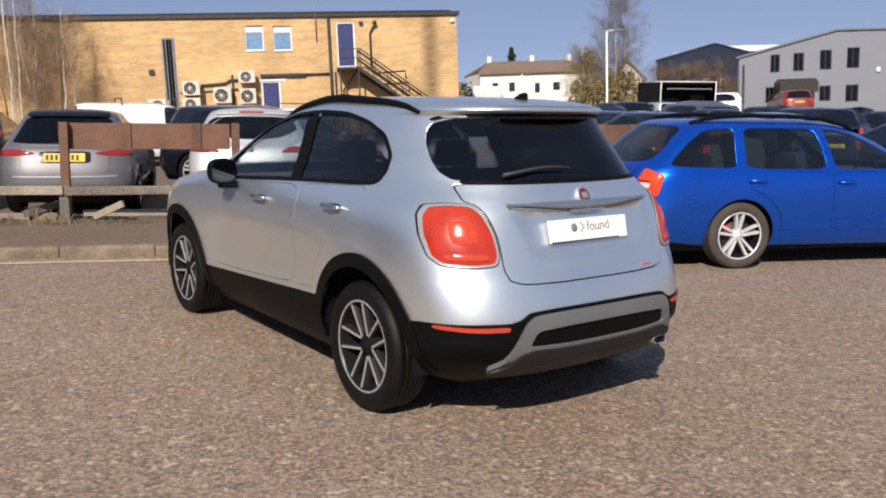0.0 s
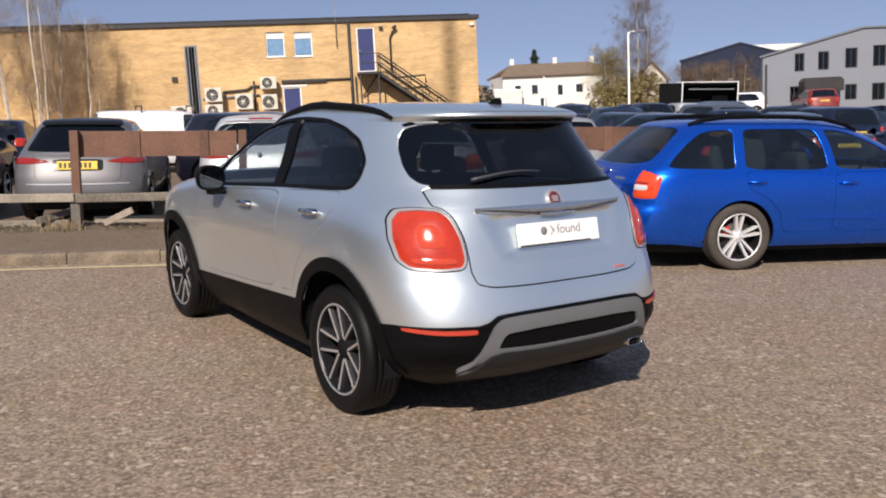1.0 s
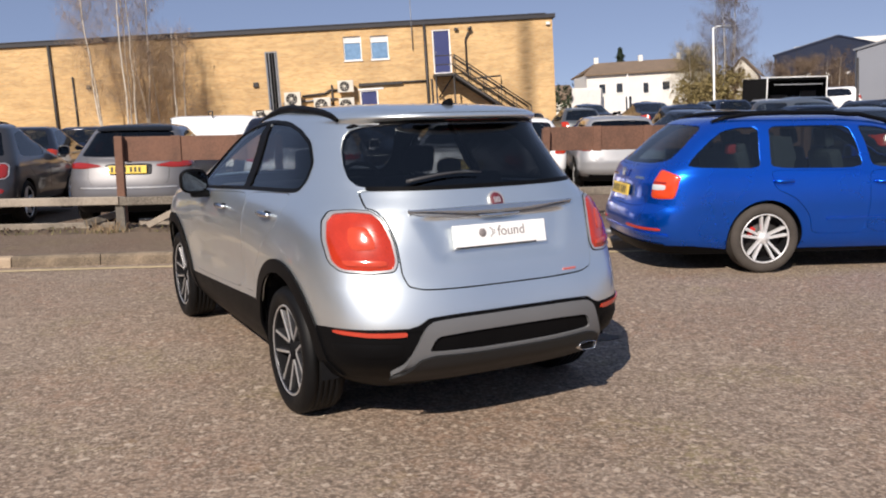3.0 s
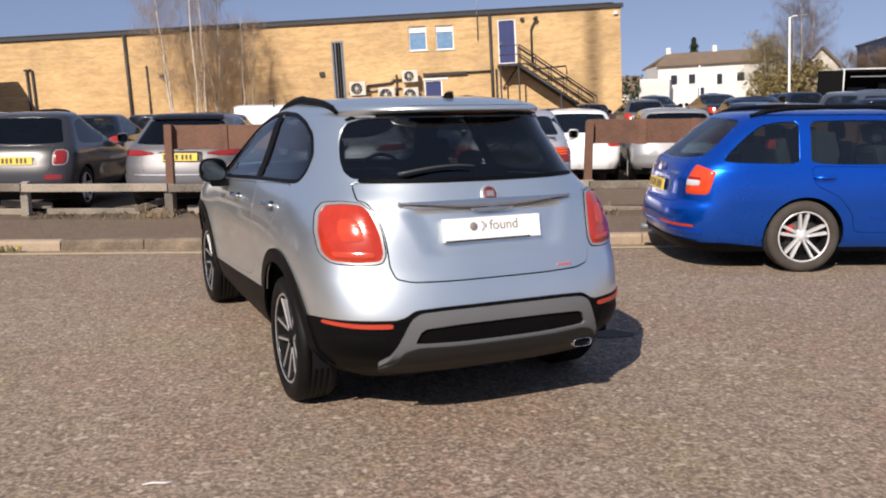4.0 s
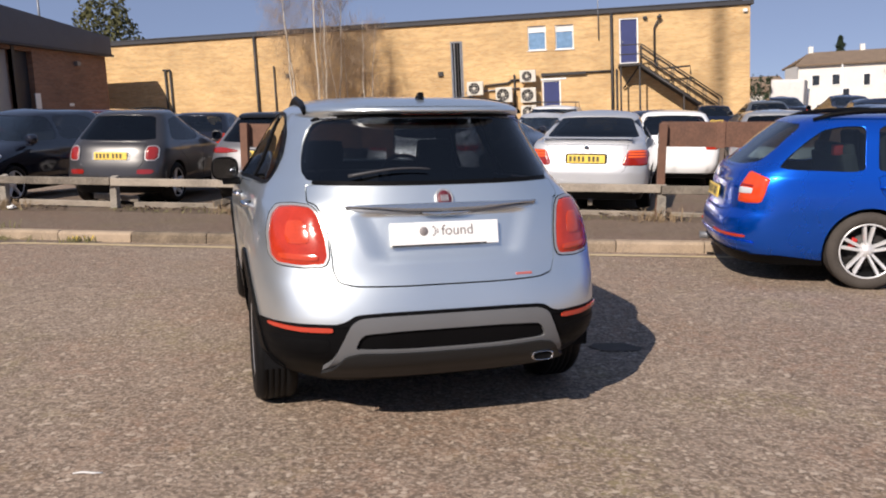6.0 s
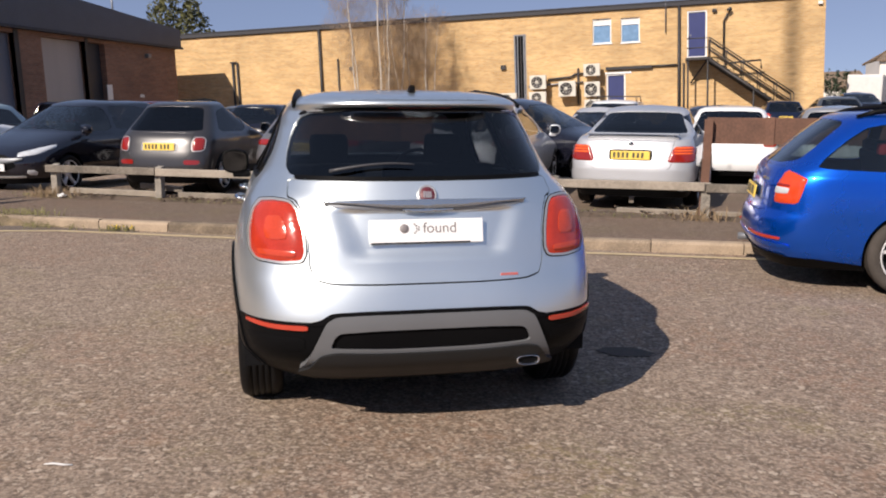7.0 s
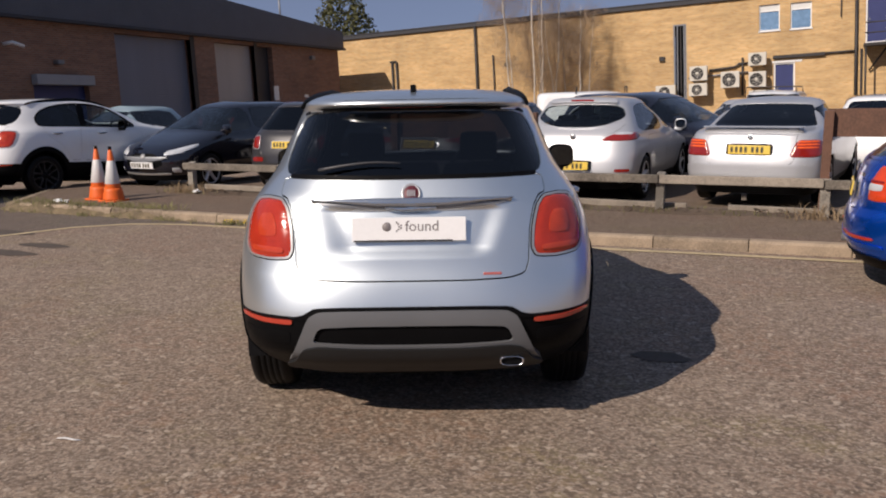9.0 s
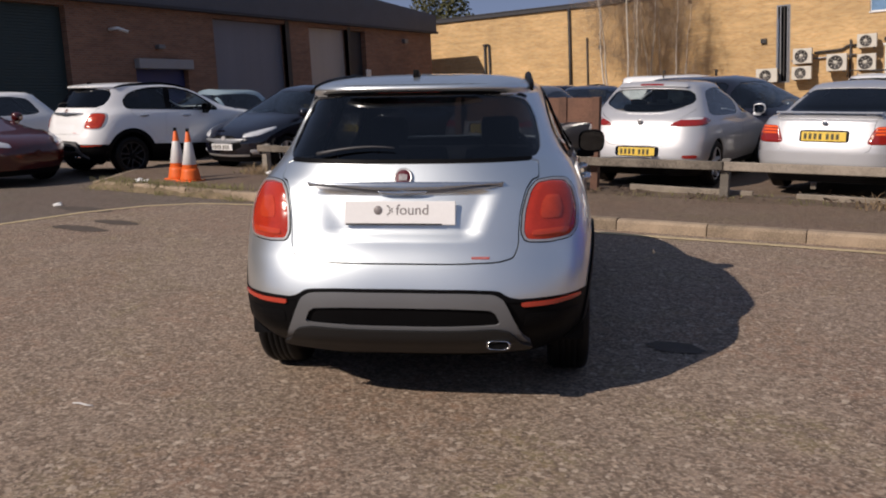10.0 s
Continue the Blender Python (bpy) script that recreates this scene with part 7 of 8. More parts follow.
# ---- buildings ----
def wall_with_holes(name, x0, x1, z0, z1, y, thick, holes, mat, parent):
    """A wall along x with true openings, front face at y, built from upright and level strips."""
    bm = bmesh.new()
    xs = sorted({x0, x1, *[h[0] for h in holes], *[h[1] for h in holes]})
    for a, b in zip(xs, xs[1:]):
        cut = sorted([(h[2], h[3]) for h in holes if h[0] <= a + 1e-6 and h[1] >= b - 1e-6])
        z = z0
        for lo, hi in cut + [(z1, z1)]:
            if lo > z + 1e-4:
                add_box(bm, (a, y, z), (b, y + thick, lo))
            z = hi
    bmesh.ops.remove_doubles(bm, verts=bm.verts, dist=1e-4)
    return part(name, bm, mat, parent)


def window_in(parent, x0, x1, z0, z1, y, bars_x=0, transom=0.0, name="window"):
    w = part(name, frame_mesh(x0, x1, z0, z1, y + 0.06, 0.06, 0.05), M["upvc"], parent, "white framed window")
    part("pane", box((x0 + 0.05, y + 0.085, z0 + 0.05), (x1 - 0.05, y + 0.093, (transom or z1) - 0.05)), M["sky_blue_pane"], w)
    if transom:
        part("vent_pane", box((x0 + 0.05, y + 0.085, transom + 0.03), (x1 - 0.05, y + 0.093, z1 - 0.05)), M["blind"], w)
        part("transom", box((x0 + 0.05, y + 0.055, transom - 0.03), (x1 - 0.05, y + 0.11, transom + 0.03)), M["upvc"], w)
    part("sill", box((x0 - 0.05, y - 0.05, z0 - 0.05), (x1 + 0.05, y + 0.06, z0), 0.01), M["upvc"], w)
    # thin near-black sheet added in place of the unlit room
    part("dark_room", box((x0 + 0.01, y + 0.28, z0), (x1 - 0.01, y + 0.29, z1)), M["liner"], w)
    return w


def frame_mesh(x0, x1, z0, z1, y, depth, t):
    bm = bmesh.new()
    for lo, hi in (((x0, z0), (x1, z0 + t)), ((x0, z1 - t), (x1, z1)), ((x0, z0 + t), (x0 + t, z1 - t)), ((x1 - t, z0 + t), (x1, z1 - t))):
        add_box(bm, (lo[0], y, lo[1]), (hi[0], y + depth, hi[1]))
    return bm


def brick_building():
    Y = 44.95
    b = thing("brick_building", Matrix(), "long two-storey buff brick building with an outside steel stair", "building")
    holes = [(0.0, 0.92, 4.86, 6.08), (1.39, 2.31, 4.84, 6.05), (4.58, 5.52, 3.92, 6.18), (0.66, 1.60, 1.0, 3.32), (-4.02, -3.39, 1.9, 5.55)]
    wall_with_holes("wall", -34.0, 10.9, -1.2, 6.45, Y, 0.3, holes, M["brick"], b)
    part("side_wall", box((10.6, Y + 0.3, -1.2), (10.9, Y + 18, 6.45)), M["brick_side"], b)
    bm = bmesh.new()
    add_box(bm, (-34.2, Y - 0.12, 6.452), (11.05, Y + 18.2, 6.66), 0.01)
    part("roof", bm, M["fascia"], b, "dark flat roof edge")
    rib = None
    for i in range(46):
        ob = part("roof_cap", box((-0.483, -0.15, 0), (0.483, 0.1, 0.05), 0.004) if rib is None else rib, M["fascia"], b, m=pose(-33.6 + i * 0.97, Y, 6.66))
        rib = ob.data
    window_in(b, 0.0, 0.92, 4.86, 6.08, Y, transom=5.78)
    window_in(b, 1.39, 2.31, 4.84, 6.05, Y, transom=5.75)
    for x0, x1, z0, z1 in ((4.58, 5.52, 3.92, 6.18), (0.66, 1.60, 1.0, 3.32)):
        d = part("door", box((x0 + 0.07, Y + 0.08, z0 + 0.04), (x1 - 0.07, Y + 0.13, z1 - 0.07)), M["door_blue"], b, "dark blue door in a white frame")
        part("door_frame", frame_mesh(x0, x1, z0, z1, Y + 0.03, 0.12, 0.07), M["upvc"], d)
        part("door_handle", box((x0 + 0.14, Y + 0.04, (z0 + z1) / 2 - 0.1), (x0 + 0.18, Y + 0.08, (z0 + z1) / 2 + 0.02)), M["metal_grey"], d)
    part("lintel", box((0.58, Y - 0.03, 3.322), (1.9, Y + 0.02, 3.42)), M["upvc"], b)
    # tall louvred slot
    lv = part("louvre", frame_mesh(-4.02, -3.39, 1.9, 5.55, Y + 0.0, 0.12, 0.07), M["metal_grey"], b, "tall grey louvre slot")
    part("backing", box((-3.95, Y + 0.2, 1.95), (-3.46, Y + 0.22, 5.5)), M["liner"], lv)
    for k in range(3):
        part("mullion", box((-3.86 + 0.16 * k, Y + 0.02, 1.97), (-3.81 + 0.16 * k, Y + 0.12, 5.48)), M["metal_grey"] if k != 1 else M["metal_dark"], lv)
    # pipes
    def pipe(pts, r, mat=M["metal_dark"]):
        part("pipe", tube(pts, r, 8), mat, b)
    pipe([(4.2, Y - 0.08, 6.45), (4.2, Y - 0.08, -0.5)], 0.075)
    pipe([(4.42, Y - 0.08, 3.7), (4.42, Y - 0.08, -0.5)], 0.045)
    pipe([(-14.63, Y - 0.08, 6.5), (-14.63, Y - 0.08, 0.0)], 0.085)
    pipe([(-13.64, Y - 0.06, 4.85), (-13.64, Y - 0.06, 1.0)], 0.05)
    for x in (-19.86, -19.58):
        pipe([(x, Y - 0.08, 4.95), (x, Y - 0.08, 1.0)], 0.065)
    pipe([(-20.0, Y - 0.06, 4.97), (-19.6, Y - 0.06, 4.97)], 0.05)
    part("pipe", box((0.63, Y - 0.16, 3.52), (2.9, Y - 0.02, 3.68), 0.02), M["metal_dark"], b)
    pipe([(2.9, Y - 0.07, 3.62), (4.2, Y - 0.07, 3.62)], 0.05)
    pipe([(-2.3, Y - 0.09, 3.2), (-1.1, Y - 0.09, 3.28), (-0.9, Y - 0.09, 3.42), (-0.4, Y - 0.09, 3.42)], 0.055)
    pipe([(-3.3, Y - 0.09, 2.9), (-0.5, Y - 0.09, 3.0)], 0.04, M["metal_grey"])
    pipe([(-0.75, Y - 0.09, 3.7), (-0.75, Y - 0.09, 1.9)], 0.05)
    pipe([(6.47, Y - 0.12, 5.95), (6.3, Y - 0.08, 5.6), (6.3, Y - 0.08, 3.9)], 0.05)
    pipe([(6.45, Y - 0.2, 6.05), (6.62, Y - 0.2, 6.18)], 0.09)
    pipe([(6.5, Y - 0.7, 3.55), (7.95, Y - 0.7, 3.62), (7.98, Y - 0.7, 3.2)], 0.045)
    pipe([(3.55, Y - 0.15, 7.9), (3.55, Y - 0.1, 5.2)], 0.022, M["metal_grey"])
    part("wall_box", box((-4.72, Y - 0.12, 3.82), (-4.46, Y, 4.05), 0.01), M["metal_dark"], b)
    part("wall_box", box((-13.0, Y - 0.12, 4.2), (-12.8, Y, 4.4), 0.01), M["metal_dark"], b)
    part("wall_lamp", box((5.75, Y - 0.16, 6.05), (5.95, Y, 6.2), 0.03), M["metal_dark"], b)
    part("wall_lamp", box((10.55, Y - 0.14, 6.1), (10.75, Y, 6.25), 0.03), M["upvc"], b)
    # stair
    st = part("stair", box((4.5, Y - 1.15, 3.76), (5.6, Y - 0.02, 3.88)), M["metal_dark"], b, "dark steel outside stair")
    n = 13
    x0, x1, z0, z1 = 5.6, 9.4, 3.82, 1.05
    tread = None
    for i in range(n):
        t = (i + 1) / (n + 1)
        ob = part("tread", box((-0.14, -1.05, -0.02), (0.14, -0.05, 0.02)) if tread is None else tread, M["metal_dark"], st, m=pose(x0 + (x1 - x0) * t, Y, z0 + (z1 - z0) * t))
        tread = ob.data
    for y in (Y - 1.10, Y - 0.08):
        part("stringer", tube([(x0 - 0.05, y, z0 - 0.06), (x1, y, z1 - 0.1)], 0.10, 4, 0.3), M["metal_dark"], st)
        for h in (0.5, 0.95):
            part("handrail", tube([(4.55, y, z0 + h), (x0, y, z0 + h), (x1, y, z1 + h)] if y < Y - 0.5 else [(x0, y, z0 + h), (x1, y, z1 + h)], 0.032, 6), M["metal_dark"], st)
        for k in range(6):
            t = k / 5
            part("baluster", tube([(x0 + (x1 - x0) * t, y, z0 + (z1 - z0) * t), (x0 + (x1 - x0) * t, y, z0 + (z1 - z0) * t + 0.95)], 0.022, 6), M["metal_dark"], st)
    for x in (4.58, 5.5):
        part("stair_leg", tube([(x, Y - 1.08, 3.8), (x, Y - 1.08, 0.2)], 0.045, 6), M["metal_dark"], st)
    part("stair_leg", tube([(5.5, Y - 0.6, 3.75), (4.75, Y - 0.1, 2.7)], 0.04, 6), M["metal_dark"], st)
    part("stair_leg", tube([(7.6, Y - 1.08, 2.3), (7.6, Y - 1.08, 0.2)], 0.04, 6), M["metal_dark"], st)
    # cooling units on the wall
    for x0, x1, z0, z1 in ((-0.44, 0.37, 3.26, 3.86), (-0.42, 0.36, 2.24, 2.98), (-0.42, 0.36, 1.42, 2.10), (-1.70, -0.84, 2.30, 3.07), (-3.16, -2.33, 2.73, 3.43), (-3.21, -2.34, 2.0, 2.60), (-4.82, -3.85, 1.95, 2.60)):
        u = thing("cooling_unit", pose((x0 + x1) / 2, Y - 0.48, z0), "cream cooling unit hung on the brick wall", "air conditioner", "cooling units on the wall")
        w, h = (x1 - x0) / 2, z1 - z0
        part("casing", box((-w, -0.16, 0), (w, 0.16, h), 0.02), M["ac"], u)
        bm = bmesh.new()
        add_lathe(bm, [(0.001, -0.012), (h * 0.30, -0.012), (h * 0.34, -0.03), (h * 0.40, -0.03), (h * 0.41, 0.0)], 24, pose(w * -0.12, -0.16, h * 0.5, 0, 0, 90))
        part("fan_guard", bm, M["metal_dark"], u)
        bm = bmesh.new()
        add_lathe(bm, [(0.001, -0.05), (h * 0.10, -0.045), (h * 0.11, -0.01)], 16, pose(w * -0.12, -0.16, h * 0.5, 0, 0, 90))
        hub = part("fan_hub", bm, M["ac"], u)
        blade = None
        for k in range(8):
            ob = part("fan_blade", box((h * 0.08, -0.04, -0.008), (h * 0.36, -0.03, 0.008)) if blade is None else blade, M["ac"], hub, m=pose(w * -0.12, -0.16, h * 0.5) @ Matrix.Rotation(math.pi * 2 * k / 8, 4, "Y"))
            blade = ob.data
        for s in (-0.7, 0.7):
            part("bracket", box((s * w - 0.02, -0.14, -0.05), (s * w + 0.02, 0.475, -0.002)), M["metal_dark"], u)


def garage_building():
    X = -21.68
    g = thing("garage_building", pose(X, 0, 0, 0, 0, 90), "dark clad workshop with brown brick piers and roller shutters", "building")
    # local x runs along the front (world y), local y into the building
    holes = [(8.0, 19.1, -0.5, 5.45), (21.75, 24.2, -0.5, 3.45), (25.7, 29.95, -0.5, 5.45), (31.55, 34.4, -0.5, 5.45), (34.55, 35.85, -0.5, 5.45)]
    wall_with_holes("wall", -10.0, 42.0, -1.5, 5.62, 0.0, 0.35, holes, M["brick_red"], g)
    part("end_wall", box((41.65, 0.35, -1.5), (42.0, 16, 5.62)), M["brick_red"], g)
    bm = bmesh.new()
    add_prism(bm, [(-10.2, 5.622), (42.25, 5.622), (42.25, 6.62), (22.0, 8.05), (-10.2, 8.05)], -0.25, 16, "y")
    part("roof", bm, M["clad"], g, "dark metal roof cladding")
    part("gutter", box((-10.2, -0.34, 5.60), (42.3, -0.252, 5.72), 0.01), M["fascia"], g)
    def shutter(x0, x1, z1, mat):
        s = part("roller_shutter", box((x0, 0.30, -0.5), (x1, 0.33, z1)), mat, g)
        slat = None
        n = int((z1 - 0.4) / 0.1)
        for i in range(n):
            ob = part("slat", box((x0, 0.275, -0.045), (x1, 0.30, 0.045), 0.008) if slat is None else slat, mat, s, m=pose(0, 0, 0.5 + i * 0.1))
            slat = ob.data
    shutter(8.0, 19.1, 5.45, M["door_green"])
    shutter(25.7, 29.95, 5.45, M["shutter"])
    shutter(31.55, 34.4, 5.45, M["shutter_pale"])
    part("steel_post", box((34.4, -0.03, -0.5), (34.62, 0.2, 5.6)), M["metal_dark"], g)
    part("recess_door", box((34.62, 0.28, -0.5), (35.85, 0.33, 5.45)), M["fascia"], g)
    part("steel_post", box((29.95, -0.03, -0.5), (30.2, 0.2, 5.6)), M["metal_dark"], g)
    part("side_door", box((21.75, 0.25, -0.5), (24.2, 0.33, 3.45)), M["door_blue"], g)
    part("shutter_box", box((21.7, -0.3, 3.42), (24.25, 0.0, 3.78), 0.03), M["white_dull"], g, "white shutter housing")
    part("wall_lamp", box((22.7, -0.25, 4.15), (23.0, 0.0, 4.3), 0.03), M["metal_grey"], g)
    part("security_camera", tube([(20.75, -0.02, 4.75), (20.85, -0.35, 4.78), (21.2, -0.45, 4.66)], 0.06, 8), M["upvc"], g)
    part("wall_lamp", box((39.1, -0.2, 5.0), (39.4, 0.0, 5.2), 0.03), M["metal_grey"], g)
    part("notice", box((35.75, -0.02, 2.9), (36.15, 0.0, 3.6)), M["upvc"], g, "small white notice")
    part("notice", box((38.4, -0.02, 3.05), (38.75, 0.0, 3.2)), M["upvc"], g)
    part("vent_pipe", tube([(37.5, 0.5, 6.6), (37.5, 0.5, 8.2)], 0.05, 8), M["metal_grey"], g)


def birch(x, y, height, seed, name="birch_tree", label="bare birch tree with fine brown twigs before the brick wall", stems=3, spread=1.0, fine=9000, crown=(0.18, 1.0), mat="twig_pale", clump=0.5, rise=(-0.75, 0.35), thin=0.006, stout=1.0):
    """Upright pale stems, thin rising limbs and a haze of hanging twigs."""
    rng = random.Random(seed)
    t = thing(name, pose(x, y, lot_z(x, y)), label, "tree")
    limbs = []
    for s in range(stems):
        bm = bmesh.new()
        a = 6.28 * s / stems + rng.uniform(0, 1)
        lean = Vector((math.cos(a), math.sin(a), 0)) * rng.uniform(0.03, 0.09)
        h = height * rng.uniform(0.82, 1.0)
        base = Vector((math.cos(a), math.sin(a), 0)) * rng.uniform(0.4, 1.1) * clump
        pts = [base + lean * h * k / 9 + Vector((rng.uniform(-.05, .05), rng.uniform(-.05, .05), h * k / 9)) for k in range(10)]
        add_tube(bm, pts, [stout * (0.085 * (1 - 0.92 * k / 9) + 0.006) for k in range(10)], 7)
        part("trunk", bm, M["bark"], t)
        for _ in range(46):
            k = rng.uniform(crown[0], 0.97)
            i = min(int(k * 9), 8)
            p = pts[i].lerp(pts[i + 1], k * 9 - i)
            b = rng.uniform(0, 6.28)
            ln = (0.34 - 0.20 * k) * height * rng.uniform(0.5, 1.0) * spread
            out = Vector((math.cos(b), math.sin(b), 0))
            q = [p, p + out * ln * 0.45 + Vector((0, 0, ln * 0.45)), p + out * ln * 0.8 + Vector((0, 0, ln * 0.72)), p + out * ln + Vector((0, 0, ln * 0.75))]
            limbs.append(q)
    bm = bmesh.new()
    for q in limbs:
        add_tube(bm, q, [r * stout for r in (0.012, 0.008, 0.005, 0.002)], 4)
    tagged(part("branch", bm, M[mat], t), kind="stuff")
    verts, faces = [], []
    for _ in range(fine):
        q = rng.choice(limbs)
        u = rng.uniform(0.1, 1.0) * 3
        j = min(int(u), 2)
        p = q[j].lerp(q[j + 1], u - j) + Vector((rng.gauss(0, 0.16), rng.gauss(0, 0.16), rng.gauss(0, 0.16)))
        b, L = rng.uniform(0, 6.28), rng.uniform(0.25, 0.95)
        e = p + Vector((math.cos(b) * L * 0.42, math.sin(b) * L * 0.42, L * rng.uniform(*rise)))
        side = Vector((-math.sin(b), math.cos(b), rng.uniform(-0.4, 0.4))).normalized() * thin
        m = p.lerp(e, 0.5) + Vector((0, 0, 0.05 * L))
        k = len(verts)
        verts += [p - side, p + side, m + side, m - side, e]
        faces += [(k, k + 1, k + 2, k + 3), (k + 3, k + 2, k + 4)]
    tagged(part("crown", mesh_from("crown", verts, faces), M[mat], t), kind="stuff")
    return t


def bush(x, y, r, h, n, mat, seed, label, z=None):
    rng = random.Random(seed)
    t = thing("shrub" if h < 4 else "tree", pose(x, y, lot_z(x, y) if z is None else z), label, "tree")
    tr = bmesh.new()
    add_tube(tr, [(0, 0, 0), (0.05, 0, h * 0.4), (0, 0.1, h * 0.8)], [r * 0.06, r * 0.045, r * 0.015], 6)
    for i in range(7):
        a = rng.uniform(0, 6.28)
        add_tube(tr, [(0, 0, h * rng.uniform(0.15, 0.5)), (math.cos(a) * r * 0.6, math.sin(a) * r * 0.6, h * rng.uniform(0.5, 0.85))], [r * 0.03, r * 0.01], 5)
    part("trunk", tr, M["twig"], t)
    verts, faces = [], []
    for i in range(n):
        while True:
            p = Vector((rng.uniform(-1, 1), rng.uniform(-1, 1), rng.uniform(-1, 1)))
            if p.length < 1:
                break
        k = 1 + 0.35 * noise.noise(p * 2.2 + Vector((seed, 0, 0)))
        p = Vector((p.x * r * k, p.y * r * k, h * 0.55 + p.z * h * 0.46 * k))
        if noise.noise(p * 0.9 + Vector((seed * 3, 0, 0))) < -0.18:
            continue
        u = Vector((rng.uniform(-1, 1), rng.uniform(-1, 1), rng.uniform(-1, 1))).normalized() * rng.uniform(0.08, 0.20) * (0.6 + r * 0.15)
        v = u.cross(Vector((rng.uniform(-1, 1), rng.uniform(-1, 1), rng.uniform(-1, 1)))).normalized() * u.length * 0.6
        j = len(verts)
        verts += [p - u, p + v, p + u, p - v]
        faces.append((j, j + 1, j + 2, j + 3))
    tagged(part("crown", mesh_from("crown", verts, faces), mat, t), kind="stuff")


def conifer(x, y, h, r, label):
    """A dark spire of drooping sprays in whorls."""
    rng = random.Random(17)
    t = thing("conifer", pose(x, y, 0), label, "tree")
    part("trunk", tube([(0, 0, 0), (0, 0, h * 0.5), (0, 0, h * 0.97)], [0.14, 0.09, 0.02], 7), M["twig"], t)
    verts, faces = [], []
    for i in range(2600):
        u = rng.random()**0.8
        a, R = rng.uniform(0, 6.28), r * (1 - u)**0.8 * rng.uniform(0.3, 1.0) * (0.8 + 0.3 * math.sin(u * 40))
        p = Vector((math.cos(a) * R, math.sin(a) * R, h * (0.35 + 0.65 * u)))
        d = Vector((math.cos(a), math.sin(a), -0.5)).normalized() * rng.uniform(0.15, 0.35)
        o = Vector((-math.sin(a), math.cos(a), rng.uniform(-0.5, 0.5))) * rng.uniform(0.05, 0.12)
        k = len(verts)
        verts += [p - o, p + o, p + d]
        faces.append((k, k + 1, k + 2))
    tagged(part("crown", mesh_from("crown", verts, faces), M["leaf_dark"], t), kind="stuff")


def house(x, y, w, d, eave, ridge, rz, wall, roofm, label, windows=(), chimneys=(), z=0.0, category="house", hip=0.0):
    h = thing("house", pose(x, y, z, 0, 0, rz), label, category)
    part("wall", box((-w / 2, 0, -2), (w / 2, d, eave)), wall, h)
    bm = bmesh.new()
    o = 0.35
    bm2 = [(-o, eave - 0.1), (d / 2, ridge), (d + o, eave - 0.1), (d + o, eave + 0.05), (d / 2, ridge + 0.18), (-o, eave + 0.05)]
    add_prism(bm, bm2, -w / 2 - 0.3, w / 2 + 0.3, "x")
    for v in bm.verts:
        if hip and v.co.z > ridge - 0.05:
            v.co.x -= math.copysign(hip, v.co.x)
    part("roof", bm, roofm, h)
    for sgn in (-1, 1) if not hip else ():
        part("gable", prism([(0, eave - 0.05), (d, eave - 0.05), (d / 2, ridge - 0.02)], sgn * w / 2 - 0.02, sgn * w / 2 + 0.02, "x"), wall, h)
    for wx, wz, ww, wh in windows:
        f = part("window", frame_mesh(wx, wx + ww, wz, wz + wh, -0.06, 0.06, 0.08), M["upvc"], h)
        part("pane", box((wx + 0.06, -0.045, wz + 0.06), (wx + ww - 0.06, -0.004, wz + wh - 0.06)), M["dark_pane"], f)
    for cx in chimneys:
        part("chimney", box((cx - 0.22, d / 2 - 0.22, ridge - 0.5), (cx + 0.22, d / 2 + 0.22, ridge + 0.75), 0.03), M["render_white"], h)
    return h


M["pane"] = glazing("window_pane", (0.30, 0.36, 0.42))
M["dark_pane"] = surface("far_pane", (0.03, 0.035, 0.045), 0.08, 0, 0.3, 0.5, 5)
M["ink_soft"] = surface("worn_black_ink", (0.07, 0.06, 0.03), 0.5, 0, 0.15)
M["bezel"] = surface("bright_trim", (0.58, 0.57, 0.56), 0.30, 0.7, 0.06, 8, 200)
M["ink_grey"] = surface("grey_ink", (0.20, 0.18, 0.18), 0.5, 0, 0.15)
M["ink_pink"] = surface("pale_red_script", (0.55, 0.16, 0.15), 0.4, 0.2, 0.1)
# opaque sky blue: the sky's reflection is put into the pane's colour
M["sky_blue_pane"] = surface("sky_painted_pane", (0.16, 0.27, 0.42), 0.08, 0, 0.25, 0.9, 5)
M["blind"] = surface("white_blind", (0.66, 0.66, 0.64), 0.7, 0, 0.06, 2, 30)
M["verge_soil"] = surface("mossy_earth", (0.165, 0.125, 0.075), 0.95, 0, 0.6, 6, 50, 0.008, space="World")
M["soil"] = surface("dark_soil", (0.105, 0.075, 0.052), 0.95, 0, 0.45, 5, 60, 0.006, space="World")
M["debris"] = surface("dead_leaves", (0.075, 0.048, 0.032), 0.9, 0, 0.5, 8, 60, space="World")
M["twig_olive"] = surface("olive_twigs", (0.25, 0.20, 0.10), 0.9, 0, 0.4, 2, 40)
M["red_cloth"] = surface("red_cloth", (0.50, 0.05, 0.05), 0.9, 0, 0.15, 8, 200)
# darker copy of the buff brick, the side wall's shade put into its colour
M["brick_side"] = surface("shaded_brick", (0.42, 0.29, 0.16), 0.9, 0, 0.2, 1.5, 14, 0.004)
M["door_green"] = surface("dark_green_shutter", (0.030, 0.052, 0.055), 0.55, 0.2, 0.15, 1.5, 40)

ground()
yard()
kerbs()
brick_building()
garage_building()
hero()
estate()
fence()
old_tarmac()
litter()
back_row()
far_rows()
cone_at(-6.42, 9.72)
cone_at(-6.02, 9.60)

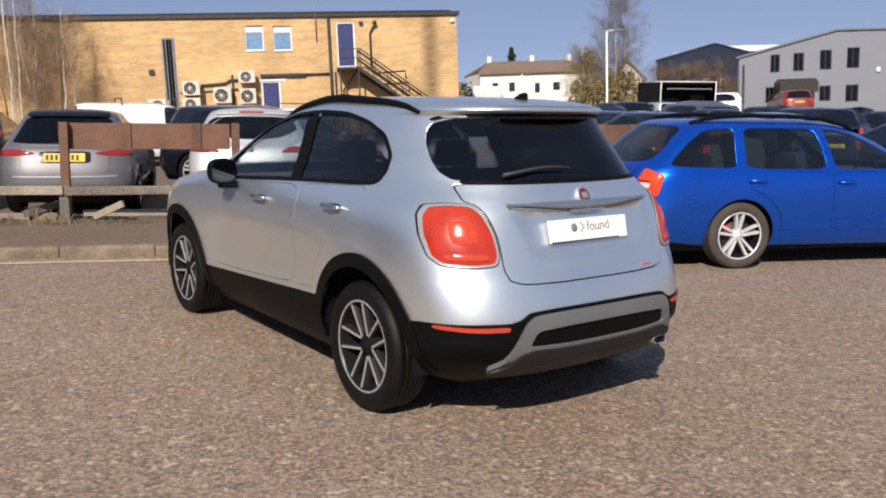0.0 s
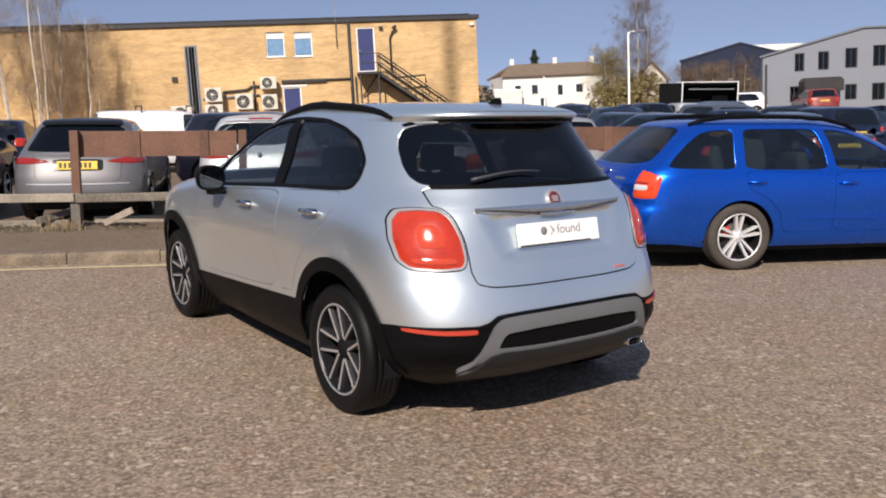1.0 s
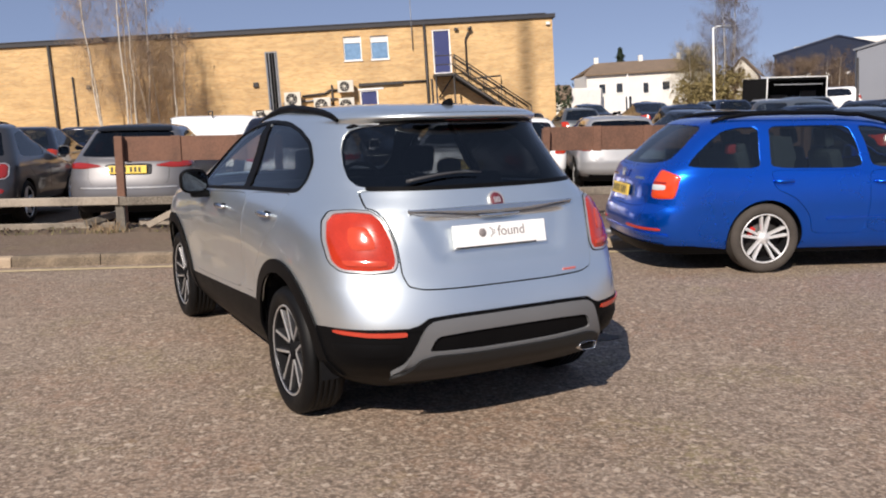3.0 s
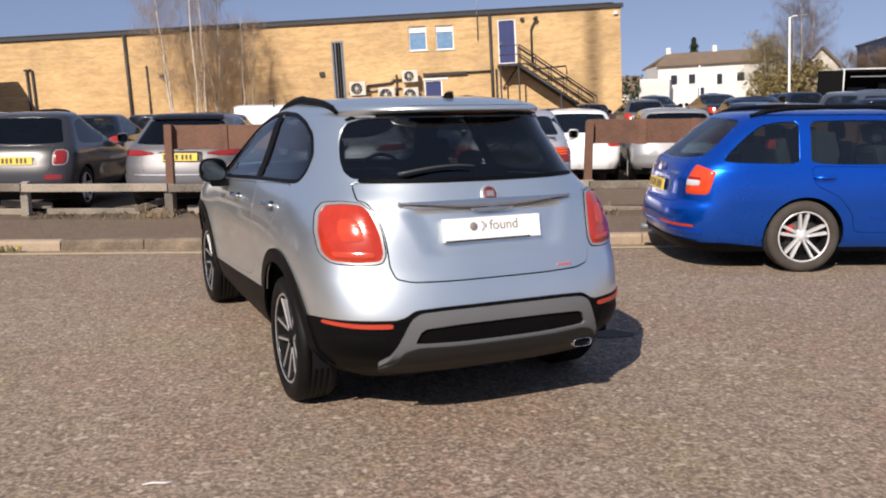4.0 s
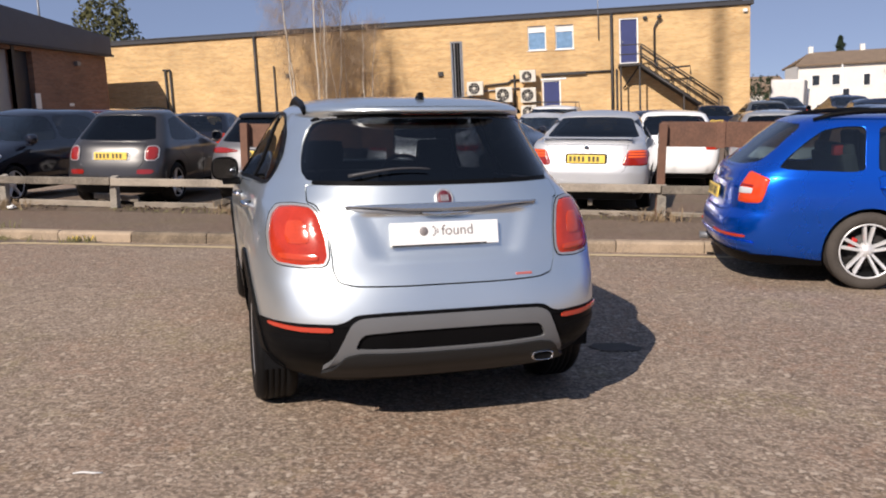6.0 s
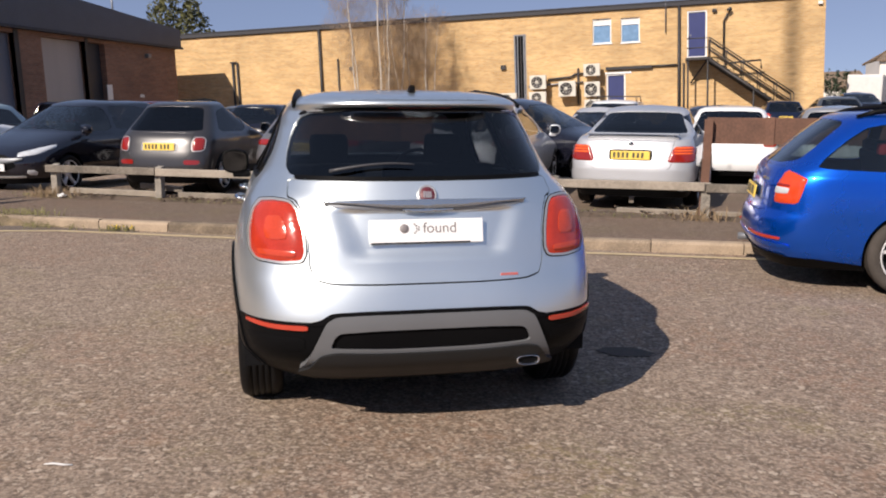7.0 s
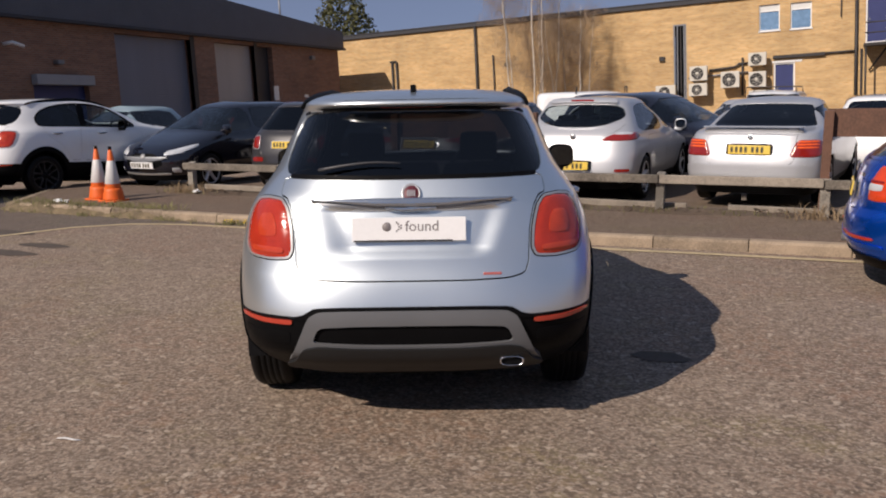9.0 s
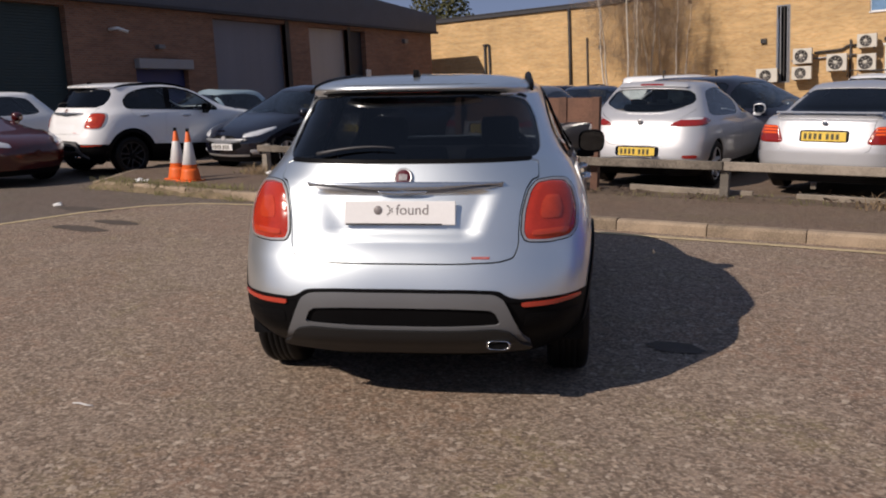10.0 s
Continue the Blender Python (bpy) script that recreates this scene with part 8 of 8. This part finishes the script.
# ---- distance ----
def lamp_post(x, y, h, arm=0.6, name="street_lamp", mat="upvc", label="pale grey steel street lamp"):
    t = thing(name, pose(x, y, lot_z(x, y)), label, "street lamp" if arm else "pole")
    part("column", tube([(0, 0, 0), (0, 0, 1.2), (0, 0, 1.25), (0, 0, h)], [0.11, 0.11, 0.075, 0.055], 10), M[mat], t)
    if arm:
        part("arm", tube([(0, 0, h - 0.05), (arm * 0.5, 0, h + 0.08), (arm, 0, h + 0.05)], 0.04, 6), M["upvc"], t)
        part("lantern", box((arm - 0.1, -0.12, h - 0.02), (arm + 0.55, 0.12, h + 0.12), 0.04), M["metal_grey"], t)


birch(-10.9, 42.9, 11.4, 3, stems=6, spread=0.6, fine=34000, crown=(0.10, 1.0), clump=1.5, rise=(-0.3, 0.8), thin=0.0026, stout=0.55)
birch(-8.9, 43.3, 6.4, 8, stems=4, spread=0.8, fine=12000, crown=(0.10, 1.0), clump=0.9, rise=(-0.3, 0.8), thin=0.0026, stout=0.55)
house(29.8, 88.6, 12.4, 8, 5.25, 6.45, -4, M["render_white"], M["roof_brown"], "long white rendered terrace with a brown tiled roof", ((-5.0, 3.2, 0.8, 1.1), (-3.2, 3.2, 0.8, 1.1), (-2.3, 1.0, 0.8, 1.9), (-0.4, 3.0, 0.7, 1.2), (1.6, 3.2, 0.9, 1.0), (3.6, 2.8, 1.0, 0.7)), (-4.4, 0.4, 4.6), hip=2.0)
house(44.9, 95.0, 6.0, 3.2, 4.3, 6.3, 62, M["ac"], M["roof_brown"], "far cream house with a brown roof", ())
house(20.0, 96.0, 9.0, 8, 3.0, 4.6, 6, M["render_white"], M["roof_brown"], "low far house with a brown roof", ((-2, 1.8, 1, 1),))
lamp_post(23.9, 55.9, 6.75)
lamp_post(24.9, 40.5, 3.85, 0, "steel_pole", "metal_dark", "dark steel pole beside the forecourt")
lamp_post(22.4, 70.4, 4.4, 0, "steel_pole", label="thin white pole before the terrace")
lamp_post(28.2, 70.4, 4.8, 0, "steel_pole", label="thin white pole before the terrace")
bush(24.6, 60.5, 1.9, 3.8, 3600, M["leaf"], 5, "olive green shrub beside the street lamp")
bush(27.0, 61.0, 1.9, 4.4, 3600, M["leaf"], 6, "olive green tree beside the street lamp")
birch(24.6, 61.0, 6.0, 31, "bare_tree", "bare bushy tree among the olive shrubs", 5, 1.3, 20000, mat="twig_olive", thin=0.005, stout=0.7)
birch(27.2, 61.5, 9.9, 12, "bare_tree", "tall bare tree among the olive shrubs", 5, 1.0, 26000, mat="twig", thin=0.0032, stout=0.6, rise=(-0.3, 0.8))
birch(35.0, 66.0, 5.2, 41, "shrub", "brown leafless thicket before the shed", 9, 1.5, 26000, crown=(0.05, 1.0), mat="twig", clump=3.2, rise=(-0.2, 0.8), thin=0.006, stout=0.5)
birch(41.5, 66.5, 4.4, 42, "shrub", "brown leafless shrub before the shed", 7, 1.5, 16000, crown=(0.05, 1.0), mat="twig", clump=2.6, rise=(-0.2, 0.8), thin=0.006, stout=0.5)
bush(15.2, 62.5, 1.3, 3.6, 900, M["leaf_dark"], 13, "dark evergreen shrub beside the brick building")
conifer(31.6, 104.0, 9.0, 1.9, "dark conifer behind the terrace")
bush(-29.5, 56.0, 2.3, 12.0, 9000, M["leaf_ivy"], 19, "green ivy-clad tree behind the workshop", z=0.0)


def office():
    """The pale office block with its gable to the yard."""
    o = thing("office_building", pose(30.7, 50.6, 0, 0, 0, -9), "pale grey clad two-storey office with dark windows", "building")
    wins = [(2.03, 3.17, 0.62, 1.13), (3.53, 3.20, 0.70, 1.15), (5.27, 3.24, 0.78, 1.25), (7.05, 3.28, 0.84, 1.30), (1.75, 1.25, 0.6, 1.0), (5.30, 1.25, 0.76, 0.98), (7.04, 1.15, 0.86, 1.08)]
    wall_with_holes("wall", 0, 9.8, -3, 4.05, 0, 0.3, [(x, x + w, z, min(z + h, 4.05)) for x, z, w, h in wins], M["render_grey"], o)
    bm = bmesh.new()
    cuts = sorted({0.0, 6.35, 9.8, *[x for x, z, w, h in wins if z > 2], *[x + w for x, z, w, h in wins if z > 2]})
    eave = lambda x: 4.17 + 1.5 * min(x, 6.35) / 6.35 - 0.02
    for a, b in zip(cuts, cuts[1:]):
        lo = max([4.052] + [z + h for x, z, w, h in wins if x <= a + 1e-6 and x + w >= b - 1e-6 and z > 2])
        add_prism(bm, [(a, lo), (b, lo), (b, eave(b)), (a, eave(a))], 0.0, 0.3, "y")
    bmesh.ops.remove_doubles(bm, verts=bm.verts, dist=1e-4)
    part("gable_wall", bm, M["render_grey"], o)
    def skewed(bm):
        for v in bm.verts:
            v.co.x += 0.72 * max(0.0, v.co.y - 0.3)
        return bm
    part("side_wall", skewed(box((9.5, 0.301, -3), (9.8, 14, 4.05))), M["render_grey"], o)
    part("side_wall", skewed(box((0, 0.301, -3), (0.3, 14, 4.05))), M["render_grey"], o)
    part("roof", skewed(prism([(-0.25, 4.11), (6.35, 5.67), (10.1, 5.64), (10.1, 5.74), (6.3, 5.78), (-0.3, 4.22)], -0.12, 14, "y")), M["metal_grey"], o)
    for x, z, w, h in wins:
        f = part("window", frame_mesh(x, x + w, z, z + h, 0.05, 0.06, 0.06), M["metal_dark"], o)
        part("pane", box((x + 0.05, 0.07, z + 0.05), (x + w - 0.05, 0.08, z + h - 0.05)), M["pane"], f)
        part("mullion", box((x + w / 2 - 0.03, 0.05, z + 0.05), (x + w / 2 + 0.03, 0.11, z + h - 0.05)), M["metal_dark"], f)
        # the unlit room behind the glass is only a near-black sheet
        part("dark_room", box((x + 0.01, 0.26, z), (x + w - 0.01, 0.27, z + h)), M["liner"], f)
    part("canopy", prism([(2.3, 1.85), (4.8, 1.85), (4.8, 2.5), (4.6, 2.72), (2.5, 2.72), (2.3, 2.5)], -0.9, 0.0, "y"), M["metal_dark"], o)
    part("alarm_box", box((9.0, -0.1, 3.0), (9.25, 0, 3.3), 0.02), M["upvc"], o)


def trailer():
    """The black open-sided trailer in the yard."""
    t = thing("trailer", LOT @ pose(19.65, 42.0, BACK + 0.30, 0, 0, -24) @ Matrix.Diagonal((0.83, 1, 0.875, 1)), "black open-sided box trailer with a pale frame", "trailer")
    part("closed_box", box((0, 0, 0.5), (1.36, 2.0, 2.88), 0.02), M["plastic"], t)
    part("floor_bed", box((1.36, 0, 0.5), (4.66, 2.0, 0.64), 0.02), M["plastic"], t)
    part("back_wall", box((1.36, 1.94, 0.64), (4.66, 2.0, 2.86)), M["plastic"], t)
    part("end_wall", box((4.60, 0.02, 0.64), (4.66, 1.94, 2.86)), M["plastic"], t)
    part("roof_panel", box((1.36, 0, 2.80), (4.70, 2.0, 2.90), 0.02), M["plastic"], t)
    for pts in (((1.39, -0.03, 0.55), (1.39, -0.03, 2.92)), ((4.66, -0.03, 0.55), (4.66, -0.03, 2.92)), ((1.0, -0.03, 2.94), (4.70, -0.03, 2.94))):
        part("frame_tube", tube(pts, 0.035, 6), M["upvc"], t)
    part("canopy_flap", box((1.75, -0.5, 2.50), (4.4, 0.0, 2.55)), M["metal_grey"], t)
    part("counter", box((1.5, 0.1, 1.5), (4.55, 0.5, 1.56)), M["metal_grey"], t)
    part("cupboard", box((1.6, 1.3, 0.64), (2.6, 1.9, 2.0), 0.02), M["metal_dark"], t)
    part("cupboard", box((3.3, 1.3, 0.64), (4.2, 1.9, 2.2), 0.02), M["metal_dark"], t)
    for x in (1.9, 2.7):
        for y in (0.15, 1.85):
            bm = bmesh.new()
            add_lathe(bm, [(0.02, -0.08), (0.28, -0.08), (0.3, -0.05), (0.3, 0.05), (0.28, 0.08), (0.02, 0.08)], 20, pose(x, y, 0.3, 0, 0, 90))
            part("wheel", bm, M["rubber"], t)


def lorry():
    t = thing("box_lorry", LOT @ pose(13.7, 50.0, BACK, 0, 0, -16), "pale white box lorry parked before the houses", "lorry")
    b = part("cargo_box", box((-0.85, 0, 0.9), (0.85, 4.2, 2.7), 0.04), M["sleeve"], t)
    part("rear_door", box((-0.78, -0.03, 1.0), (0.78, 0.0, 2.6), 0.01), M["sleeve"], b)
    part("chassis", box((-0.5, 0.1, 0.55), (0.5, 6.0, 0.9)), M["metal_dark"], t)
    part("cab", box((-0.95, 4.3, 0.6), (0.95, 6.0, 2.3), 0.15), M["white"], t)
    for x in (-0.8, 0.8):
        for y in (1.0, 5.2):
            bm = bmesh.new()
            add_lathe(bm, [(0.02, -0.12), (0.38, -0.12), (0.4, -0.08), (0.4, 0.08), (0.38, 0.12), (0.02, 0.12)], 20, pose(x, y, 0.4))
            part("wheel", bm, M["rubber"], t)


def shed():
    """The dark blue gabled warehouse far behind."""
    h = thing("warehouse", pose(55.5, 100.0, 0), "large dark blue gabled warehouse with a pale roof", "warehouse")
    part("gable_wall", prism([(-6.3, -2), (9.1, -2), (9.1, 6.6), (1.4, 8.45), (-6.3, 6.6)], 0, 0.4, "y"), M["roof_blue"], h)
    def back(bm):
        for v in bm.verts:
            v.co.x += 0.75 * max(0.0, v.co.y - 0.4)
        return bm
    part("side_wall", back(box((-6.3, 0.41, -2), (-5.9, 30, 6.6))), M["roof_blue"], h)
    part("side_wall", back(box((8.7, 0.41, -2), (9.1, 30, 6.6))), M["roof_blue"], h)
    part("roof", back(prism([(-6.5, 6.55), (1.4, 8.46), (9.3, 6.55), (9.3, 6.8), (1.4, 8.71), (-6.5, 6.8)], 0.41, 30, "y")), M["render_grey"], h)
    part("verge_trim", prism([(-6.5, 6.55), (1.4, 8.46), (9.3, 6.55), (9.3, 6.75), (1.4, 8.66), (-6.5, 6.75)], -0.1, 0.40, "y"), M["roof_blue"], h)
    for x in (-2.4, 0.0, 2.4):
        part("wall_light", box((x - 0.25, -0.35, 4.0), (x + 0.25, 0, 4.3), 0.04), M["upvc"], h)
    annex = part("annex", box((4.0, 1.5, -2), (22.0, 14, 7.6)), M["roof_blue"], h)
    part("annex_roof", box((3.0, 1.2, 7.61), (22.5, 14.3, 8.35), 0.05), M["render_white"], annex)


def upper_yard():
    """The level forecourt before the office, a little above the sloping yard."""
    bm = bmesh.new()
    add_prism(bm, [(24.2, -0.75), (27.2, 0.47), (75.0, 0.47), (75.0, -1.5), (24.2, -1.5)], 42.8, 80.0, "y")
    tagged(part("forecourt", bm, M["footway"]), "tarmac forecourt before the office", "forecourt", kind="structure")


upper_yard()
office()
trailer()
lorry()
shed()
